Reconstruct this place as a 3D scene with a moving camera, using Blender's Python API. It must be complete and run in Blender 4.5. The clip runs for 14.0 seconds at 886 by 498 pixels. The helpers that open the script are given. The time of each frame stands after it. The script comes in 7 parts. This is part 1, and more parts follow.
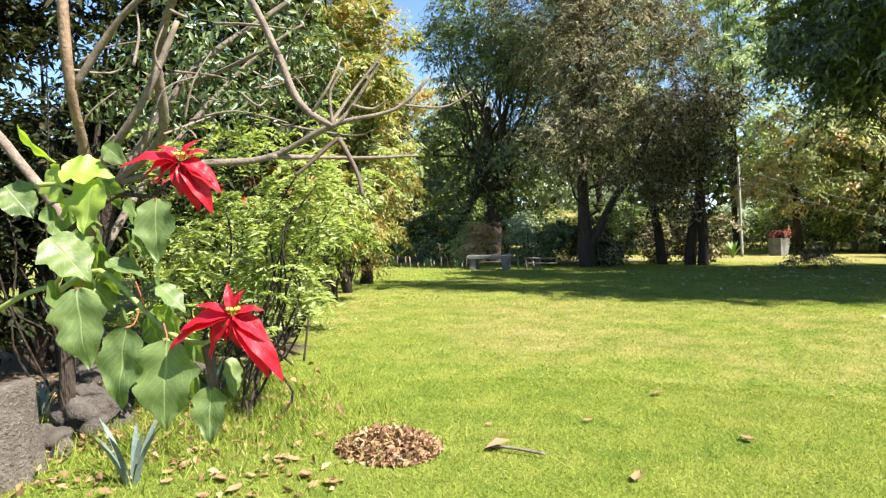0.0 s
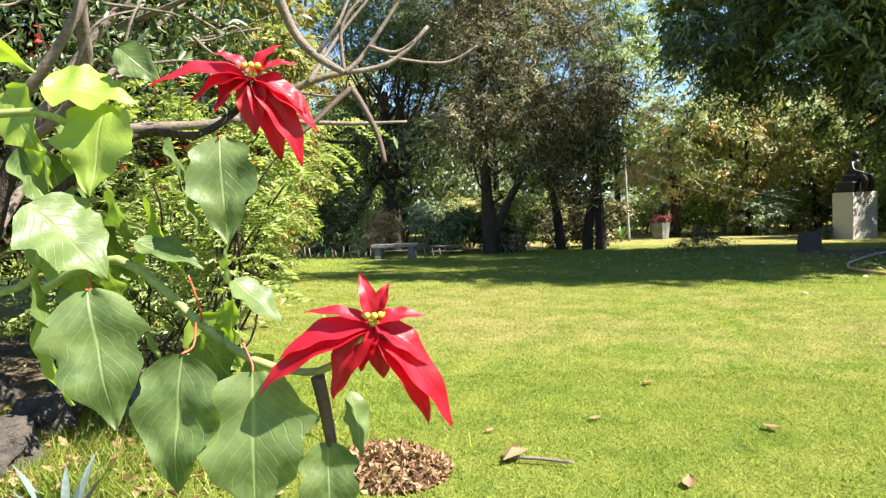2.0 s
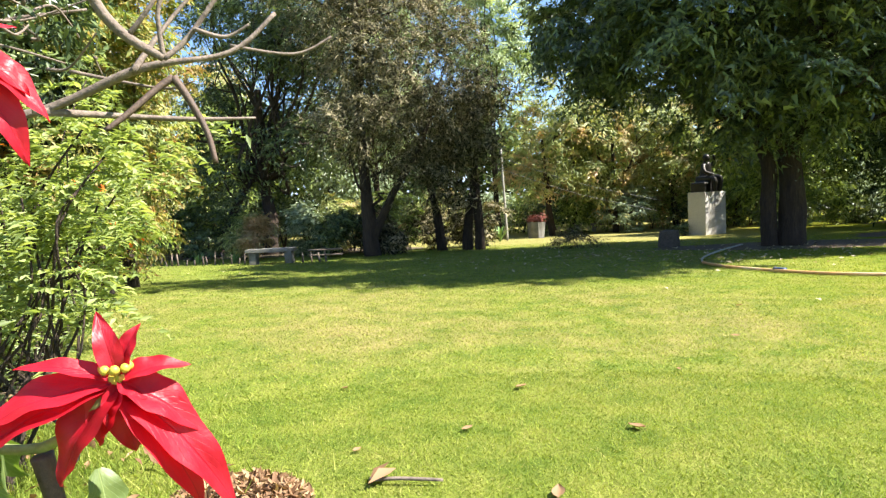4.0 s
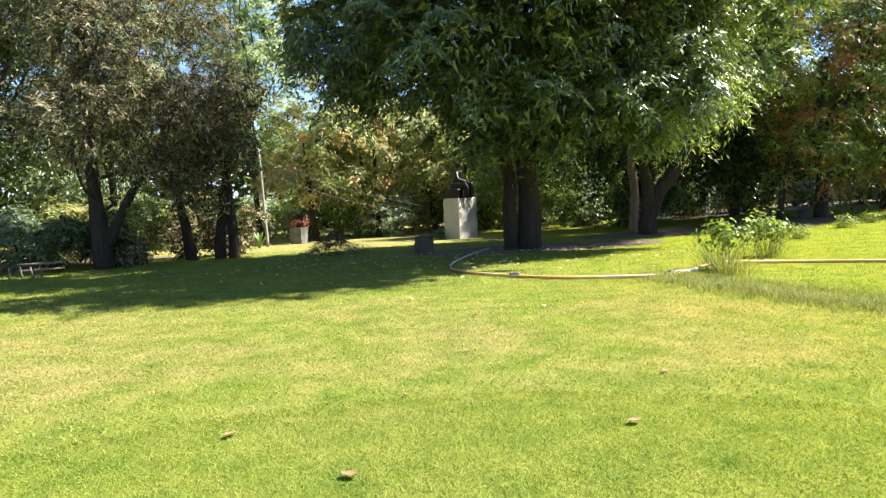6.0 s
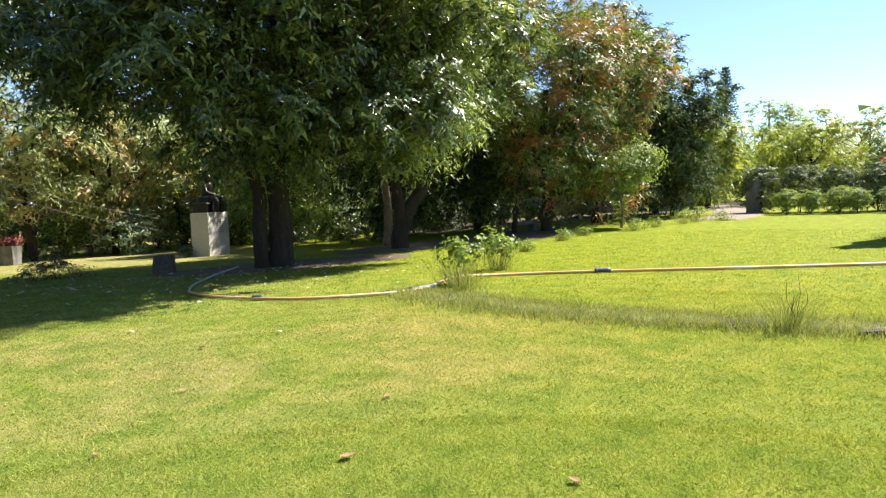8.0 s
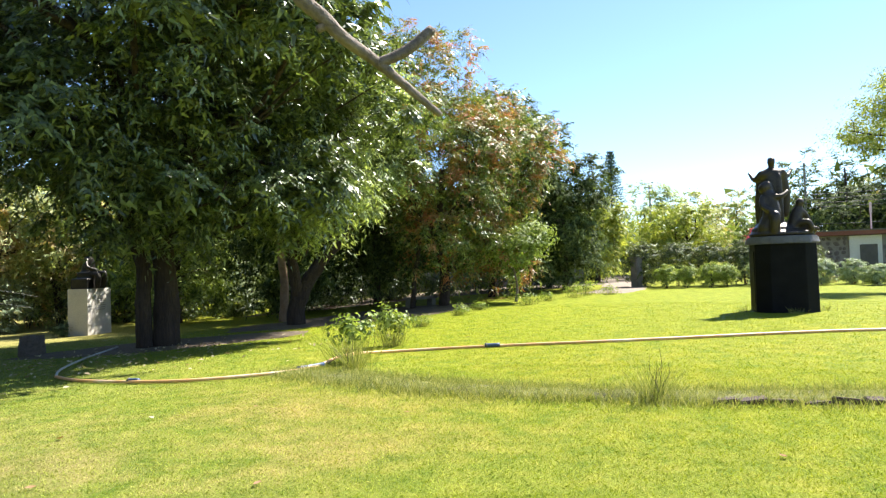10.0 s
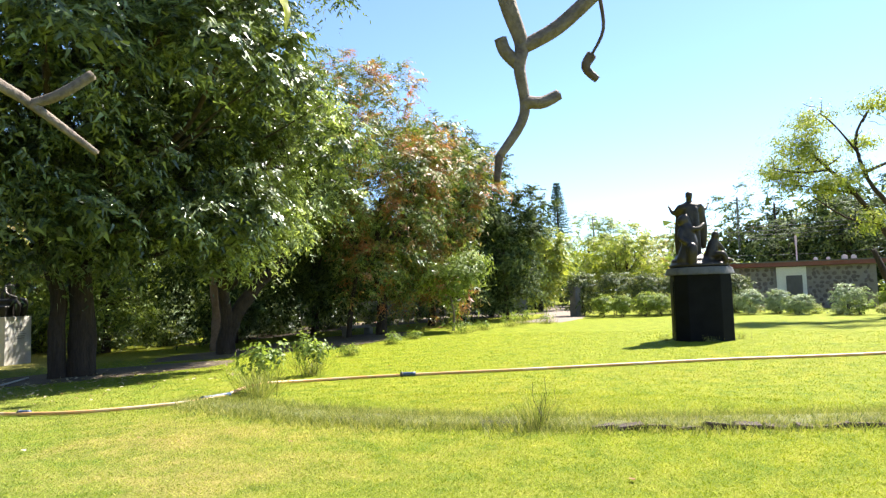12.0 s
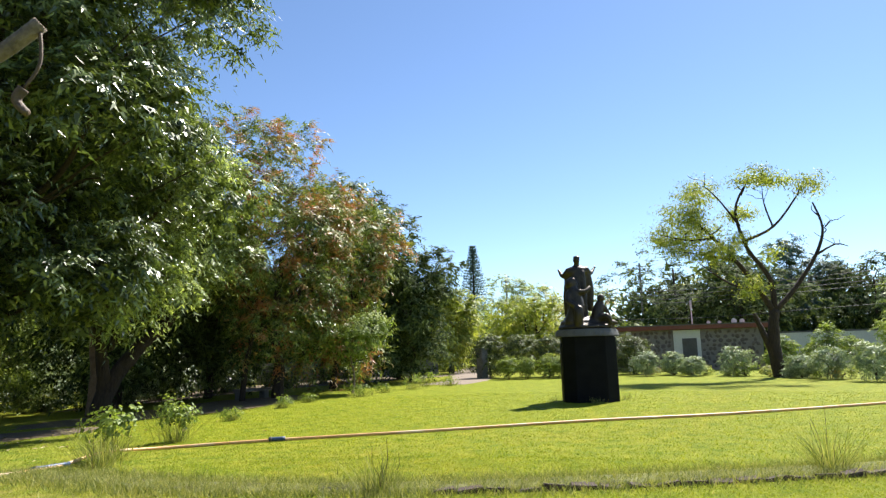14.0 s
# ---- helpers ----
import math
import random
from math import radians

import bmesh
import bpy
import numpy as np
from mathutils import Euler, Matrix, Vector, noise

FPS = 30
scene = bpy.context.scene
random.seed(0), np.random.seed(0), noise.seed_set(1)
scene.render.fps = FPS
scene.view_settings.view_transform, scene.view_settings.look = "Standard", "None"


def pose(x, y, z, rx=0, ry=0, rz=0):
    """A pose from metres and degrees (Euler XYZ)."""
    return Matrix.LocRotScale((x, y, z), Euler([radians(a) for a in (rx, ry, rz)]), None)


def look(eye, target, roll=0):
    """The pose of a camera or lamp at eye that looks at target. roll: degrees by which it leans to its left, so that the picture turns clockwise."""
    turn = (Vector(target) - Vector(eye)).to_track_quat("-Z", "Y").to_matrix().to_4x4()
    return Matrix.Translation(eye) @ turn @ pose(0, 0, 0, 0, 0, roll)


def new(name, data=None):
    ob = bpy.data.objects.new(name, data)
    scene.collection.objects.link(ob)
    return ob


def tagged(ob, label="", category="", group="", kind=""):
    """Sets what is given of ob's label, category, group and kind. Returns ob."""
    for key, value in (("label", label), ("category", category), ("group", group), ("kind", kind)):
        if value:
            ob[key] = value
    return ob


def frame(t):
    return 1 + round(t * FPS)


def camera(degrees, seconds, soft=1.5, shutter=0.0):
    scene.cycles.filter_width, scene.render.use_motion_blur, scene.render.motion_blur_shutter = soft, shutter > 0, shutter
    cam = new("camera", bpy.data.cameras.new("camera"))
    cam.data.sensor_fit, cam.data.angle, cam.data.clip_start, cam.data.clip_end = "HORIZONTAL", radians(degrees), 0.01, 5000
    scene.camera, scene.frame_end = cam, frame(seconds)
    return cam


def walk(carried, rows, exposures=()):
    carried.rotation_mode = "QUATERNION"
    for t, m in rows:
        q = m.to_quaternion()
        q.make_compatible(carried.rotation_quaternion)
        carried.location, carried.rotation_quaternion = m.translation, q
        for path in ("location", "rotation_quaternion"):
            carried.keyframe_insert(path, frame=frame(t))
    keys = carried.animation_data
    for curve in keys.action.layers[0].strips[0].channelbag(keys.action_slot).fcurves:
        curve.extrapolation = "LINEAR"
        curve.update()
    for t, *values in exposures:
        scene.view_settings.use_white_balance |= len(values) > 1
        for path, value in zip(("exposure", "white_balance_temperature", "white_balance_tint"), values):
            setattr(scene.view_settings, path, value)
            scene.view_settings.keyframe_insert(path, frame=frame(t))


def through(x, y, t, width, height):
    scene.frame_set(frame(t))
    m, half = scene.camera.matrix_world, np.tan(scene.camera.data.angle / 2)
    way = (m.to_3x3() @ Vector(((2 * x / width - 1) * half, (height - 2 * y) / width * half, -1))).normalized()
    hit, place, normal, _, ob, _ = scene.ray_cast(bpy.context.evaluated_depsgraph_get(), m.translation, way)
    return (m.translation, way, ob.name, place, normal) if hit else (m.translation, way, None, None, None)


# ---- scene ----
cam = camera(69.1, 14.0, soft=1.3)


PATH = [
    (0, (0.833, -0.286, 1.425), (-0.391, 1.293, 1.332), -1.9),
    (0.5, (0.559, -0.258, 1.421), (-0.607, 1.364, 1.327), -2.3),
    (1, (0.313, -0.243, 1.421), (-0.803, 1.413, 1.305), -2.5),
    (1.5, (0.074, -0.209, 1.42), (-0.915, 1.524, 1.283), -2.4),
    (2, (-0.069, -0.151, 1.379), (-0.989, 1.619, 1.241), -2.5),
    (2.2, (-0.111, -0.13, 1.369), (-1.018, 1.647, 1.229), -2.5),
    (4.3, (-0.01, 0.184, 1.394), (-0.504, 2.115, 1.237), -2.9),
    (4.5, (0.024, 0.247, 1.405), (-0.401, 2.195, 1.243), -2.8),
    (5, (0.081, 0.425, 1.435), (-0.171, 2.402, 1.269), -2.7),
    (5.5, (0.157, 0.533, 1.461), (0.086, 2.525, 1.291), -2.7),
    (6, (0.267, 0.633, 1.469), (0.373, 2.623, 1.292), -2.5),
    (6.5, (0.399, 0.671, 1.498), (0.683, 2.643, 1.319), -2.4),
    (7, (0.542, 0.689, 1.511), (1.006, 2.626, 1.328), -2.3),
    (7.5, (0.611, 0.715, 1.525), (1.247, 2.602, 1.344), -2.1),
    (8, (0.648, 0.721, 1.565), (1.453, 2.544, 1.398), -1.9),
    (8.5, (0.671, 0.679, 1.593), (1.557, 2.468, 1.476), -1.6),
    (9, (0.708, 0.616, 1.618), (1.697, 2.355, 1.588), -1.7),
    (11.3, (1.097, 0.183, 1.618), (2.251, 1.813, 1.725), -1.6),
    (11.5, (1.178, 0.12, 1.609), (2.358, 1.73, 1.733), -1.6),
    (12, (1.348, -0.06, 1.597), (2.538, 1.541, 1.734), -1.6),
    (12.5, (1.548, -0.248, 1.589), (2.792, 1.307, 1.775), -1.8),
    (13, (1.705, -0.427, 1.602), (2.968, 1.111, 1.806), -1.6),
    (13.5, (1.945, -0.477, 1.569), (3.291, 0.973, 1.866), -1.6),
    (14, (2.09, -0.618, 1.54), (3.451, 0.812, 1.86), -1.5),
]
walk(cam, [(t, look(eye, target, roll)) for t, eye, target, roll in PATH], [(0, 1.9), (5, 1.97), (7.5, 1.94), (8, 1.66), (8.5, 1.58), (9, 1.68), (11.3, 1.93), (12.5, 1.9), (13.1, 1.72), (13.5, 1.53), (14, 1.33)])


# ---- light ----
SUN_DIR = Vector((0.97, 0.11, 0.0)).normalized()
SUN_EL = radians(50)

world = bpy.data.worlds.new("world")
scene.world = world
world.use_nodes = True
wn = world.node_tree
sky = wn.nodes.new("ShaderNodeTexSky")
sky.sky_type = "NISHITA"
sky.sun_disc = False
sky.sun_elevation = SUN_EL
sky.sun_rotation = math.atan2(SUN_DIR.x, SUN_DIR.y)
sky.altitude = 1500
sky.air_density = 1.0
sky.ozone_density = 4.0
sky.dust_density = 0.3
wn.nodes["Background"].inputs[1].default_value = 0.078
wn.links.new(sky.outputs[0], wn.nodes["Background"].inputs[0])

sun_data = bpy.data.lights.new("sun", "SUN")
sun_data.energy = 5.0
sun_data.angle = radians(0.5)
sun_data.color = (1.0, 0.95, 0.86)
sun = new("sun", sun_data)
sun.matrix_world = look((0, 0, 40), (-SUN_DIR.x * math.cos(SUN_EL), -SUN_DIR.y * math.cos(SUN_EL), 40 - math.sin(SUN_EL)))

rng = np.random.default_rng(7)


# ---- materials ----
def nodes_of(name):
    m = bpy.data.materials.new(name)
    m.use_nodes = True
    nt = m.node_tree
    return m, nt, nt.nodes["Principled BSDF"], nt.nodes["Material Output"]


def ramp(nt, fac, stops):
    r = nt.nodes.new("ShaderNodeValToRGB")
    while len(r.color_ramp.elements) < len(stops):
        r.color_ramp.elements.new(0.5)
    for e, (p, c) in zip(r.color_ramp.elements, stops):
        e.position = p
        e.color = (*c, 1)
    nt.links.new(fac, r.inputs[0])
    return r.outputs[0]


def noise_of(nt, scale, detail=4.0, rough=0.6, vec=None):
    n = nt.nodes.new("ShaderNodeTexNoise")
    n.inputs["Scale"].default_value = scale
    n.inputs["Detail"].default_value = detail
    n.inputs["Roughness"].default_value = rough
    if vec is not None:
        nt.links.new(vec, n.inputs["Vector"])
    return n.outputs["Fac"]


def place_of(nt):
    return nt.nodes.new("ShaderNodeNewGeometry").outputs["Position"]


def mixed(nt, fac, a, b, how="MIX"):
    n = nt.nodes.new("ShaderNodeMix")
    n.data_type = "RGBA"
    n.blend_type = how
    for value, sock in ((fac, n.inputs[0]), (a, n.inputs[6]), (b, n.inputs[7])):
        if isinstance(value, (int, float)):
            sock.default_value = value
        elif isinstance(value, tuple):
            sock.default_value = (*value, 1)
        else:
            nt.links.new(value, sock)
    return n.outputs[2]


def bumped(nt, bsdf, height, strength=0.3, distance=0.02):
    b = nt.nodes.new("ShaderNodeBump")
    b.inputs["Strength"].default_value = strength
    b.inputs["Distance"].default_value = distance
    nt.links.new(height, b.inputs["Height"])
    nt.links.new(b.outputs[0], bsdf.inputs["Normal"])


def surface(name, dark, light, scale=3.0, fine=40.0, rough=0.8, metal=0.0, bump=0.3, depth=0.02, stain=None, upright=1.0):
    """A rough surface with blotches at one scale and grain at another."""
    m, nt, b, out = nodes_of(name)
    p = place_of(nt)
    if upright != 1.0:
        grow = nt.nodes.new("ShaderNodeVectorMath")
        grow.operation = "MULTIPLY"
        grow.inputs[1].default_value = (1.0, 1.0, upright)
        nt.links.new(p, grow.inputs[0])
        p = grow.outputs[0]
    c = ramp(nt, noise_of(nt, scale, 5, 0.6, p), ((0.3, dark), (0.7, light)))
    g = noise_of(nt, fine, 3, 0.7, p)
    c = mixed(nt, 0.55, c, ramp(nt, g, ((0.25, tuple(v * 0.62 for v in dark)), (0.75, light))))
    if stain:
        c = mixed(nt, ramp(nt, noise_of(nt, scale * 0.45, 3, 0.5, p), ((0.5, (0, 0, 0)), (0.68, (1, 1, 1)))), c, stain)
    nt.links.new(c, b.inputs["Base Color"])
    b.inputs["Roughness"].default_value = rough
    b.inputs["Metallic"].default_value = metal
    bumped(nt, b, g, bump, depth)
    return m


def leafy(name, stops, through=0.3, rough=0.55, glow=1.6, tint=None, gloss=0.25):
    """Leaves: a colour of its own for each leaf, some light passing through."""
    m, nt, b, out = nodes_of(name)
    geo = nt.nodes.new("ShaderNodeNewGeometry")
    n = len(stops)
    c = ramp(nt, geo.outputs["Random Per Island"], [(i / (n - 1), s) for i, s in enumerate(stops)])
    if tint:
        c = mixed(nt, ramp(nt, noise_of(nt, tint[1], 3, 0.6, geo.outputs["Position"]), ((0.49, (0, 0, 0)), (0.66, (0.85, 0.85, 0.85)))), c, tint[0])
    nt.links.new(c, b.inputs["Base Color"])
    b.inputs["Roughness"].default_value = rough
    b.inputs["Specular IOR Level"].default_value = gloss
    tr = nt.nodes.new("ShaderNodeBsdfTranslucent")
    hot = mixed(nt, 1.0, c, (glow, glow, glow * 0.45), "MULTIPLY")
    nt.links.new(hot, tr.inputs[0])
    mx = nt.nodes.new("ShaderNodeMixShader")
    mx.inputs[0].default_value = through
    nt.links.new(b.outputs[0], mx.inputs[1])
    nt.links.new(tr.outputs[0], mx.inputs[2])
    nt.links.new(mx.outputs[0], out.inputs[0])
    return m


def lawn(name, blades):
    """Mown lawn: green with worn straw-coloured patches; the blades share its patches."""
    m, nt, b, out = nodes_of(name)
    geo = nt.nodes.new("ShaderNodeNewGeometry")
    p = geo.outputs["Position"]
    big = noise_of(nt, 0.4, 5, 0.6, p)
    mid = noise_of(nt, 2.2, 5, 0.7, p)
    green = ramp(nt, mid, ((0.25, (0.11, 0.19, 0.027)), (0.5, (0.245, 0.302, 0.052)), (0.75, (0.365, 0.382, 0.078))))
    straw = ramp(nt, mid, ((0.3, (0.36, 0.28, 0.115)), (0.7, (0.58, 0.42, 0.22))))
    both = nt.nodes.new("ShaderNodeMath")
    both.operation = "MULTIPLY_ADD"
    both.inputs[1].default_value = 0.45
    nt.links.new(mid, both.inputs[0])
    nt.links.new(big, both.inputs[2])
    worn = ramp(nt, both.outputs[0], ((0.60, (0, 0, 0)), (0.92, (0.68, 0.68, 0.68))))
    split = nt.nodes.new("ShaderNodeSeparateXYZ")
    nt.links.new(p, split.inputs[0])
    east = nt.nodes.new("ShaderNodeMapRange")
    nt.links.new(split.outputs[0], east.inputs[0])
    for k, value in enumerate((3.0, 9.0, 1.0, 0.2)):
        east.inputs[k + 1].default_value = value
    worn = mixed(nt, 1.0, worn, east.outputs[0], "MULTIPLY")
    for span in ((4.2, 6.2, 0.15, 1.0), (8.0, 11.5, 1.0, 0.25)):
        belt = nt.nodes.new("ShaderNodeMapRange")
        belt.interpolation_type = "SMOOTHSTEP"
        nt.links.new(split.outputs[1], belt.inputs[0])
        for k, value in enumerate(span):
            belt.inputs[k + 1].default_value = value
        worn = mixed(nt, 1.0, worn, belt.outputs[0], "MULTIPLY")
    dry = nt.nodes.new("ShaderNodeMapRange")
    dry.interpolation_type = "SMOOTHSTEP"
    nt.links.new(split.outputs[1], dry.inputs[0])
    for k, value in enumerate((21.0, 28.0, 0.0, 0.5)):
        dry.inputs[k + 1].default_value = value
    worn = mixed(nt, 1.0, worn, mixed(nt, 1.0, dry.outputs[0], east.outputs[0], "MULTIPLY"), "LIGHTEN")
    c = mixed(nt, worn, green, straw)
    if blades:
        c = mixed(nt, 0.5, c, ramp(nt, geo.outputs["Random Per Island"], ((0, (0.07, 0.125, 0.02)), (0.35, (0.16, 0.243, 0.04)), (0.7, (0.35, 0.425, 0.072)), (0.93, (0.52, 0.57, 0.15)), (1, (0.66, 0.54, 0.31)))))
    else:
        fine = noise_of(nt, 38.0, 4, 0.8, p)
        finer = noise_of(nt, 130.0, 3, 0.8, p)
        c = mixed(nt, 0.75, c, ramp(nt, fine, ((0.3, (0.3, 0.3, 0.3)), (0.7, (1.05, 1.05, 1.05)))), "MULTIPLY")
        c = mixed(nt, 0.6, c, ramp(nt, finer, ((0.3, (0.35, 0.35, 0.35)), (0.7, (1, 1, 1)))), "MULTIPLY")
        c = mixed(nt, 1.0, c, (1.35, 1.35, 1.35), "MULTIPLY")
        bumped(nt, b, fine, 0.8, 0.04)
    lush = nt.nodes.new("ShaderNodeMapRange")
    nt.links.new(split.outputs[0], lush.inputs[0])
    for k, value in enumerate((1.0, 8.0, 0.0, 0.9)):
        lush.inputs[k + 1].default_value = value
    c = mixed(nt, lush.outputs[0], c, mixed(nt, 1.0, c, (1.10, 1.04, 0.42), "MULTIPLY"))
    c = mixed(nt, 1.0, c, (0.79, 0.79, 0.79), "MULTIPLY")
    nt.links.new(c, b.inputs["Base Color"])
    b.inputs["Roughness"].default_value = 0.7
    b.inputs["Specular IOR Level"].default_value = 0.04
    if blades:
        tr = nt.nodes.new("ShaderNodeBsdfTranslucent")
        nt.links.new(mixed(nt, 1.0, c, (1.5, 1.5, 0.6), "MULTIPLY"), tr.inputs[0])
        mx = nt.nodes.new("ShaderNodeMixShader")
        mx.inputs[0].default_value = 0.35
        nt.links.new(b.outputs[0], mx.inputs[1])
        nt.links.new(tr.outputs[0], mx.inputs[2])
        nt.links.new(mx.outputs[0], out.inputs[0])
    return m


M_LAWN = lawn("lawn_soil", False)
M_BLADE = lawn("lawn_blades", True)
M_BARK = surface("bark_brown", (0.016, 0.010, 0.007), (0.075, 0.049, 0.032), 7, 24, 0.95, bump=1.0, depth=0.08, upright=0.16)
M_BARK_PALE = surface("bark_grey", (0.06, 0.042, 0.034), (0.29, 0.225, 0.175), 14, 60, 0.9, bump=0.6, depth=0.01)
M_BARK_RED = surface("bark_tan", (0.13, 0.075, 0.045), (0.30, 0.20, 0.13), 6, 35, 0.9, bump=0.6)
M_DARKLEAF = leafy("leaf_dark", ((0.02, 0.036, 0.013), (0.07, 0.105, 0.036), (0.17, 0.22, 0.08)), 0.22, 0.38, gloss=0.5)
M_ASH = leafy("leaf_ash", ((0.025, 0.042, 0.015), (0.09, 0.125, 0.042), (0.21, 0.26, 0.09)), 0.25, 0.34, gloss=0.6)
M_MIDLEAF = leafy("leaf_mid", ((0.04, 0.062, 0.018), (0.18, 0.245, 0.066), (0.40, 0.47, 0.14)), 0.26, 0.5)
M_SPRAY = leafy("leaf_bright", ((0.08, 0.12, 0.03), (0.18, 0.24, 0.06), (0.29, 0.35, 0.10)), 0.35, 0.5)
M_FEATHER = leafy("leaf_feather", ((0.13, 0.17, 0.055), (0.24, 0.30, 0.10), (0.37, 0.41, 0.165)), 0.4, 0.5)
# Near-black leaf colours carry the overhead shade that falls on the bed.
M_SHADED_SHRUB = leafy("leaf_shrub_shaded", ((0.006, 0.009, 0.004), (0.017, 0.022, 0.008), (0.036, 0.045, 0.015), (0.06, 0.046, 0.025)), 0.2, 0.6, gloss=0.1)
M_REDDISH = leafy("leaf_russet", ((0.04, 0.07, 0.02), (0.13, 0.18, 0.05), (0.29, 0.33, 0.10)), 0.28, 0.42, tint=((0.46, 0.15, 0.085), 0.75), gloss=0.3)
M_FARLEAF = leafy("leaf_far", ((0.022, 0.036, 0.016), (0.075, 0.105, 0.04), (0.17, 0.215, 0.085)), 0.22, 0.7, gloss=0.08)
M_HEDGE = leafy("leaf_hedge", ((0.03, 0.045, 0.02), (0.11, 0.14, 0.06), (0.24, 0.27, 0.12)), 0.2, 0.5)
M_OLIVE = leafy("leaf_olive", ((0.10, 0.135, 0.055), (0.27, 0.31, 0.135), (0.46, 0.48, 0.23)), 0.36, 0.5, tint=((0.52, 0.31, 0.18), 0.5))
M_CEDAR = leafy("leaf_cedar", ((0.018, 0.02, 0.011), (0.105, 0.098, 0.052), (0.40, 0.34, 0.22)), 0.16, 0.7, gloss=0.1)
M_PALE = leafy("leaf_pale", ((0.14, 0.18, 0.09), (0.27, 0.33, 0.17), (0.40, 0.46, 0.27)), 0.36, 0.5)
M_YELLOW = leafy("leaf_yellow", ((0.12, 0.16, 0.03), (0.25, 0.29, 0.06), (0.38, 0.39, 0.10)), 0.4, 0.5)
M_ORANGE = leafy("leaf_orange", ((0.08, 0.12, 0.03), (0.17, 0.21, 0.06), (0.27, 0.29, 0.09), (0.34, 0.24, 0.08)), 0.34, 0.5, tint=((0.30, 0.16, 0.06), 1.3))
M_SILVER = leafy("leaf_silver", ((0.12, 0.17, 0.09), (0.26, 0.32, 0.20), (0.40, 0.46, 0.32)), 0.2, 0.5)
# Lightened blue-green: distance haze is mixed into the needle colour.
M_PINE = leafy("leaf_pine", ((0.03, 0.06, 0.055), (0.06, 0.11, 0.095), (0.10, 0.16, 0.13)), 0.15, 0.6)
M_DRY = leafy("leaf_dry", ((0.12, 0.06, 0.03), (0.26, 0.15, 0.08), (0.42, 0.28, 0.16)), 0.15, 0.7)
M_PALELITTER = leafy("leaf_litter_pale", ((0.25, 0.2, 0.12), (0.4, 0.34, 0.22), (0.55, 0.48, 0.34)), 0.15, 0.7)
M_DRYGRASS = leafy("grass_dry", ((0.065, 0.095, 0.025), (0.20, 0.225, 0.06), (0.42, 0.39, 0.16)), 0.3, 0.7)
# Glossy leaf whose raised colours also hold the brightness of sunlit clumps.
M_SUNLEAF = leafy("leaf_glossy_sunlit", ((0.07, 0.10, 0.04), (0.26, 0.32, 0.12), (0.52, 0.58, 0.25)), 0.38, 0.34, gloss=0.7)
M_PINK = leafy("petal_pink", ((0.5, 0.02, 0.12), (0.7, 0.05, 0.22)), 0.3, 0.5)
M_FLAME = leafy("petal_orange", ((0.75, 0.10, 0.02), (0.85, 0.22, 0.03)), 0.3, 0.5)
M_SCARLET = leafy("petal_scarlet", ((0.26, 0.03, 0.03), (0.45, 0.07, 0.06)), 0.25, 0.5)
M_WHITE = surface("pedestal_plaster", (0.42, 0.39, 0.35), (0.58, 0.54, 0.49), 1.5, 25, 0.85, bump=0.15)
M_BRONZE = surface("bronze_dark", (0.012, 0.011, 0.010), (0.045, 0.04, 0.033), 6, 50, 0.42, 0.6, 0.2, 0.01)
M_BRONZE2 = surface("bronze_brown", (0.022, 0.017, 0.013), (0.075, 0.058, 0.042), 4, 50, 0.5, 0.5, 0.25, 0.01)
M_GRANITE = surface("granite_black", (0.004, 0.004, 0.005), (0.012, 0.012, 0.014), 3, 80, 0.6, bump=0.1, depth=0.005)
M_GRANITE.node_tree.nodes["Principled BSDF"].inputs["Specular IOR Level"].default_value = 0.06
M_SLAB = surface("granite_grey", (0.06, 0.055, 0.052), (0.15, 0.14, 0.13), 5, 60, 0.6, bump=0.2, depth=0.005)
# Grey is lowered to hold the shade missing from the bench.
M_STONE = surface("stone_grey", (0.10, 0.095, 0.085), (0.25, 0.235, 0.215), 4, 40, 0.9, bump=0.5, stain=(0.1, 0.1, 0.08))
M_ROCK = surface("rock_dark", (0.016, 0.013, 0.011), (0.115, 0.095, 0.078), 5, 35, 0.95, bump=0.8, depth=0.03)
M_LOG = surface("wood_weathered", (0.05, 0.038, 0.03), (0.19, 0.155, 0.13), 9, 45, 0.95, bump=1.0, depth=0.04)
M_HOSE = surface("hose_orange", (0.62, 0.30, 0.10), (0.78, 0.44, 0.20), 3, 50, 0.5, bump=0.1, depth=0.003, stain=(0.72, 0.55, 0.38))
M_BLUE = surface("coupling_blue", (0.02, 0.04, 0.09), (0.05, 0.09, 0.18), 20, 80, 0.45, bump=0.05)
M_HOSE_GREY = surface("hose_grey", (0.33, 0.33, 0.30), (0.52, 0.52, 0.48), 3, 50, 0.5, bump=0.05)
M_DIRT = surface("path_dirt", (0.17, 0.13, 0.10), (0.26, 0.205, 0.16), 0.8, 20, 0.95, bump=0.3)
M_THATCH = surface("bed_thatch", (0.09, 0.10, 0.025), (0.22, 0.22, 0.07), 2.5, 45, 0.95, bump=0.9, stain=(0.05, 0.042, 0.025))
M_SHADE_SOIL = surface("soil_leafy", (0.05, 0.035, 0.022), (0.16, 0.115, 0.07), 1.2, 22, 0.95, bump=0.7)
M_RUBBLE = surface("rubble_mortar", (0.19, 0.165, 0.15), (0.29, 0.26, 0.24), 3, 40, 0.9, bump=0.3)
M_RUBBLESTONE = surface("rubble_stone", (0.07, 0.06, 0.058), (0.20, 0.16, 0.15), 2, 30, 0.9, bump=0.4)
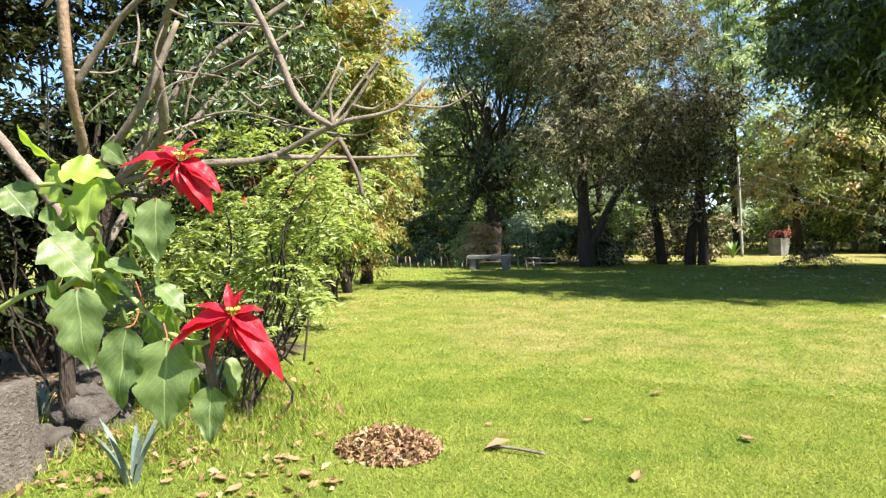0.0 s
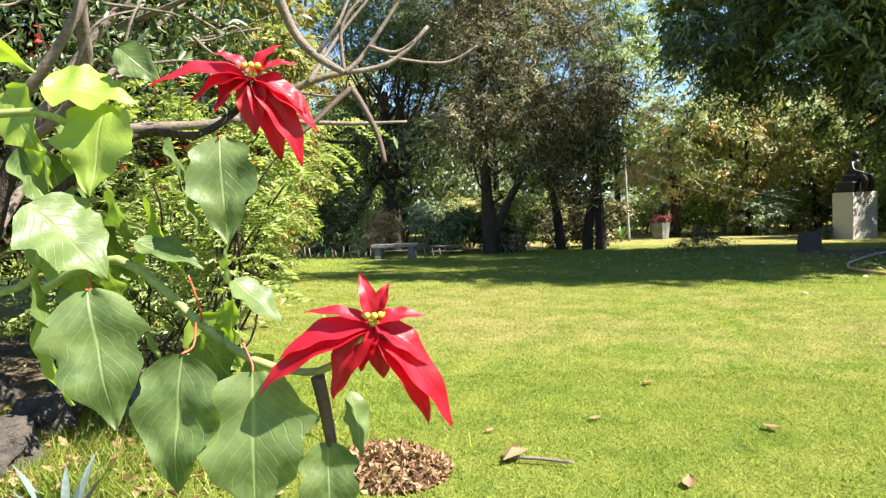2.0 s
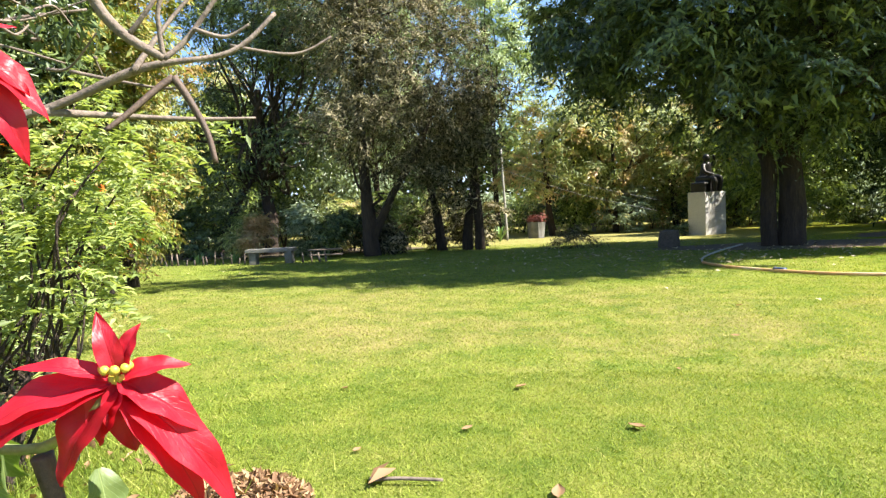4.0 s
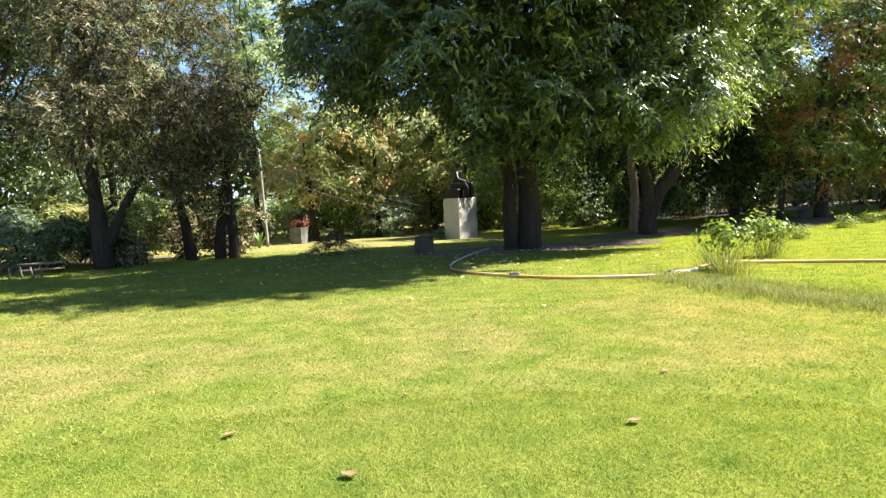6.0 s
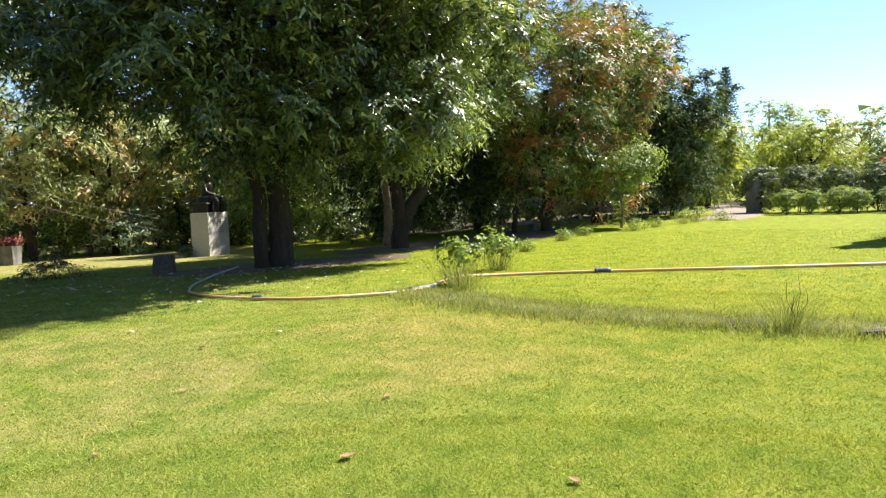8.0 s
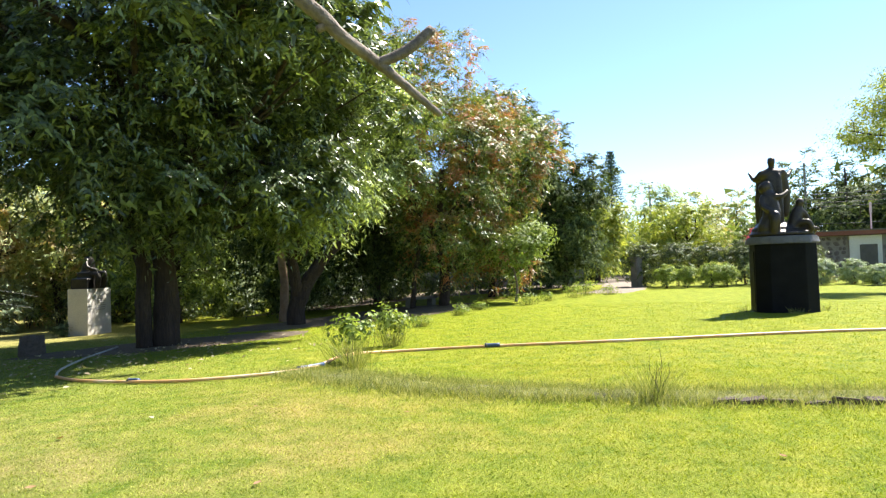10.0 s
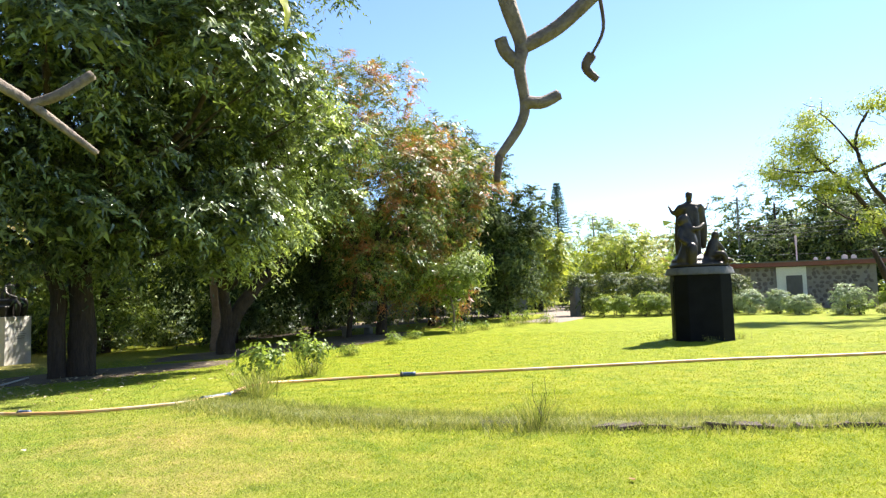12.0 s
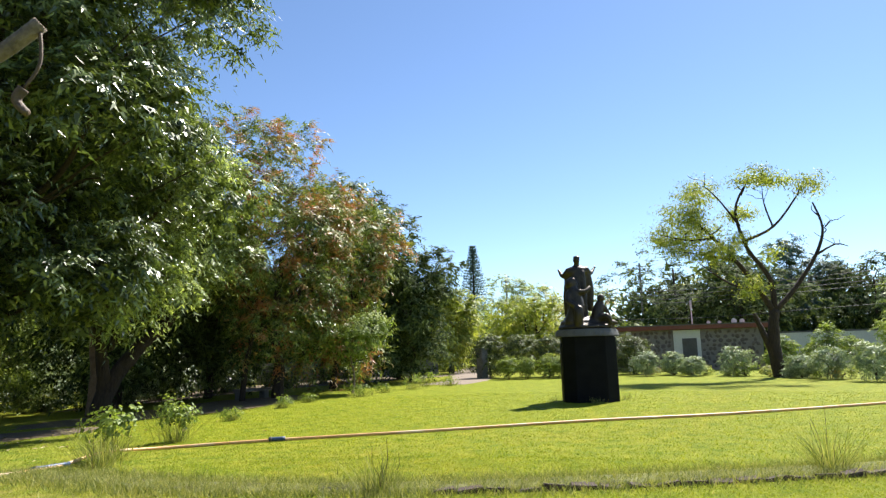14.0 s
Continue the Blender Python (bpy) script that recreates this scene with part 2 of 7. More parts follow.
M_FASCIA = surface("fascia_maroon", (0.16, 0.05, 0.045), (0.26, 0.10, 0.085), 2, 40, 0.8, bump=0.1)
M_WALLWHITE = surface("wall_whitewash", (0.58, 0.56, 0.54), (0.74, 0.72, 0.70), 0.8, 20, 0.9, bump=0.2)
M_DOOR = surface("door_dark", (0.05, 0.045, 0.045), (0.11, 0.10, 0.10), 2, 30, 0.6, bump=0.1)
M_GREYWALL = surface("wall_block_grey", (0.10, 0.10, 0.095), (0.20, 0.195, 0.18), 1.2, 20, 0.95, bump=0.4)
M_EDGING = surface("edging_brick", (0.025, 0.017, 0.014), (0.09, 0.055, 0.042), 6, 40, 0.9, bump=0.5)
M_POST = surface("post_grey", (0.20, 0.19, 0.17), (0.36, 0.34, 0.30), 3, 50, 0.8, bump=0.2)
# Aerial haze is painted into the hills as a pale blue base colour.
M_HILL = surface("hill_painted_haze", (0.28, 0.36, 0.48), (0.36, 0.44, 0.55), 0.01, 0.05, 1.0, bump=0.0)
M_WIRE = surface("wire_dark", (0.05, 0.05, 0.05), (0.10, 0.10, 0.10), 3, 50, 0.6, bump=0.0)
M_STEM = surface("stem_green", (0.16, 0.20, 0.05), (0.34, 0.38, 0.12), 14, 90, 0.6, bump=0.2, depth=0.003)
M_REDSTEM = surface("stem_red", (0.40, 0.05, 0.03), (0.6, 0.12, 0.06), 20, 90, 0.5, bump=0.1, depth=0.002)
M_POD = surface("pod_brown", (0.05, 0.03, 0.022), (0.14, 0.09, 0.06), 30, 120, 0.7, bump=0.5, depth=0.004)


# ---- mesh helpers ----
def part(name, data, material, parent=None, label="", smooth=False):
    """One mesh object out of a bmesh or a mesh, under its parent."""
    if isinstance(data, bmesh.types.BMesh):
        me = bpy.data.meshes.new(name)
        data.normal_update()
        data.to_mesh(me)
        data.free()
    else:
        me = data
    if material and not me.materials:
        me.materials.append(material)
    if smooth:
        me.polygons.foreach_set("use_smooth", np.ones(len(me.polygons), bool))
    ob = new(name, me)
    if parent:
        ob.parent = parent
    if label:
        ob["label"] = label
    return ob


def holder(name, at=(0, 0, 0), rz=0.0):
    ob = new(name)
    ob.empty_display_size = 0.2
    ob.matrix_world = pose(*at, 0, 0, rz)
    return ob


def array_mesh(name, verts, faces):
    """A mesh from arrays; every face has the same number of corners."""
    me = bpy.data.meshes.new(name)
    n, k = faces.shape
    me.vertices.add(len(verts))
    me.vertices.foreach_set("co", np.ascontiguousarray(verts, dtype=np.float32).ravel())
    me.loops.add(n * k)
    me.loops.foreach_set("vertex_index", np.ascontiguousarray(faces, dtype=np.int32).ravel())
    me.polygons.add(n)
    me.polygons.foreach_set("loop_start", np.arange(0, n * k, k, dtype=np.int32))
    me.update(calc_edges=True)
    return me


def ground_z(x, y):
    s = np.maximum(0.0, y - 8.0)
    s = s * s / (s + 3.0)
    return -0.036 * np.minimum(s, 26.0) / (1.0 + np.exp(np.clip((x - 13.0) / 3.0, -50, 50)))


def gz(x, y):
    return float(ground_z(np.float64(x), np.float64(y)))


def unit(a):
    return a / np.maximum(np.linalg.norm(a, axis=-1, keepdims=True), 1e-9)


def leaf_mesh(name, at, size, up=0.5, slim=0.36, droop=0.3, axis=None):
    """Folded four-cornered leaves at the given places, turned at random, faces mostly up."""
    n = len(at)
    size = np.broadcast_to(np.asarray(size, float), (n,))[:, None] * rng.uniform(0.7, 1.3, (n, 1))
    nor = rng.normal(0, 1, (n, 3)) * (1 - up) * 0.8
    nor[:, 2] += up * 1.1
    if at.shape[1] == 6:
        nor += at[:, 3:] * 0.9
    elif at.shape[1] == 9:
        nor = at[:, 3:6] + rng.normal(0, 0.34, (n, 3))
        axis = at[:, 6:]
    at = at[:, :3]
    nor = unit(nor)
    ax = rng.normal(0, 1, (n, 3)) if axis is None else axis + rng.normal(0, 0.35, (n, 3))
    ax[:, 2] -= droop
    ax = unit(ax - (ax * nor).sum(1, keepdims=True) * nor)
    side = np.cross(nor, ax)
    base = at - ax * size * 0.5
    fold = nor * size * 0.09
    if n > 40000 or (n and size.mean() > 0.2):
        v = np.stack([base + side * size * slim * 0.42, base + ax * size * 1.1, base - side * size * slim * 0.42], 1).reshape(-1, 3)
        return array_mesh(name, v, np.arange(n * 3).reshape(-1, 3))
    v = np.stack([base, base + ax * size * 0.45 + side * size * slim * 0.5 + fold, base + ax * size - fold * 0.6, base + ax * size * 0.45 - side * size * slim * 0.5 + fold], 1).reshape(-1, 3)
    i = np.arange(n)[:, None] * 4
    f = np.concatenate([i + np.array([[0, 1, 2]]), i + np.array([[0, 2, 3]])], 0)
    return array_mesh(name, v, f)


def crown_points(lobes, clumps, per, spread, hollow=0.55, flat=0.6):
    """Places of leaves: clumps spread over the shells of the lobes (x, y, z, rx, ry, rz)."""
    lobes = np.array(lobes, float)
    area = (lobes[:, 3] * lobes[:, 4] + lobes[:, 4] * lobes[:, 5] + lobes[:, 3] * lobes[:, 5])
    pick = rng.choice(len(lobes), clumps, p=area / area.sum())
    d = unit(rng.normal(0, 1, (clumps, 3)))
    far = rng.uniform(hollow, 1.0, (clumps, 1)) ** 0.6
    far *= 1 + 0.16 * rng.normal(0, 1, (clumps, 1))
    c = lobes[pick, :3] + d * lobes[pick, 3:] * far
    s = spread * rng.uniform(0.6, 1.35, (clumps, 1, 1))
    off = rng.normal(0, 1, (clumps, per, 3)) * s * np.array([1, 1, flat])
    out = unit(off / s) * 0.7 + unit(c - lobes[pick, :3])[:, None] * 0.95
    return np.concatenate([(c[:, None] + off).reshape(-1, 3), out.reshape(-1, 3)], 1)


def spray_points(lobes, clumps, per, spread, hollow=0.55, droop=0.45, twigs=7, leaf=0.2, rise=0.3, ragged=0.55):
    """Leaves set along drooping twigs that fan out from the tips of branches, as layered sprays over the lobes' shells."""
    lobes = np.array(lobes, float)
    area = (lobes[:, 3] * lobes[:, 4] + lobes[:, 4] * lobes[:, 5] + lobes[:, 3] * lobes[:, 5])
    pick = rng.choice(len(lobes), clumps, p=area / area.sum())
    d = rng.normal(0, 1, (clumps, 3))
    d[:, 2] += rise
    d = unit(d)
    far = rng.uniform(hollow, 1.0, (clumps, 1)) ** 0.6 * (1 + 0.10 * rng.normal(0, 1, (clumps, 1)))
    c = lobes[pick, :3] + d * lobes[pick, 3:] * far
    mid = lobes[:, :3].mean(0)
    out = unit(d + 0.6 * unit(c - mid))
    m = max(2, per // twigs)
    s = spread * rng.uniform(0.65, 1.4, (clumps, 1, 1, 1))
    a = 2 * math.pi * (np.arange(twigs)[None] + rng.uniform(0, 1, (clumps, twigs))) / twigs
    way = unit(np.stack([np.cos(a), np.sin(a), rng.normal(0.05, ragged, a.shape)], -1) + out[:, None] * 0.75)[:, :, None]
    t = (np.linspace(0.12, 1.0, m)[None, None] + rng.normal(0, 0.04, (clumps, twigs, m)))[..., None]
    reach = s * rng.uniform(0.6, 1.25, (clumps, twigs, 1, 1))
    up = np.array([0.0, 0.0, 1.0])
    side = unit(np.cross(way, up) + 1e-4)
    flip = np.where(np.arange(m) % 2 == 0, 1.0, -1.0)[None, None, :, None]
    pos = c[:, None, None] + way * reach * t - up * droop * reach * t ** 2 + side * flip * leaf * 0.38 + rng.normal(0, 0.03, (clumps, twigs, m, 3)) * spread
    axis = way * 0.7 + side * flip * 0.8 - up * (0.25 + 0.5 * t)
    nor = up * 0.6 + out[:, None, None] * 0.7 + way * 0.2 + rng.normal(0, 0.45 * ragged, (clumps, twigs, 1, 3))
    return np.concatenate([np.broadcast_to(q, pos.shape).reshape(-1, 3) for q in (pos, nor, axis)], 1)


def tube_data(points, radii, sides=8, rough=0.0, close=True):
    """Corners and faces of a tapered round bar along a line of points."""
    pts = [Vector(p) for p in points]
    verts, faces = [], []
    ref = Vector((0.31, 0.95, 0.07))
    for i, p in enumerate(pts):
        d = (pts[min(i + 1, len(pts) - 1)] - pts[max(i - 1, 0)]).normalized()
        a = d.cross(ref)
        if a.length < 0.1:
            a = d.cross(Vector((1, 0, 0)))
        a.normalize()
        b = d.cross(a)
        for k in range(sides):
            w = 2 * math.pi * k / sides
            r = radii[i] * (1 + rough * (noise.noise(p * 2.3 + Vector((math.cos(w), math.sin(w), 0)) * 1.7)))
            verts.append(p + (a * math.cos(w) + b * math.sin(w)) * r)
    for i in range(len(pts) - 1):
        for k in range(sides):
            k2 = (k + 1) % sides
            faces.append((i * sides + k, i * sides + k2, (i + 1) * sides + k2, (i + 1) * sides + k))
    if close:
        faces.append(tuple(range(sides))[::-1])
        faces.append(tuple((len(pts) - 1) * sides + k for k in range(sides)))
    return verts, faces


def smooth_line(points, steps=4):
    """A rounder line through the points."""
    p = [Vector(q) for q in points]
    out = []
    for i in range(len(p) - 1):
        p0, p1, p2, p3 = p[max(i - 1, 0)], p[i], p[i + 1], p[min(i + 2, len(p) - 1)]
        for s in range(steps):
            t = s / steps
            out.append(0.5 * ((2 * p1) + (p2 - p0) * t + (2 * p0 - 5 * p1 + 4 * p2 - p3) * t * t + (3 * p1 - p0 - 3 * p2 + p3) * t ** 3))
    out.append(p[-1])
    return out


def bar(name, points, r0, r1, material, parent=None, sides=8, rough=0.0, steps=4, label=""):
    line = smooth_line(points, steps) if steps > 1 else [Vector(q) for q in points]
    n = len(line)
    v, f = tube_data(line, [r0 + (r1 - r0) * i / (n - 1) for i in range(n)], sides, rough)
    me = bpy.data.meshes.new(name)
    me.from_pydata(v, [], f)
    return part(name, me, material, parent, label, smooth=True)


def box(size, bevel=0.01, at=(0, 0, 0)):
    bm = bmesh.new()
    bmesh.ops.create_cube(bm, size=1.0)
    bmesh.ops.scale(bm, vec=size, verts=bm.verts)
    if bevel:
        bmesh.ops.bevel(bm, geom=bm.edges[:], offset=bevel, segments=2, affect="EDGES")
    bmesh.ops.translate(bm, vec=at, verts=bm.verts)
    return bm


def wander(a, b, bend, n=4):
    """A crooked line from a to b."""
    a, b = Vector(a), Vector(b)
    out = [a]
    for i in range(1, n):
        out.append(a.lerp(b, i / n) + Vector(rng.normal(0, bend, 3)))
    return out + [b]


def tree(name, label, category, base, trunks, limbs, lobes, leaf, bark, foliage, clumps=300, per=60, spread=0.5, size=0.16, hollow=0.55, up=0.5, slim=0.36, droop=0.3, sag=0.0, ragged=0.8, core=0, group=""):
    """trunks and limbs: (points, radius at foot, radius at end), from the tree's own base."""
    h = tagged(holder(name, (base[0], base[1], gz(*base[:2]) if len(base) < 3 else base[2])), label, category, group)
    for line, r0, r1 in trunks:
        bar("trunk", line, r0, r1, bark, h, 10, 0.25)
    for line, r0, r1 in limbs:
        bar("limb", line, r0, r1, bark, h, 6, 0.2)
    pts = spray_points(lobes, clumps, per, spread * 1.75, hollow, 0.3 + sag + 0.3 * droop, 7, size, ragged=ragged)
    part("crown", leaf_mesh("crown", pts, size, up, slim, 0.0), foliage, h)
    if core:
        # Extra leaves inside the lobes, added to stop sun passing through the crown.
        inner = [(x, y, z, rx * 0.55, ry * 0.55, rz * 0.55) for x, y, z, rx, ry, rz in lobes]
        part("inner_crown", leaf_mesh("inner_crown", spray_points(inner, core, 48, 0.5, 0.1, 0.3, 6, 0.22, ragged=0.9), 0.22, up, 0.55, 0.0), foliage, h, "inner leaves added to block light through the crown")
    return h


def limbs_to(lobes, start, r, bend=0.3, twigs=2):
    """Limbs from a point of the trunk to the lobes, with side branches."""
    out = []
    for lx, ly, lz, rx, ry, rz in lobes:
        line = wander(start, (lx, ly, lz), bend)
        out.append((line, r, r * 0.35))
        for k in range(twigs):
            tip = Vector((lx, ly, lz)) + Vector(rng.uniform(-0.8, 0.8, 3)) * Vector((rx, ry, rz)).length * 0.5
            out.append((wander(line[2], tip, bend * 0.7, 3), r * 0.4, r * 0.1))
    return out


# ---- ground ----
def spaced(a, b):
    near = np.arange(a, b, 0.8)
    far = 1.18 ** np.arange(1, 42) * 0.9
    return np.concatenate([a - far[::-1], near, b + far])


def make_ground():
    xs, ys = spaced(-20, 50), spaced(-12, 48)
    gx, gy = np.meshgrid(xs, ys)
    z = ground_z(gx, gy)
    v = np.stack([gx, gy, z], -1).reshape(-1, 3)
    w = len(xs)
    i = (np.arange(len(ys) - 1)[:, None] * w + np.arange(w - 1)[None]).reshape(-1, 1)
    f = i + np.array([[0, 1, w + 1, w]])
    ob = part("ground", array_mesh("ground", v, f), M_LAWN, smooth=True)
    return tagged(ob, "sunlit mown lawn with straw-coloured worn patches", "lawn", kind="structure")


ground = make_ground()


def sheet(name, cx, cy, rx, ry, material, label, category, rise=0.012, turn=0.0):
    """A low irregular patch that lies on the ground."""
    n, rings = 40, 6
    v, f = [], []
    for j in range(rings + 1):
        for k in range(n):
            a = 2 * math.pi * k / n
            q = j / rings * (1 + 0.22 * noise.noise(Vector((math.cos(a) * 1.6 + cx, math.sin(a) * 1.6 + cy, 0.5))) + 0.1 * noise.noise(Vector((math.cos(a) * 5 + cx, math.sin(a) * 5, 3))))
            x, y = rx * q * math.cos(a), ry * q * math.sin(a)
            x, y = cx + x * math.cos(turn) - y * math.sin(turn), cy + x * math.sin(turn) + y * math.cos(turn)
            v.append((x, y, gz(x, y) + rise * (1.0 if j < rings else -1.0)))
    for j in range(rings):
        for k in range(n):
            k2 = (k + 1) % n
            f.append((j * n + k, (j + 1) * n + k, (j + 1) * n + k2, j * n + k2))
    me = bpy.data.meshes.new(name)
    me.from_pydata(v, [], f)
    ob = part(name, me, material, smooth=True)
    return tagged(ob, label, category, kind="structure")


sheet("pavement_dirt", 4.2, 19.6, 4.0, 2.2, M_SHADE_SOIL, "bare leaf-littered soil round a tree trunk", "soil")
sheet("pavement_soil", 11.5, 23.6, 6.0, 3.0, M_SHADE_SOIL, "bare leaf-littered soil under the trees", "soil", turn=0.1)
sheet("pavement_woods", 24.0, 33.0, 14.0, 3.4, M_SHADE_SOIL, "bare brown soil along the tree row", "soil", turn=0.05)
sheet("pavement_thicket", -6.7, 2.7, 2.5, 2.5, M_SHADE_SOIL, "dark leaf-littered soil of the flower bed", "soil", turn=0.5)
sheet("pavement_grove", -17.0, 24.0, 9.0, 4.0, M_SHADE_SOIL, "brown soil under the far trees", "soil")


def strip(name, line, half, material, label, category, rise):
    """A ribbon along the ground with a raised middle."""
    line = smooth_line([(x, y, 0) for x, y in line], 8)
    v, f = [], []
    for i, p in enumerate(line):
        d = (line[min(i + 1, len(line) - 1)] - line[max(i - 1, 0)]).normalized()
        s = Vector((-d.y, d.x, 0))
        for q in (-1, -0.6, 0, 0.6, 1):
            w = half * (1 + 0.25 * noise.noise(p * 0.9 + Vector((q, 0, 0))))
            c = p + s * w * q
            v.append((c.x, c.y, gz(c.x, c.y) + (rise if abs(q) < 0.9 else -0.02)))
    for i in range(len(line) - 1):
        for k in range(4):
            f.append((i * 5 + k, (i + 1) * 5 + k, (i + 1) * 5 + k + 1, i * 5 + k + 1))
    me = bpy.data.meshes.new(name)
    me.from_pydata(v, [], f)
    return tagged(part(name, me, material, smooth=True), label, category, kind="structure")


strip("road", [(24.5, 23.3), (29.0, 25.8), (34.0, 30.5), (40.0, 36.5), (52.0, 47.0)], 1.6, M_DIRT, "pale dirt path leading out past the hedge", "path", 0.015)
BED = [(4.3, 10.7), (4.75, 9.2), (5.2, 7.9), (5.9, 6.75), (6.9, 5.6), (8.0, 4.55), (9.4, 3.4), (11.0, 2.2), (13.0, 0.9)]
strip("pavement_bed", BED, 0.3, M_THATCH, "weedy raised edge of a garden bed", "bed", 0.05)


# ---- grass ----
def blades(name, xy, length, width, material, label, lean=0.5):
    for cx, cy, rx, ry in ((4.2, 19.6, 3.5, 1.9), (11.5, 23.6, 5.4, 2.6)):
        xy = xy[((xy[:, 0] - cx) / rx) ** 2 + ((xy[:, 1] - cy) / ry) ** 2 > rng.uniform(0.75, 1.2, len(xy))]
    n = len(xy)
    z = ground_z(xy[:, 0], xy[:, 1])
    foot = np.column_stack([xy, z - 0.004])
    a = rng.uniform(0, 2 * math.pi, n)
    side = np.column_stack([np.cos(a), np.sin(a), np.zeros(n)])
    ln = length * rng.uniform(0.5, 1.3, (n, 1))
    tip = foot + np.column_stack([rng.normal(0, lean, (n, 2)), np.ones(n)]) * ln
    w = width * rng.uniform(0.6, 1.4, (n, 1))
    v = np.stack([foot - side * w, foot + side * w, tip], 1).reshape(-1, 3)
    f = np.arange(n * 3).reshape(-1, 3)
    ob = part(name, array_mesh(name, v, f), material)
    return tagged(ob, label, "grass", kind="stuff")


def scatter_polar(n, cx, cy, r0, r1, a0, a1, power=1.0):
    r = r0 + (r1 - r0) * rng.uniform(0, 1, n) ** power
    a = np.radians(rng.uniform(a0, a1, n))
    return np.column_stack([cx + r * np.cos(a), cy + r * np.sin(a)])


blades("grass", scatter_polar(280000, 0.4, 0.0, 1.4, 5.2, -20, 165, 0.8), 0.024, 0.0032, M_BLADE, "short bright green lawn blades in the sun", 0.95)
blades("grass", scatter_polar(220000, 0.4, 0.0, 5.0, 11.0, -15, 160, 0.9), 0.026, 0.005, M_BLADE, "short bright green lawn blades farther off", 1.1)
blades("grass", scatter_polar(130000, 0.4, 0.0, 10.8, 26.0, -10, 150, 1.0), 0.03, 0.009, M_BLADE, "short bright green lawn blades in the distance", 0.9)


def along(line, n, half):
    line = smooth_line([(x, y, 0) for x, y in line], 10)
    k = rng.integers(0, len(line) - 1, n)
    t = rng.uniform(0, 1, n)
    p = np.array(line)
    return (p[k] * (1 - t[:, None]) + p[k + 1] * t[:, None])[:, :2] + rng.normal(0, half, (n, 2))


edge = along(BED, 52000, 0.27)
edge = edge[[noise.noise(Vector((x * 2.4, y * 2.4, 1.0))) + 0.5 * noise.noise(Vector((x * 7, y * 7, 4.0))) + rng.uniform(-0.25, 0.25) > -0.5 for x, y in edge]]
blades("dry_grass", edge, 0.10, 0.0045, M_DRYGRASS, "long dry grass along the bed edge", 0.55)


# ---- trees ----
def lobe_cloud(cx, cy, cz, rx, ry, rz, n, r):
    """Smaller lobes spread over the shell of a big one."""
    out = []
    for k in range(n):
        d = unit(rng.normal(0, 1, 3))
        q = rng.uniform(0.55, 0.95)
        s = r * rng.uniform(0.75, 1.3)
        out.append((cx + d[0] * rx * q, cy + d[1] * ry * q, cz + d[2] * rz * q, s, s, s * 0.75))
    return out


def broken(lobes, n, part_size=0.46):
    """Each big lobe as several smaller ones with gaps between them."""
    out = []
    for lx, ly, lz, rx, ry, rz in lobes:
        out += lobe_cloud(lx, ly, lz, rx, ry, rz, n, part_size * (rx + ry + rz) / 3)
    return out


def big_ash():
    # Last seven lobes, high and mostly out of view, are added to throw shade.
    lobes = [(0, 0, 9.0, 4.5, 4.5, 3.0), (-4.6, -1.2, 6.4, 2.6, 2.4, 1.6), (-2.6, -2.6, 5.2, 2.4, 2.2, 1.5), (0.8, -3.0, 4.6, 2.2, 1.8, 1.6), (2.8, -2.2, 4.7, 2.0, 1.8, 1.8), (-1.2, 1.5, 5.0, 2.5, 2.5, 1.6), (3.0, 1.4, 6.0, 2.6, 2.4, 2.0), (-4.0, 2.0, 7.6, 2.8, 2.6, 2.0), (0.4, -1.0, 3.9, 1.3, 1.1, 1.1), (3.9, -1.4, 7.6, 2.4, 2.6, 2.2), (-3.3, -4.2, 6.9, 2.3, 2.2, 1.5), (-1.2, -5.9, 7.2, 2.6, 2.0, 1.5), (2.3, -5.4, 7.4, 2.4, 2.0, 1.7), (5.6, -1.0, 6.8, 2.2, 2.4, 1.8), (0.7, -1.5, 3.5, 1.3, 1.0, 0.9), (-1.7, -1.1, 3.7, 1.4, 1.0, 0.9), (2.3, -1.7, 3.3, 1.4, 1.1, 1.0), (0.5, -4.6, 10.2, 3.2, 2.2, 1.9), (-2.5, -2.5, 10.5, 2.6, 2.4, 1.8), (0.5, -7.4, 9.6, 2.6, 1.8, 1.4), (-3.6, -6.9, 9.0, 2.4, 1.8, 1.4), (3.0, 0.0, 11.6, 4.0, 4.5, 1.8), (-1.0, -0.5, 11.8, 4.2, 4.2, 1.5), (3.2, -4.4, 11.4, 2.8, 2.4, 1.4)]
    trunks = [([(0.25, 0, -0.15), (0.3, 0, 1.4), (0.25, 0.1, 3.2), (0.5, 0.2, 6.5)], 0.38, 0.22), ([(-0.27, -0.1, -0.15), (-0.30, -0.1, 1.2), (-0.28, -0.05, 2.2), (-0.9, -0.2, 4.0), (-1.8, -0.4, 6.0)], 0.23, 0.12)]
    tree("big_tree", "large dark-leaved shade tree with a double trunk", "tree", (3.55, 19.4), trunks, limbs_to(lobes, (0.3, 0.1, 3.2), 0.13), broken(lobes, 7, 0.56), None, M_BARK, M_ASH, 2700, 70, 0.36, 0.165, hollow=0.55, up=0.5, droop=0.5, slim=0.44, ragged=0.4, core=1300)


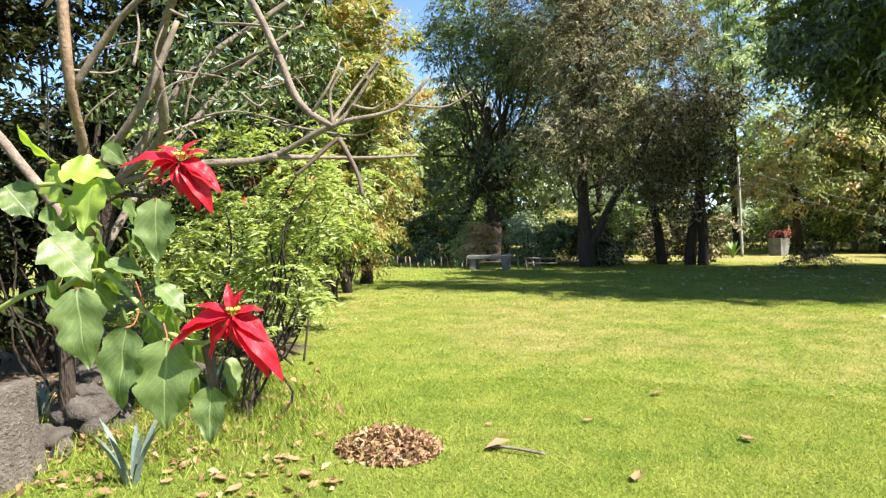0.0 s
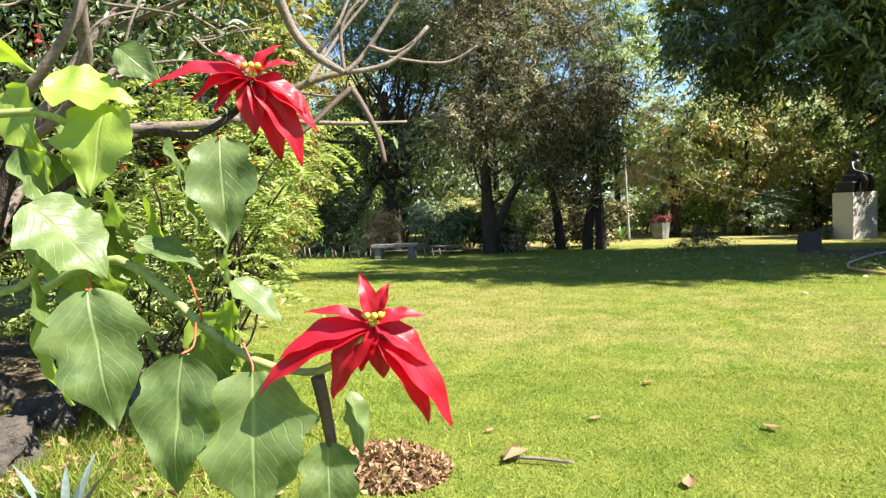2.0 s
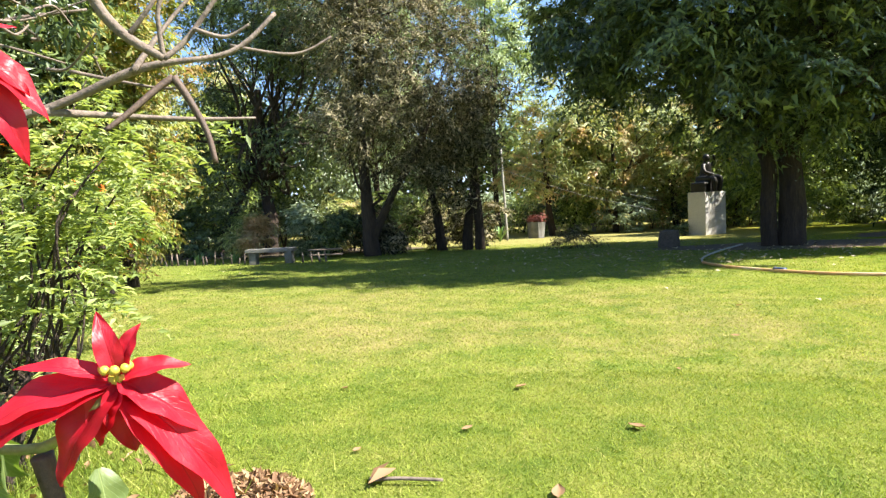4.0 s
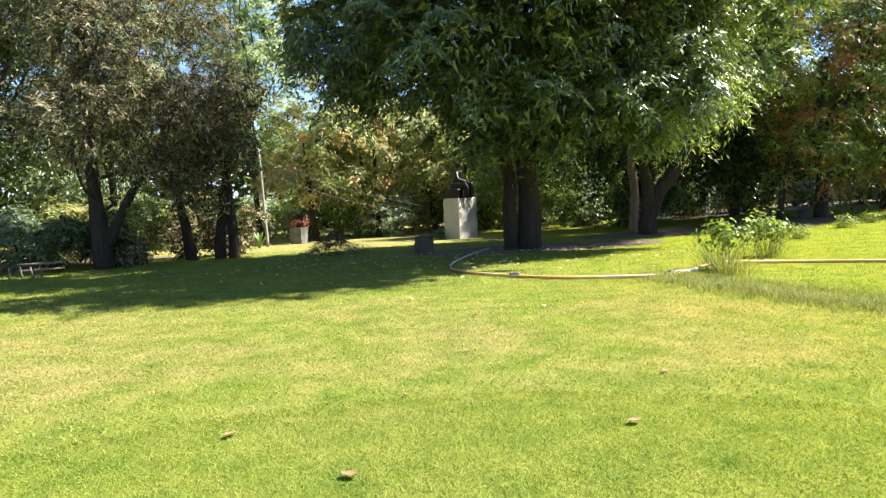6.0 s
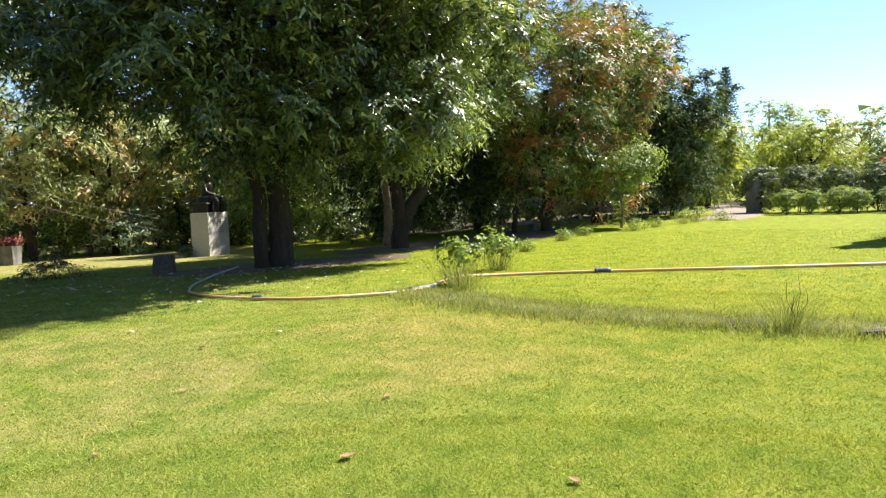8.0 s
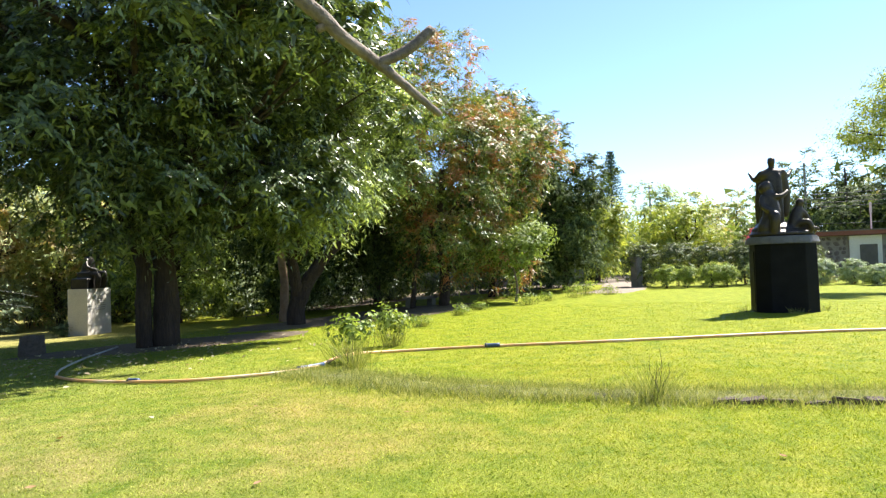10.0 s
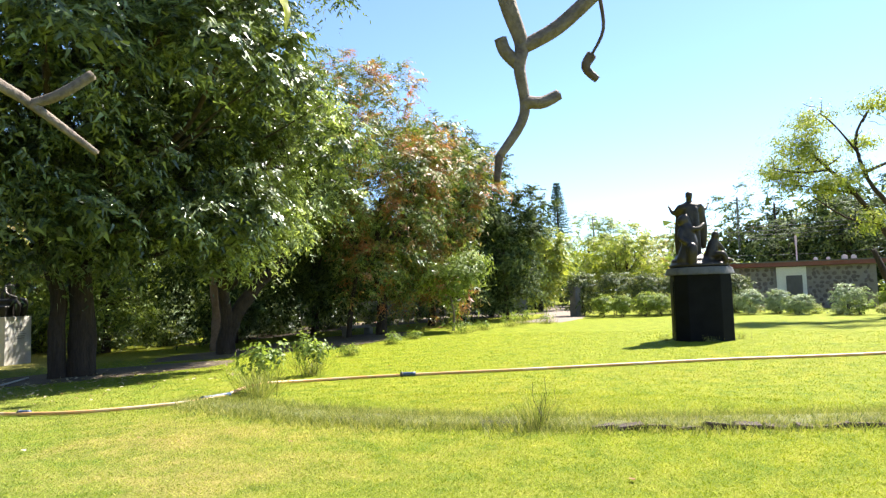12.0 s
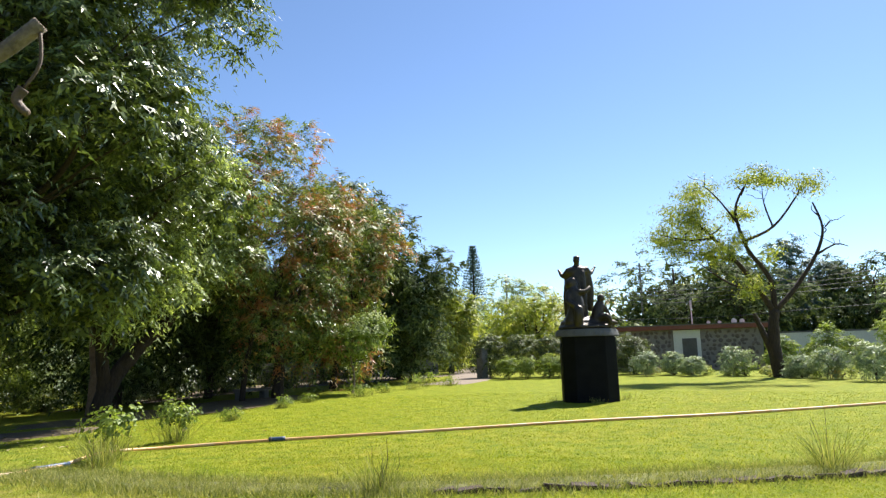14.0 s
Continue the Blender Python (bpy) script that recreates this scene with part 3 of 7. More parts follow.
def spray_tree():
    lobes = [(-1.5, -1.0, 7.2, 3.4, 3.0, 2.4), (1.2, -0.6, 7.6, 3.2, 3.0, 2.6), (-2.6, -3.2, 5.6, 2.4, 2.0, 1.7), (-0.6, -3.4, 6.6, 2.4, 2.0, 1.9), (-0.2, -3.2, 4.4, 1.7, 1.4, 1.2), (1.7, -1.6, 5.2, 1.6, 1.6, 1.4), (3.0, 0.5, 6.0, 2.2, 2.2, 2.0), (0.2, 0.5, 9.8, 2.6, 2.6, 1.6), (-3.4, -1.6, 8.2, 2.2, 2.2, 1.8)]
    trunks = [([(0, 0, -0.15), (0.03, 0, 0.6), (0.45, 0.0, 1.5), (1.3, 0.1, 2.5), (2.3, 0.2, 3.5), (3.0, 0.3, 4.8)], 0.36, 0.14), ([(0.1, 0, 0.9), (-0.05, -0.1, 2.0), (-0.5, -0.4, 3.6), (-1.4, -1.0, 6.0)], 0.24, 0.11)]
    tree("shade_tree", "leafy shade tree with a forked leaning trunk", "tree", (8.9, 23.4), trunks, limbs_to(lobes, (0.2, 0, 2.4), 0.12), broken(lobes, 8, 0.54), None, M_BARK, M_SUNLEAF, 1800, 70, 0.32, 0.165, hollow=0.75, slim=0.44, up=0.5, droop=0.6, sag=0.2, ragged=0.4, core=220)
    h = tagged(holder("slim_tree", (9.3, 26.0, gz(9.3, 26.0))), "thin pale trunk standing behind the shade tree", "tree")
    bar("trunk", [(0, 0, -0.1), (0.1, 0, 1.5), (0.0, 0.1, 3.2), (0.3, 0, 6)], 0.2, 0.12, M_BARK_RED, h, 9, 0.2)
    part("crown", leaf_mesh("crown", crown_points([(0.3, 0, 6.5, 2.5, 2, 2)], 120, 50, 0.5), 0.18), M_DARKLEAF, h)


def russet_tree():
    lobes = lobe_cloud(0, 0, 6.6, 3.1, 3.1, 3.7, 16, 1.5) + [(0, 0, 6.0, 2.6, 2.6, 3.4), (-1.2, -1.2, 2.4, 1.7, 1.4, 1.3), (1.5, -1.0, 2.3, 1.7, 1.4, 1.3), (0.2, -1.6, 2.8, 1.6, 1.2, 1.2), (-1.0, -0.4, 10.2, 1.6, 1.6, 1.4), (2.4, 0.4, 3.6, 1.4, 1.4, 1.5), (-2.2, -0.5, 10.4, 1.8, 1.8, 1.5), (0.6, 0, 10.9, 1.5, 1.5, 1.3)]
    trunks = [([(0, 0, -0.1), (0.1, 0, 1.5), (-0.1, 0.1, 3), (0.2, 0, 6)], 0.26, 0.12), ([(-1.4, 0.3, -0.1), (-1.3, 0.2, 1.4), (-1.0, 0.1, 3.0)], 0.13, 0.07)]
    tree("russet_tree", "tall tree with russet seed heads among green leaves", "tree", (16.0, 24.4), trunks, limbs_to(lobes[:6], (0, 0, 2.8), 0.08), lobes, None, M_BARK, M_REDDISH, 1100, 56, 0.34, 0.17, hollow=0.7, up=0.5, droop=0.4)
    h = tagged(holder("bright_shrub", (18.6, 22.6, gz(18.6, 22.6))), "bright green shrub at the edge of the tree row", "shrub")
    bar("trunk", [(0, 0, -0.1), (0.1, 0, 0.7), (-0.1, 0, 1.6)], 0.07, 0.04, M_BARK_PALE, h, 7)
    part("crown", leaf_mesh("crown", crown_points([(0, 0, 2.3, 1.3, 1.1, 0.8), (0.6, -0.3, 2.9, 0.7, 0.7, 0.5)], 110, 50, 0.28), 0.16, up=0.6), M_SPRAY, h)


def tree_row():
    for x, y, r, top, mat, label in ((20.4, 26.8, 3.0, 11.4, M_REDDISH, "tall tree with russet tips in the row"), (23.8, 28.9, 2.9, 11.2, M_FARLEAF, "tall dark green tree in the row"), (26.6, 28.0, 2.5, 8.8, M_FARLEAF, "dark green rounded tree at the end of the row"), (28.6, 31.6, 1.9, 7.0, M_FARLEAF, "dark green tree beside the path"), (11.2, 29.5, 3.2, 9.5, M_FARLEAF, "dark green tree deep in the shade"), (15.0, 29.0, 2.8, 9.0, M_FARLEAF, "dark green tree deep in the shade"), (6.6, 33.5, 2.8, 8.5, M_MIDLEAF, "leafy tree behind the shaded lawn")):
        lobes = lobe_cloud(0, 0, top * 0.56, r, r, top * 0.40, 16, r * 0.5) + [(0, 0, top * 0.52, r * 0.9, r * 0.9, top * 0.40), (0, -0.6, 1.5, r * 0.9, r * 0.7, 1.1)]
        tree("row_tree", label, "tree", (x, y), [([(0, 0, -0.1), (0.1, 0, 1.5), (0, 0.1, top * 0.7)], 0.22, 0.08)], limbs_to(lobes[:4], (0, 0, 2.0), 0.07), lobes, None, M_BARK, mat, 480, 49, 0.40, 0.23, hollow=0.6, up=0.5, slim=0.42, core=90, group="tree row")


def cedar():
    lobes = [(rng.normal(0, 0.7), rng.normal(0, 0.7), z, 1.9 - 0.03 * z + rng.uniform(-0.4, 0.5), 1.9 + rng.uniform(-0.4, 0.5), 1.0) for z in np.arange(3.4, 12.5, 0.75)]
    lobes += [(2.2, 0.6, 4.4, 1.6, 1.4, 1.1), (2.6, 0.9, 6.4, 1.6, 1.4, 1.3), (1.6, 0.2, 2.6, 1.2, 1.0, 0.8), (2.2, 0.8, 8.6, 1.1, 1.1, 1.3)]
    trunks = [([(0, 0, -0.1), (-0.05, 0, 1.5), (-0.15, 0.05, 4), (0, 0, 12)], 0.30, 0.08), ([(0.1, 0, 0.6), (0.8, 0.1, 2.0), (1.8, 0.3, 3.6), (2.4, 0.6, 5.5)], 0.16, 0.06)]
    limbs = [(wander((0, 0, z), (rng.uniform(-1.8, 2.6), rng.uniform(-1.5, 1.2), z + rng.uniform(0.4, 1.4)), 0.2), 0.06, 0.02) for z in np.arange(1.6, 9, 0.5)]
    tree("cedar", "tall brownish cedar with bare lower limbs", "tree", (-8.6, 19.8), trunks, limbs, lobes, None, M_BARK, M_CEDAR, 1900, 49, 0.28, 0.13, hollow=0.35, up=0.2, slim=0.3, droop=0.1, ragged=1.2)
    h = tagged(holder("twin_trunk_tree", (-6.0, 22.3, gz(-6.0, 22.3))), "dark twin-trunked tree with low ragged branches", "tree")
    for dx, lean in ((0, 0.4), (0.5, -0.1), (-0.9, -0.5)):
        bar("trunk", [(dx, 0, -0.1), (dx + lean * 0.3, 0, 1.2), (dx + lean, 0.1, 3.0), (dx + lean * 1.6, 0.1, 6.0)], 0.2, 0.07, M_BARK, h, 8, 0.3)
    lobes = lobe_cloud(-0.2, 0, 4.0, 1.7, 1.6, 2.3, 9, 0.9)
    part("crown", leaf_mesh("crown", crown_points(lobes, 330, 30, 0.26, 0.3, 0.9), 0.22, 0.25, 0.3), M_CEDAR, h)


def left_dark_tree():
    lobes = lobe_cloud(0, 0, 6.6, 4.0, 3.0, 4.2, 17, 1.6) + [(2.8, -0.4, 7.5, 1.5, 1.5, 1.2), (-1.5, -0.5, 3.0, 1.8, 1.5, 0.9), (2.4, -0.6, 4.2, 1.6, 1.4, 1.0)]
    tree("dark_tree", "broad dark green tree with open sky gaps", "tree", (-14.2, 22.5), [([(0, 0, -0.1), (0.2, 0, 1.5), (-0.2, 0.1, 3.5), (0, 0, 6.5)], 0.32, 0.12), ([(-1.6, -1, -0.1), (-1.2, -0.8, 1.4), (-0.3, -0.4, 3.0)], 0.2, 0.1)], limbs_to(lobes, (0, 0, 3.0), 0.09, 0.4), lobes, None, M_BARK, M_ASH, 800, 49, 0.40, 0.19, 0.6, up=0.5)
    lobes = lobe_cloud(0, 0, 8.0, 2.8, 2.4, 4.4, 12, 1.4)
    tree("airy_tree", "airy green tree with feathery foliage", "tree", (-11.2, 26.5), [([(0, 0, -0.1), (0.1, 0, 2), (0, 0, 7)], 0.2, 0.08)], limbs_to(lobes[:5], (0, 0, 3), 0.06), lobes, None, M_BARK, M_PALE, 700, 35, 0.36, 0.2, 0.4)


def far_woods():
    spots = ((-30, 30, 3.8, 13, M_MIDLEAF), (-26, 36, 4.2, 14, M_OLIVE), (-21.5, 31, 3.2, 9, M_MIDLEAF), (-19, 40, 4, 12, M_FARLEAF), (-16, 34, 3, 7.0, M_SILVER), (-11.8, 38, 3.6, 15.5, M_PALE), (-8.2, 38.5, 3.2, 16.5, M_PALE), (-4.8, 36.5, 3.2, 9.0, M_OLIVE), (-1.4, 37.8, 3.4, 9.2, M_OLIVE), (2.0, 40.5, 3.4, 7.6, M_OLIVE), (-0.5, 44.5, 4.0, 11.0, M_PALE), (5.0, 39.0, 3.0, 6.4, M_SPRAY), (8.0, 44.0, 3.6, 10.0, M_MIDLEAF), (12.5, 42.0, 3.8, 10.5, M_FARLEAF), (17.5, 41.5, 3.6, 10.0, M_MIDLEAF), (-36, 22, 4, 12, M_FARLEAF), (-24, 24.5, 3.0, 9, M_OLIVE), (22.0, 40.0, 3.4, 8.0, M_FARLEAF), (-40, 36, 5, 14, M_OLIVE), (28.0, 40.5, 3.2, 7.5, M_FARLEAF), (-20.0, 20.5, 2.6, 9.0, M_FARLEAF), (-29.0, 17.5, 3.6, 12.0, M_MIDLEAF))
    labels = {M_MIDLEAF.name: "leafy green tree in the far grove", M_OLIVE.name: "olive green tree tinged with orange seed heads", M_FARLEAF.name: "dark green tree in the far grove", M_PALE.name: "tall pale green tree in the far grove", M_SILVER.name: "grey-green tree at the far edge", M_SPRAY.name: "bright green tree behind the monument"}
    for x, y, r, top, mat in spots:
        lobes = lobe_cloud(0, 0, top * 0.6, r, r * 0.9, top * 0.36, 12, r * 0.42) + [(0, 0, top * 0.55, r * 0.7, r * 0.7, top * 0.3)]
        lean = rng.uniform(-0.5, 0.5)
        tree("grove_tree", labels[mat.name], "tree", (x, y), [([(0, 0, -0.1), (lean * 0.4, 0, 1.5), (lean, 0.1, top * 0.6)], 0.2, 0.07), ([(0.1, 0, 0.3), (-lean - 0.5, 0, 1.8), (-lean * 2 - 0.9, 0.1, top * 0.5)], 0.13, 0.05)], limbs_to(lobes[:4], (lean, 0, top * 0.3), 0.07), lobes, None, M_BARK, mat, 300, 49, 0.46, 0.25, 0.5, up=0.5, slim=0.45, group="far grove")


def shrub(name, label, at, lobes, mat, clumps, per, spread, size, stems=3, up=0.4, slim=0.36, category="shrub", group=""):
    h = tagged(holder(name, (at[0], at[1], gz(*at))), label, category, group)
    for k in range(stems):
        lx, ly, lz = lobes[k % len(lobes)][:3]
        bar("stem", wander((rng.normal(0, 0.06), rng.normal(0, 0.06), -0.03), (lx, ly, lz), 0.05, 3), 0.018 + 0.012 * lz, 0.008, M_BARK, h, 6)
    part("foliage", leaf_mesh("foliage", spray_points(lobes, clumps, per, spread * 1.6, 0.35, 0.35, 5, size), size, up, slim, 0.0), mat, h)
    return h


def undergrowth():
    for k in range(34):
        x = -34 + k * 1.55 + rng.uniform(-0.6, 0.6)
        y = 31.5 + 5.5 * rng.uniform(0, 1) if x > -16 else 25 + 5 * rng.uniform(0, 1)
        if -10 < x < 8:
            y += 5.5
        r = rng.uniform(1.1, 1.9)
        mat = (M_MIDLEAF, M_DARKLEAF, M_OLIVE, M_SILVER)[int(rng.integers(0, 4))]
        words = {M_MIDLEAF.name: "leafy green bush at the edge of the grove", M_DARKLEAF.name: "dark green bush at the edge of the grove", M_OLIVE.name: "olive and rust bush at the edge of the grove", M_SILVER.name: "grey-green bush at the edge of the grove"}[mat.name]
        shrub("bush", words, (x, y), [(0, 0, r * 0.7, r * 1.1, r, r * 0.8), (0.5, 0, r * 1.2, r * 0.6, r * 0.6, r * 0.5)], mat, 110, 22, 0.26, 0.24, group="undergrowth")
    for x, y, r in ((12.0, 33.5, 1.0), (14.5, 32.0, 0.9), (17.0, 31.5, 1.1), (20.0, 31.0, 1.0), (23.0, 31.6, 1.2), (9.5, 34.5, 1.1), (6.3, 34.0, 1.0)):
        shrub("bush", "shaded green bush under the trees", (x, y), [(0, 0, r * 0.6, r * 1.2, r, r * 0.6)], M_DARKLEAF, 80, 34, 0.24, 0.18, group="shaded bushes")


def cedar_thicket():
    for x, y, r, mat, words in ((-15.6, 20.2, 1.2, M_DARKLEAF, "dark leafy bush under the far trees"), (-13.2, 19.2, 0.9, M_OLIVE, "olive bush behind the stone bench"), (-12.0, 21.4, 1.1, M_SILVER, "grey-green bush under the far trees"), (-10.4, 20.4, 1.0, M_DARKLEAF, "dark bush at the foot of the cedar"), (-9.4, 22.8, 1.3, M_MIDLEAF, "leafy bush behind the cedar"), (-8.4, 21.0, 0.9, M_CEDAR, "brown twiggy bush at the foot of the cedar"), (-7.4, 23.6, 1.1, M_CEDAR, "brown twiggy bush beside the twin trunks"), (-17.6, 21.8, 1.4, M_MIDLEAF, "leafy bush under the far trees"), (-19.4, 19.4, 1.2, M_OLIVE, "olive bush at the lawn edge"), (-11.4, 24.2, 1.4, M_OLIVE, "rust-tinged bush behind the cedar"), (-14.4, 24.0, 1.5, M_DARKLEAF, "dark bush deep under the far trees"), (-6.0, 24.6, 0.9, M_CEDAR, "brown twiggy bush behind the twin trunks")):
        shrub("thicket_bush", words, (x, y), lobe_cloud(0, 0, r * 0.85, r, r * 0.9, r * 0.85, 7, r * 0.5), mat, 120, 30, 0.2, 0.16, 5, group="cedar thicket")


def woodland(line, count, height, high_end, label):
    """A dense wood that closes the view."""
    line = np.array(line, float)
    k = rng.integers(0, len(line) - 1, count)
    t = rng.uniform(0, 1, (count, 1))
    c = line[k] * (1 - t) + line[k + 1] * t + rng.normal(0, 1.8, (count, 2))
    top = height + 4.0 * np.array([noise.noise(Vector((x * 0.12, y * 0.12, 3))) for x, y in c])
    top = np.where(c[:, 0] > 12, top * high_end, top)
    z = rng.uniform(-1.0, 1, count) * 0.5 * (top + 2) + 0.5 * top
    pts = np.column_stack([c, z])[:, None] + rng.normal(0, 0.8, (count, 10, 3))
    ob = part("far_wood", leaf_mesh("far_wood", pts.reshape(-1, 3), 0.8, 0.4, 0.6), M_FARLEAF)
    tagged(ob, label, "woods", kind="stuff")


woodland([(-62, -14), (-58, 8), (-50, 26), (-38, 42), (-22, 50), (-6, 53), (10, 53), (22, 50), (32, 47), (36, 52)], 4400, 5.0, 0.8, "dense dark green woodland behind the grove")
woodland([(58, 33), (62, 25), (66, 17), (69, 8), (70, -4), (68, -16)], 1700, 5.6, 1.0, "dense dark green woodland behind the buildings")
big_ash()
spray_tree()
russet_tree()
tree_row()
cedar()
left_dark_tree()
cedar_thicket()
far_woods()
undergrowth()


# ---- monuments ----
def solid(name, parts_list, material, voxel, at, rz=0.0):
    """One fused, smoothed mesh out of balls and bars, for a statue."""
    bm = bmesh.new()
    for kind, *a in parts_list:
        if kind == "ball":
            (x, y, z), (rx, ry, rz_), tilt = a
            m = Matrix.Translation((x, y, z)) @ Euler([radians(q) for q in tilt]).to_matrix().to_4x4() @ Matrix.Diagonal((rx, ry, rz_, 1))
            bmesh.ops.create_icosphere(bm, subdivisions=3, radius=1.0, matrix=m)
        elif kind == "block":
            bmesh.ops.create_cube(bm, size=1.0, matrix=Matrix.Translation(a[1]) @ Matrix.Diagonal((*a[0], 1)))
        else:
            line, r0, r1 = a
            line = smooth_line(line, 3)
            v, f = tube_data(line, [r0 + (r1 - r0) * i / (len(line) - 1) for i in range(len(line))], 10)
            vs = [bm.verts.new(q) for q in v]
            for q in f:
                bm.faces.new([vs[i] for i in q])
            for q, r in ((line[0], r0), (line[-1], r1)):
                bmesh.ops.create_icosphere(bm, subdivisions=2, radius=r, matrix=Matrix.Translation(q))
    ob = part(name, bm, material)
    r = ob.modifiers.new("fuse", "REMESH")
    r.mode, r.voxel_size, r.use_smooth_shade = "VOXEL", voxel, True
    s = ob.modifiers.new("soften", "SMOOTH")
    s.factor, s.iterations = 0.5, 3
    ob.matrix_world = pose(*at, 0, 0, rz)
    return ob


def white_monument():
    x, y = 2.68, 29.75
    z = gz(x, y)
    h = tagged(holder("pedestal", (x, y, z), 50), "tall white plastered pedestal on the lawn", "pedestal")
    part("block", box((1.43, 0.84, 1.86), 0.012, (0, 0, 0.90)), M_WHITE, h)
    part("plate", box((0.78, 0.012, 0.6), 0.003, (0.05, -0.423, 1.2)), M_WHITE, h, "pale lettering plate")
    for k in range(6):
        part("letter_bar", box((0.55 - 0.07 * (k % 3), 0.004, 0.022), 0, (0.1, -0.431, 1.42 - 0.085 * k)), M_RUBBLE, h, "unreadable line of pale lettering")
    base = [("block", (1.1, 0.72, 0.42), (-0.05, 0.02, 0.2)), ("block", (0.62, 0.5, 0.3), (-0.02, 0.05, 0.5))]
    body = [("bar", [(0, 0.1, 0.35), (0.02, 0.05, 0.75), (0.02, 0.0, 1.12)], 0.3, 0.2), ("ball", (0.0, -0.02, 1.42), (0.15, 0.16, 0.19), (0, 0, 0)),
            ("bar", [(-0.2, 0, 1.12), (-0.32, -0.15, 0.85), (-0.12, -0.42, 0.72)], 0.1, 0.07), ("bar", [(0.22, 0, 1.12), (0.36, -0.1, 1.2), (0.22, -0.22, 1.5)], 0.1, 0.07),
            ("bar", [(-0.16, 0, 0.5), (-0.2, -0.5, 0.55), (-0.2, -0.5, 0.08)], 0.15, 0.1), ("bar", [(0.16, 0, 0.5), (0.22, -0.48, 0.6), (0.22, -0.46, 0.08)], 0.15, 0.1)]
    st = solid("bronze_statue", base + body, M_BRONZE, 0.035, (x, y, z + 1.83), 50)
    tagged(st, "dark bronze statue of a seated figure on a white pedestal", "statue")


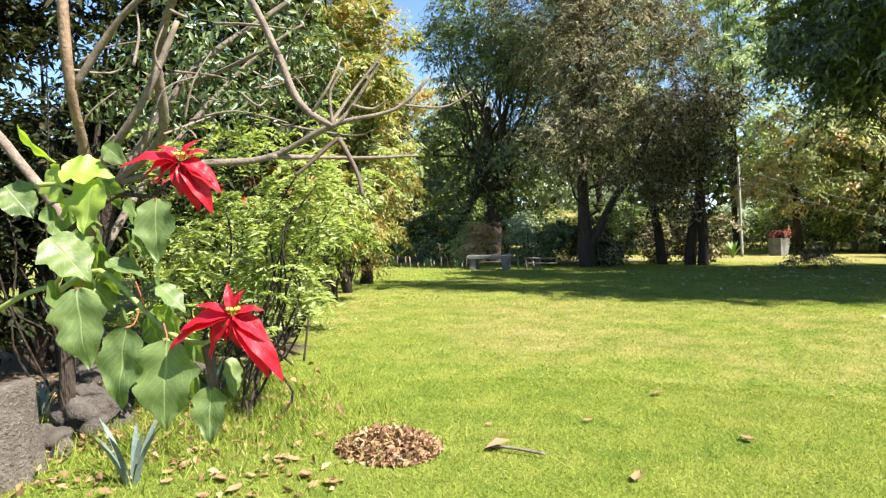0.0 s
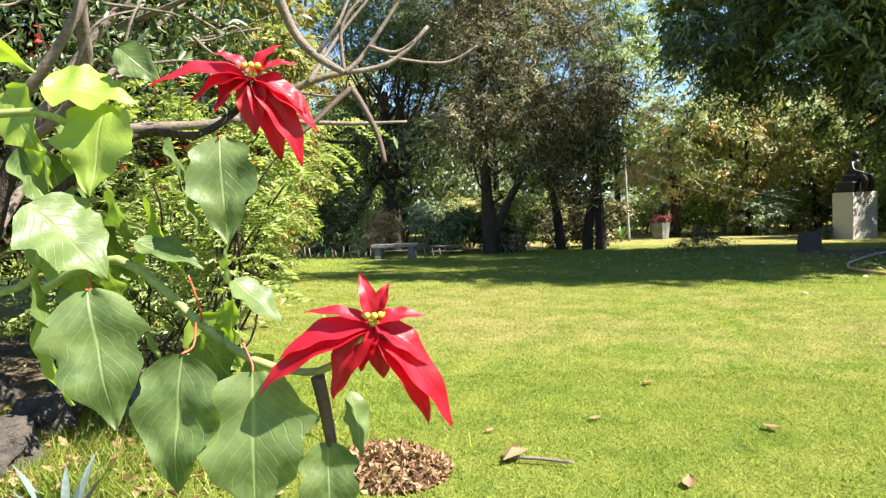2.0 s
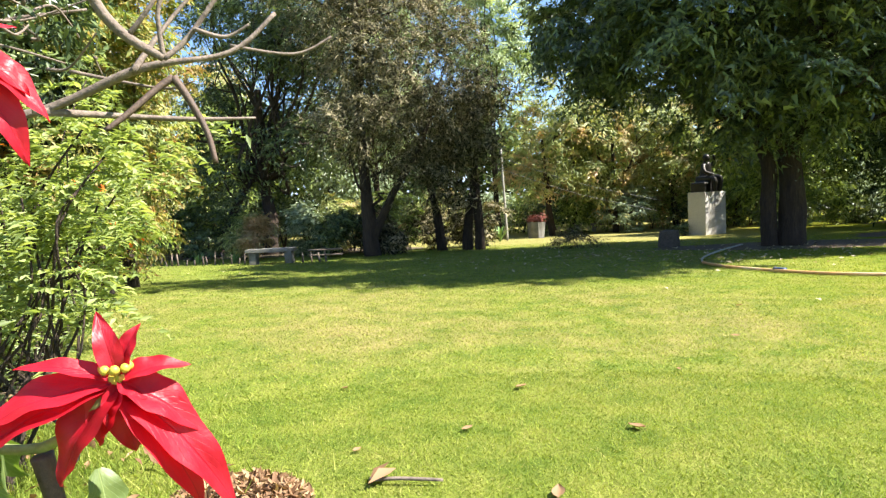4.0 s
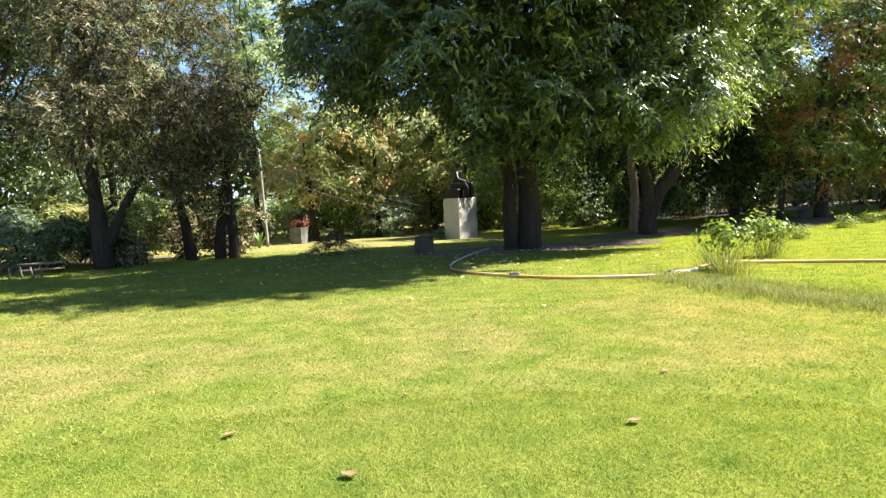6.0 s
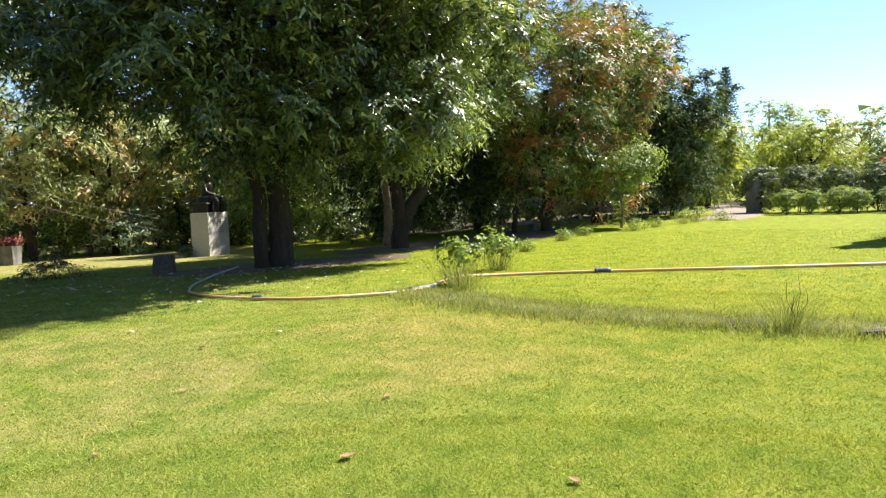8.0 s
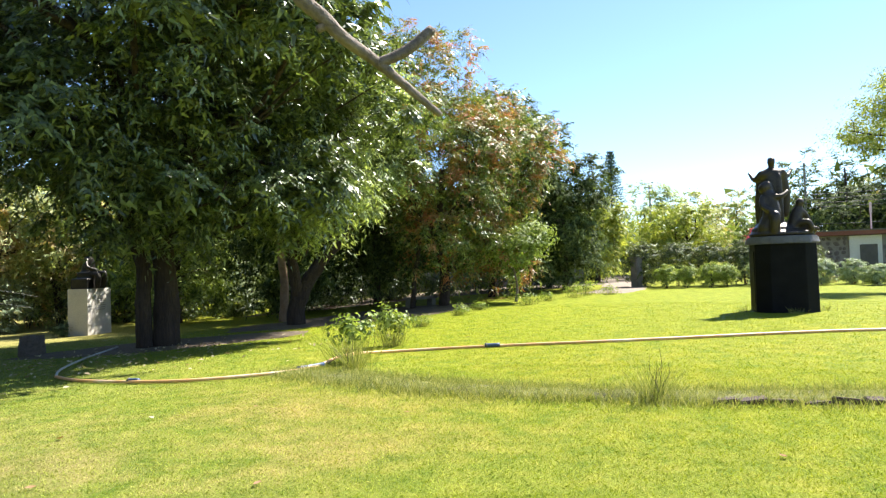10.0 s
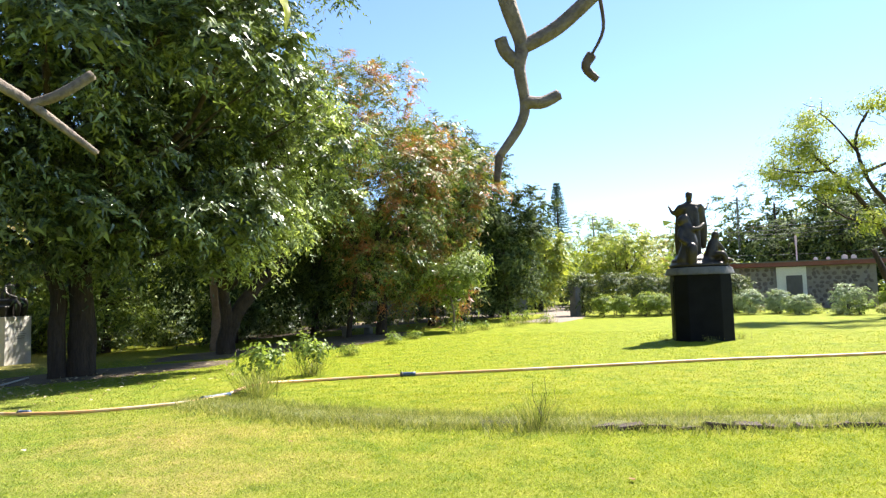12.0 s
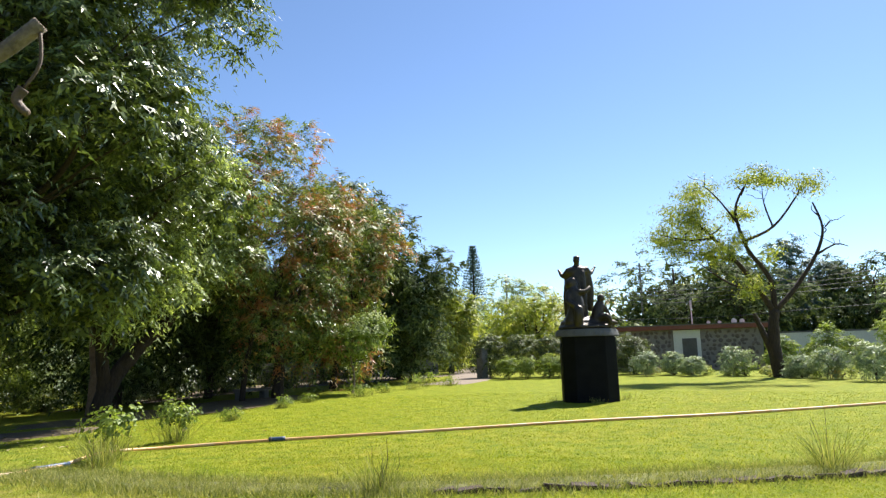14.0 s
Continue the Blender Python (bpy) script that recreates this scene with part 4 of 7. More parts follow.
def black_monument():
    x, y = 19.15, 10.95
    z = gz(x, y)
    h = tagged(holder("pedestal", (x, y, z), 40), "black polished granite pedestal with a grey slab top", "pedestal")
    bm = bmesh.new()
    prof = ((1.0, -0.05), (1.0, 0.0), (0.985, 0.02), (0.96, 1.98))
    outline = [(a * 0.84, b * 0.84) for a, b in ((-0.98, -0.55), (-0.62, -0.98), (0.62, -0.98), (0.98, -0.55), (0.98, 0.55), (0.62, 0.98), (-0.62, 0.98), (-0.98, 0.55))]
    rings = [[bm.verts.new((px * s, py * s, q)) for px, py in outline] for s, q in prof]
    for a, b in zip(rings, rings[1:]):
        for k in range(8):
            bm.faces.new((a[k], a[(k + 1) % 8], b[(k + 1) % 8], b[k]))
    bm.faces.new(rings[-1])
    bmesh.ops.bevel(bm, geom=bm.edges[:], offset=0.015, segments=1, affect="EDGES")
    part("block", bm, M_GRANITE, h)
    for k, (px, py, w) in enumerate(((0, -0.808, 0.8), (0, 0.808, 0.8))):
        part("panel", box((w, 0.02, 1.5), 0.004, (px, py, 1.0)), M_GRANITE, h, "sunk black granite panel")
    part("stud", box((0.05, 0.03, 0.05), 0.01, (0.25, -0.82, 1.18)), M_WALLWHITE, h, "small pale stud")
    bm = bmesh.new()
    bmesh.ops.create_cone(bm, cap_ends=True, segments=40, radius1=0.97, radius2=0.90, depth=0.22)
    bmesh.ops.bevel(bm, geom=[e for e in bm.edges if e.calc_face_angle(0) > 0.6], offset=0.03, segments=2, affect="EDGES")
    bmesh.ops.scale(bm, vec=(1.02, 1.02, 1), verts=bm.verts)
    bmesh.ops.translate(bm, vec=(0, 0, 2.05), verts=bm.verts)
    part("slab", bm, M_SLAB, h, "rounded grey stone slab")
    p = [("ball", (0, 0, 0.10), (0.88, 0.84, 0.17), (0, 0, 0)), ("ball", (-0.15, 0, 0.24), (0.66, 0.6, 0.2), (0, 0, 4)), ("block", (0.7, 0.55, 0.2), (-0.3, 0.05, 0.32)),
         # standing man in a long cloak, arms spread
         ("bar", [(-0.28, 0.12, 0.3), (-0.26, 0.12, 1.0), (-0.26, 0.10, 1.7)], 0.33, 0.27), ("ball", (-0.27, 0.09, 1.86), (0.36, 0.22, 0.2), (0, 0, 0)),
         ("bar", [(-0.28, 0.07, 1.95), (-0.29, 0.05, 2.12)], 0.095, 0.085), ("ball", (-0.30, 0.02, 2.23), (0.105, 0.13, 0.145), (0, 0, 0)), ("ball", (-0.30, 0.04, 2.31), (0.11, 0.125, 0.06), (0, 0, 0)),
         ("bar", [(-0.55, 0.06, 1.90), (-0.70, 0.22, 1.74), (-0.76, 0.38, 1.90)], 0.10, 0.05), ("bar", [(-0.76, 0.38, 1.90), (-0.82, 0.42, 2.03)], 0.042, 0.018), ("bar", [(-0.76, 0.38, 1.90), (-0.87, 0.42, 1.96)], 0.03, 0.015),
         ("bar", [(0.0, 0.06, 1.92), (0.18, 0.22, 1.82), (0.32, 0.40, 1.98)], 0.11, 0.05), ("bar", [(0.32, 0.40, 1.98), (0.45, 0.44, 2.07)], 0.042, 0.016), ("bar", [(0.32, 0.40, 1.98), (0.36, 0.45, 2.11)], 0.032, 0.015),
         ("bar", [(0.02, 0.16, 1.85), (0.16, 0.18, 1.3), (0.17, 0.2, 0.7)], 0.15, 0.10), ("bar", [(-0.5, 0.2, 1.8), (-0.56, 0.24, 1.1), (-0.52, 0.22, 0.4)], 0.13, 0.10), ("bar", [(-0.14, -0.1, 1.8), (-0.1, -0.16, 1.1), (-0.06, -0.16, 0.4)], 0.08, 0.1),
         # kneeling woman leaning against him
         ("bar", [(-0.45, -0.34, 0.28), (-0.36, -0.36, 0.75), (-0.46, -0.28, 1.2)], 0.29, 0.19), ("ball", (-0.57, -0.27, 1.46), (0.145, 0.16, 0.17), (0, 20, 0)), ("bar", [(-0.5, -0.25, 1.52), (-0.38, -0.2, 1.28)], 0.15, 0.14),
         ("bar", [(-0.42, -0.36, 1.22), (-0.18, -0.5, 1.16), (0.02, -0.38, 1.32)], 0.10, 0.06), ("bar", [(-0.62, -0.36, 1.15), (-0.66, -0.5, 0.9), (-0.44, -0.6, 0.75)], 0.09, 0.06), ("bar", [(-0.4, -0.4, 0.62), (-0.36, -0.68, 0.6), (-0.36, -0.66, 0.24)], 0.16, 0.13),
         # seated youth on the rim
         ("bar", [(0.26, -0.3, 0.28), (0.28, -0.32, 0.55), (0.34, -0.3, 0.76)], 0.21, 0.15), ("ball", (0.38, -0.31, 0.98), (0.115, 0.13, 0.135), (0, 0, 0)), ("bar", [(0.42, -0.32, 0.76), (0.58, -0.36, 0.55), (0.68, -0.3, 0.26)], 0.075, 0.05),
         ("bar", [(0.26, -0.4, 0.34), (0.5, -0.6, 0.42), (0.62, -0.62, 0.2)], 0.11, 0.07), ("bar", [(0.3, -0.3, 0.3), (0.62, -0.42, 0.26), (0.84, -0.4, 0.2)], 0.10, 0.06)]
    st = solid("bronze_statue", p, M_BRONZE2, 0.035, (x, y, z + 2.10), 0)
    for v in st.data.vertices:
        v.co.x += 0.055 * v.co.z
    st.matrix_world = pose(x, y, z + 2.12, 0, 0, -44)
    tagged(st, "weathered bronze statue group with outstretched arms on granite", "statue")


white_monument()
black_monument()


# ---- hose ----
def hose():
    line = [(2.7, 20.0), (1.9, 17.6), (1.25, 15.1), (1.1, 13.6), (1.5, 12.4), (2.6, 11.1), (4.0, 10.65), (4.75, 10.85), (5.6, 11.35), (6.75, 11.75), (8.4, 10.85), (10.8, 9.3), (14.1, 7.6), (17.0, 5.8), (21.4, 3.8), (27.0, 1.5)]
    pts = [Vector((x, y, gz(x, y) + 0.036 + (0.08 if 5.2 < x < 5.8 else 0))) for x, y in line]
    h = tagged(holder("garden_hose", (0, 0, 0)), "long orange garden hose with blue couplings on the lawn", "hose")
    bar("tail", pts[:4], 0.022, 0.022, M_HOSE_GREY, h, 8, 0, 8, "grey looped hose end")
    bar("tube", pts[3:], 0.026, 0.03, M_HOSE, h, 8, 0, 10)
    for a, b, r in (((4.42, 10.74), (4.98, 10.96), 0.034), ((8.34, 10.89), (8.60, 10.73), 0.042), ((2.02, 11.70), (2.16, 11.55), 0.038)):
        p, q = Vector((*a, gz(*a) + 0.05)), Vector((*b, gz(*b) + 0.05))
        c = bar("coupling", [p, p.lerp(q, 0.5), q], r, r, M_BLUE, h, 10, 0, 2, "blue hose coupling")
        bar("collar", [p.lerp(q, 0.06), p.lerp(q, 0.18)], r * 1.25, r * 1.25, M_DOOR, c, 10, 0, 1, "black clamp collar")


hose()


# ---- weedy bed edge ----
def weeds(name, label, at, height, spread, n, material, leafsize=0.05, leaves=0, leafmat=None):
    h = tagged(holder(name, (*at, gz(*at))), label, "weeds")
    a = rng.uniform(0, 2 * math.pi, n)
    r = np.abs(rng.normal(0, spread * 0.4, n))
    foot = np.column_stack([r * np.cos(a), r * np.sin(a), np.full(n, -0.01)])
    ln = height * rng.uniform(0.35, 1.0, (n, 1))
    tip = foot + np.column_stack([np.cos(a) * 0.5 + rng.normal(0, 0.45, n), np.sin(a) * 0.5 + rng.normal(0, 0.45, n), np.ones(n)]) * ln
    b = a + rng.normal(0, 1, n)
    w = np.column_stack([np.cos(b), np.sin(b), np.zeros(n)]) * 0.0035
    mid = (foot + tip) * 0.5 + np.array([0, 0, 0.1]) * ln
    v = np.stack([foot - w, foot + w, mid + w * 0.7, mid - w * 0.7, tip], 1).reshape(-1, 3)
    i = np.arange(n)[:, None] * 5
    f = np.concatenate([i + np.array([[0, 1, 2]]), i + np.array([[0, 2, 3]]), i + np.array([[3, 2, 4]])], 0)
    part("tuft", array_mesh("tuft", v, f), material, h)["kind"] = "stuff"
    for k in range(5):
        q = rng.integers(0, n)
        bar("stalk", wander(foot[q], Vector((foot[q][0] + 0.3 * (tip[q][0] - foot[q][0]), foot[q][1] + 0.3 * (tip[q][1] - foot[q][1]), tip[q][2] * 1.15)), 0.02, 3), 0.004, 0.002, M_BARK, h, 5)
    if leaves:
        pts = crown_points([(0, 0, height * 0.75, spread * 0.9, spread * 0.9, height * 0.4)], leaves, 14, 0.08, 0.2)
        part("foliage", leaf_mesh("foliage", pts, leafsize, 0.6, 0.6), leafmat, h)
    return h


weeds("weed_clump", "tall leafy weeds with dry stalks at the bed edge", (5.6, 11.2), 0.8, 0.5, 200, M_DRYGRASS, 0.10, 26, M_SPRAY)
weeds("weed_clump", "dry grassy weed clump beside the hose", (5.25, 10.3), 0.6, 0.42, 260, M_DRYGRASS)
weeds("weed_clump", "twiggy dry weed clump on the lawn edge", (6.75, 5.45), 0.55, 0.36, 170, M_DRYGRASS)
weeds("weed_clump", "thin dry weeds at the bed edge", (11.1, 2.1), 0.75, 0.3, 160, M_DRYGRASS)
weeds("weed_clump", "leafy weeds in the shade of the trees", (7.4, 13.0), 0.8, 0.5, 200, M_DRYGRASS, 0.09, 40, M_MIDLEAF)
for x, y in ((18.35, 10.15), (18.25, 11.6), (20.0, 10.2)):
    weeds("weed_clump", "small dry tuft at the foot of the black pedestal", (x, y), 0.24, 0.3, 60, M_DRYGRASS)
for x, y, s in ((17.6, 20.6, 0.9), (19.4, 21.4, 0.7), (21.5, 22.0, 1.1), (23.2, 23.0, 1.2), (13.5, 19.5, 0.6), (15.2, 20.6, 0.5), (24.0, 22.2, 0.8), (10.5, 17.0, 0.5)):
    weeds("weed_clump", "low leafy weeds along the edge of the trees", (x, y), 0.5 * s, 0.8 * s, 220, M_DRYGRASS, 0.08, 14, M_SPRAY)


def edging():
    h = tagged(holder("bed_edging", (0, 0, 0)), "sunken row of dark brick edging along the bed", "edging")
    line = smooth_line([(x + 0.1, y - 0.5, 0) for x, y in BED[4:]], 60)
    bmx = box((0.30, 0.14, 0.13), 0.012)
    me = bpy.data.meshes.new("brick")
    bmx.to_mesh(me)
    bmx.free()
    me.materials.append(M_EDGING)
    run, last = 0.0, line[0]
    for p in line[1:]:
        run += (p - last).length
        if run > 0.305:
            run = 0.0
            d = p - last
            ob = new("brick", me)
            ob.parent = h
            ob.matrix_world = pose(p.x, p.y, gz(p.x, p.y) - 0.02 + rng.uniform(-0.02, 0.02), rng.uniform(-12, 12), rng.uniform(-8, 8), math.degrees(math.atan2(d.y, d.x)) + rng.uniform(-8, 8))
        last = p


edging()


# ---- far side: hedge, building, sky line ----
def hedge_run():
    for k, (x, y, r, hh) in enumerate(((31.4, 26.3, 1.2, 2.5), (32.6, 24.8, 1.3, 2.6), (33.8, 23.4, 1.3, 2.4), (35.0, 22.2, 1.3, 2.5), (36.4, 21.2, 1.2, 2.6), (37.6, 20.2, 1.2, 2.3))):
        shrub("hedge", "tall clipped dark green hedge", (x, y), [(0, 0, hh * 0.5, r, r * 0.9, hh * 0.5), (0.2, 0.1, hh * 0.75, r * 0.8, r * 0.7, hh * 0.25)], M_HEDGE, 190, 30, 0.16, 0.14, group="hedge", category="hedge")
    for x, y, r in ((29.9, 23.6, 0.62), (30.8, 22.9, 0.6), (31.6, 22.0, 0.66), (32.4, 21.6, 0.6)):
        shrub("round_bush", "rounded green bush in front of the hedge", (x, y), [(0, 0, r * 1.15, r, r, r * 0.85)], M_SPRAY, 110, 30, 0.12, 0.10, group="round bushes")
    for x, y, r in ((33.6, 20.2, 0.9), (35.4, 18.2, 0.75), (36.6, 17.2, 0.7), (36.4, 13.6, 0.85), (34.0, 8.6, 0.8), (34.8, 10.0, 0.6), (35.6, 15.6, 0.6), (32.6, 6.6, 0.9), (33.8, 4.6, 0.8)):
        shrub("silver_shrub", "silvery grey-green shrub before the stone building", (x, y), [(0, 0, r * 0.95, r, r, r * 0.8)], M_SILVER, 130, 30, 0.13, 0.11, up=0.3, group="silver shrubs")
    for k in range(12):
        x, y = 37.6 - 0.33 * k + rng.uniform(-0.4, 0.4), 19.0 - 1.2 * k
        r = rng.uniform(0.3, 0.55)
        shrub("low_plant", "low mixed plants along the border", (x, y), [(0, 0, r * 0.7, r * 1.4, r, r * 0.6)], (M_OLIVE, M_SILVER, M_MIDLEAF)[k % 3], 50, 24, 0.12, 0.10, group="border plants")
    for x, y, r, mat, words in ((44.6, 11.6, 1.2, M_MIDLEAF, "tall leafy shrub against the white wall"), (46.2, 8.6, 1.4, M_SPRAY, "broad bright green shrub against the white wall"), (47.8, 5.6, 1.2, M_OLIVE, "olive shrub against the white wall"), (42.6, 13.4, 0.9, M_SPRAY, "bright green bush beside the door"), (49.6, 3.0, 1.5, M_MIDLEAF, "tall leafy shrub at the end of the wall"), (45.6, 10.0, 0.8, M_SILVER, "grey-green bush against the white wall")):
        shrub("wall_shrub", words, (x, y), lobe_cloud(0, 0, r * 1.05, r, r, r * 0.95, 8, r * 0.5), mat, 150, 30, 0.2, 0.16, 4, group="wall shrubs")
    shrub("bougainvillea", "pink flowering bougainvillea above the hedge", (37.6, 22.6), [(0, 0, 2.6, 1.0, 0.8, 0.7), (0.3, 0, 3.2, 0.6, 0.6, 0.4)], M_PINK, 90, 30, 0.16, 0.10)
    h = tagged(holder("gate_post", (30.6, 26.2, 0)), "rough grey stone gate post beside the path", "gate post")
    part("shaft", box((0.5, 0.5, 1.7), 0.03, (0, 0, 0.82)), M_STONE, h)
    part("cap", box((0.6, 0.6, 0.1), 0.02, (0, 0, 1.72)), M_STONE, h)


def building():
    a, b = Vector((41.3, 24.2, 0)), Vector((46.3, 15.8, 0))
    d = b - a
    long = d.length
    ang = math.degrees(math.atan2(d.y, d.x))
    h = tagged(holder("building", (a.x, a.y, 0), ang), "low flat-roofed building with rubble stone walls", "building")
    part("wall", box((long, 0.3, 2.75), 0.01, (long / 2, 0.35, 1.32)), M_RUBBLE, h, "mortared rubble stone wall")
    part("side_wall", box((0.3, 6, 2.75), 0.01, (0.15, 3.5, 1.32)), M_WALLWHITE, h, "whitewashed end wall")
    part("roof", box((long + 0.9, 7, 0.28), 0.02, (long / 2, 3.2, 2.85)), M_FASCIA, h, "flat roof with a maroon fascia")
    part("roof_trim", box((long + 1.0, 0.1, 0.08), 0.01, (long / 2, -0.36, 3.0)), M_SLAB, h)
    part("pillar", box((0.32, 0.4, 2.7), 0.01, (1.35, 0.12, 1.33)), M_WALLWHITE, h, "white painted pillar")
    fr = part("door_frame", box((1.7, 0.3, 2.68), 0.01, (5.1, 0.2, 1.33)), M_WALLWHITE, h, "wide white painted door surround")
    part("door", box((0.92, 0.06, 2.1), 0.01, (5.25, 0.03, 1.06)), M_DOOR, fr, "dark closed door")
    # Solid dark panel that stands in for the shade beside the pillar.
    part("carport_shade", box((1.4, 0.2, 2.3), 0.01, (0.0, 0.9, 1.14)), M_DOOR, h, "dark panel standing in for recess shade beside the pillar")
    me = bpy.data.meshes.new("stone")
    bmx = bmesh.new()
    bmesh.ops.create_icosphere(bmx, subdivisions=1, radius=1.0)
    for v in bmx.verts:
        v.co *= rng.uniform(0.85, 1.1)
    bmx.to_mesh(me)
    bmx.free()
    me.materials.append(M_RUBBLESTONE)
    n = 0
    for row in range(9):
        for col in range(21):
            x = 1.7 + col * 0.4 + (row % 2) * 0.2 + rng.uniform(-0.12, 0.12)
            if 4.1 < x < 6.1 or x > long - 0.2:
                continue
            ob = new("stone", me)
            ob.parent = h
            ob.matrix_basis = pose(x, 0.2, 0.25 + row * 0.28 + rng.uniform(-0.05, 0.05), 0, rng.uniform(0, 360), 0) @ Matrix.Diagonal((rng.uniform(0.09, 0.22), 0.05, rng.uniform(0.07, 0.16), 1))
            n += 1
    for x, s in ((6.6, 0.16), (7.3, 0.15), (8.2, 0.22), (8.7, 0.2)):
        part("roof_vent", box((s * 1.4, s * 1.4, s * 1.6), s * 0.3, (x, 0.6, 3.0 + s * 0.75)), M_WALLWHITE, h, "small white roof vent")
    h2 = tagged(holder("annex_wall", (46.6, 15.2, 0), -62), "long low whitewashed wall beyond the tree", "wall")
    part("wall", box((16, 0.3, 2.3), 0.02, (8, 0.1, 1.13)), M_WALLWHITE, h2)
    part("coping", box((16.1, 0.42, 0.1), 0.02, (8, 0.1, 2.32)), M_SLAB, h2)
    h3 = tagged(holder("lamp_post", (46.5, 20.6, 0)), "slim white lamp post behind the roof", "lamp post")
    bar("pole", [(0, 0, 0), (0, 0, 2.5), (0, 0, 4.3)], 0.05, 0.04, M_WALLWHITE, h3, 8)
    part("lamp_head", box((0.14, 0.14, 0.75), 0.05, (0, 0, 4.5)), M_WALLWHITE, h3)


def yellow_cassia():
    """The half-bare tree before the building."""
    x, y = 35.3, 11.1
    h = tagged(holder("half_bare_tree", (x, y, 0)), "half-bare spreading tree with yellow-green leaf tufts", "tree")
    s = Vector((0.68, -0.73, 0))

    def at(u, z, deep=0.0):
        return Vector((s.x * u + 0.73 * deep, s.y * u + 0.68 * deep, z * 0.95))
    bar("trunk", [at(0, -0.15), at(-0.15, 1.3), at(-0.1, 2.4), at(0.05, 3.4)], 0.34, 0.22, M_BARK, h, 10, 0.2)
    bar("trunk", [at(-0.05, 0.6), at(-0.6, 2.2), at(-0.95, 3.2)], 0.2, 0.09, M_BARK, h, 8, 0.2)
    runs = (([(0.05, 3.2), (-0.6, 4.4), (-1.6, 6.0), (-2.6, 7.2), (-3.6, 8.4)], 0.17), ([(0.05, 3.4), (0.0, 5.0), (-0.9, 6.6), (-1.3, 8.6), (-0.7, 10.0)], 0.15), ([(0.05, 3.3), (1.2, 4.5), (2.4, 6.2), (2.9, 7.6), (2.6, 9.0)], 0.14), ([(2.4, 6.2), (3.4, 6.7), (4.1, 6.6)], 0.06), ([(2.9, 7.6), (3.3, 8.0)], 0.04),
            ([(-1.6, 6.0), (-3.0, 6.3), (-4.6, 6.6)], 0.08), ([(-2.6, 7.2), (-3.8, 7.1), (-5.2, 7.4)], 0.07), ([(-1.2, 7.8), (-2.2, 9.3), (-2.9, 10.0)], 0.06), ([(-1.0, 7.0), (0.4, 7.7), (1.6, 9.2), (1.9, 9.8)], 0.08), ([(-0.6, 4.4), (-2.0, 4.8), (-3.4, 5.9)], 0.08), ([(0.4, 7.7), (0.2, 9.0), (0.3, 10.2)], 0.05))
    tips = []
    for line, r in runs:
        deep = rng.uniform(-0.8, 0.8)
        pts = [at(u, z, deep * i / len(line)) for i, (u, z) in enumerate(line)]
        bar("limb", pts, r, r * 0.25, M_BARK, h, 7, 0.15)
        tips.append(pts[-1])
        for k in range(3):
            a = pts[-1].lerp(pts[-2], rng.uniform(0.1, 1.2))
            bar("twig", wander(a, a + Vector((rng.normal(0, 0.5), rng.normal(0, 0.5), rng.uniform(0.2, 0.9))), 0.06, 3), r * 0.25, 0.012, M_BARK, h, 5)
    lobes = [(*at(u, z, rng.uniform(-1, 1)), rx, rx, rz) for u, z, rx, rz in ((-2.9, 9.9, 1.1, 0.5), (-0.6, 10.2, 0.9, 0.4), (0.7, 10.1, 0.7, 0.3), (1.9, 9.6, 0.7, 0.6), (-4.9, 7.3, 0.9, 0.6), (-4.3, 8.2, 1.0, 0.5), (-3.2, 7.6, 1.2, 0.7), (-4.3, 6.6, 1.0, 0.5), (-2.6, 6.4, 1.1, 0.6), (-1.7, 7.0, 0.8, 0.5), (-1.4, 4.6, 0.6, 0.6), (-3.6, 9.0, 0.9, 0.4), (-0.9, 8.6, 0.7, 0.4), (0.2, 6.3, 0.4, 0.4))]
    part("crown", leaf_mesh("crown", crown_points(lobes, 300, 52, 0.26, 0.2), 0.14, 0.5, 0.4), M_YELLOW, h)


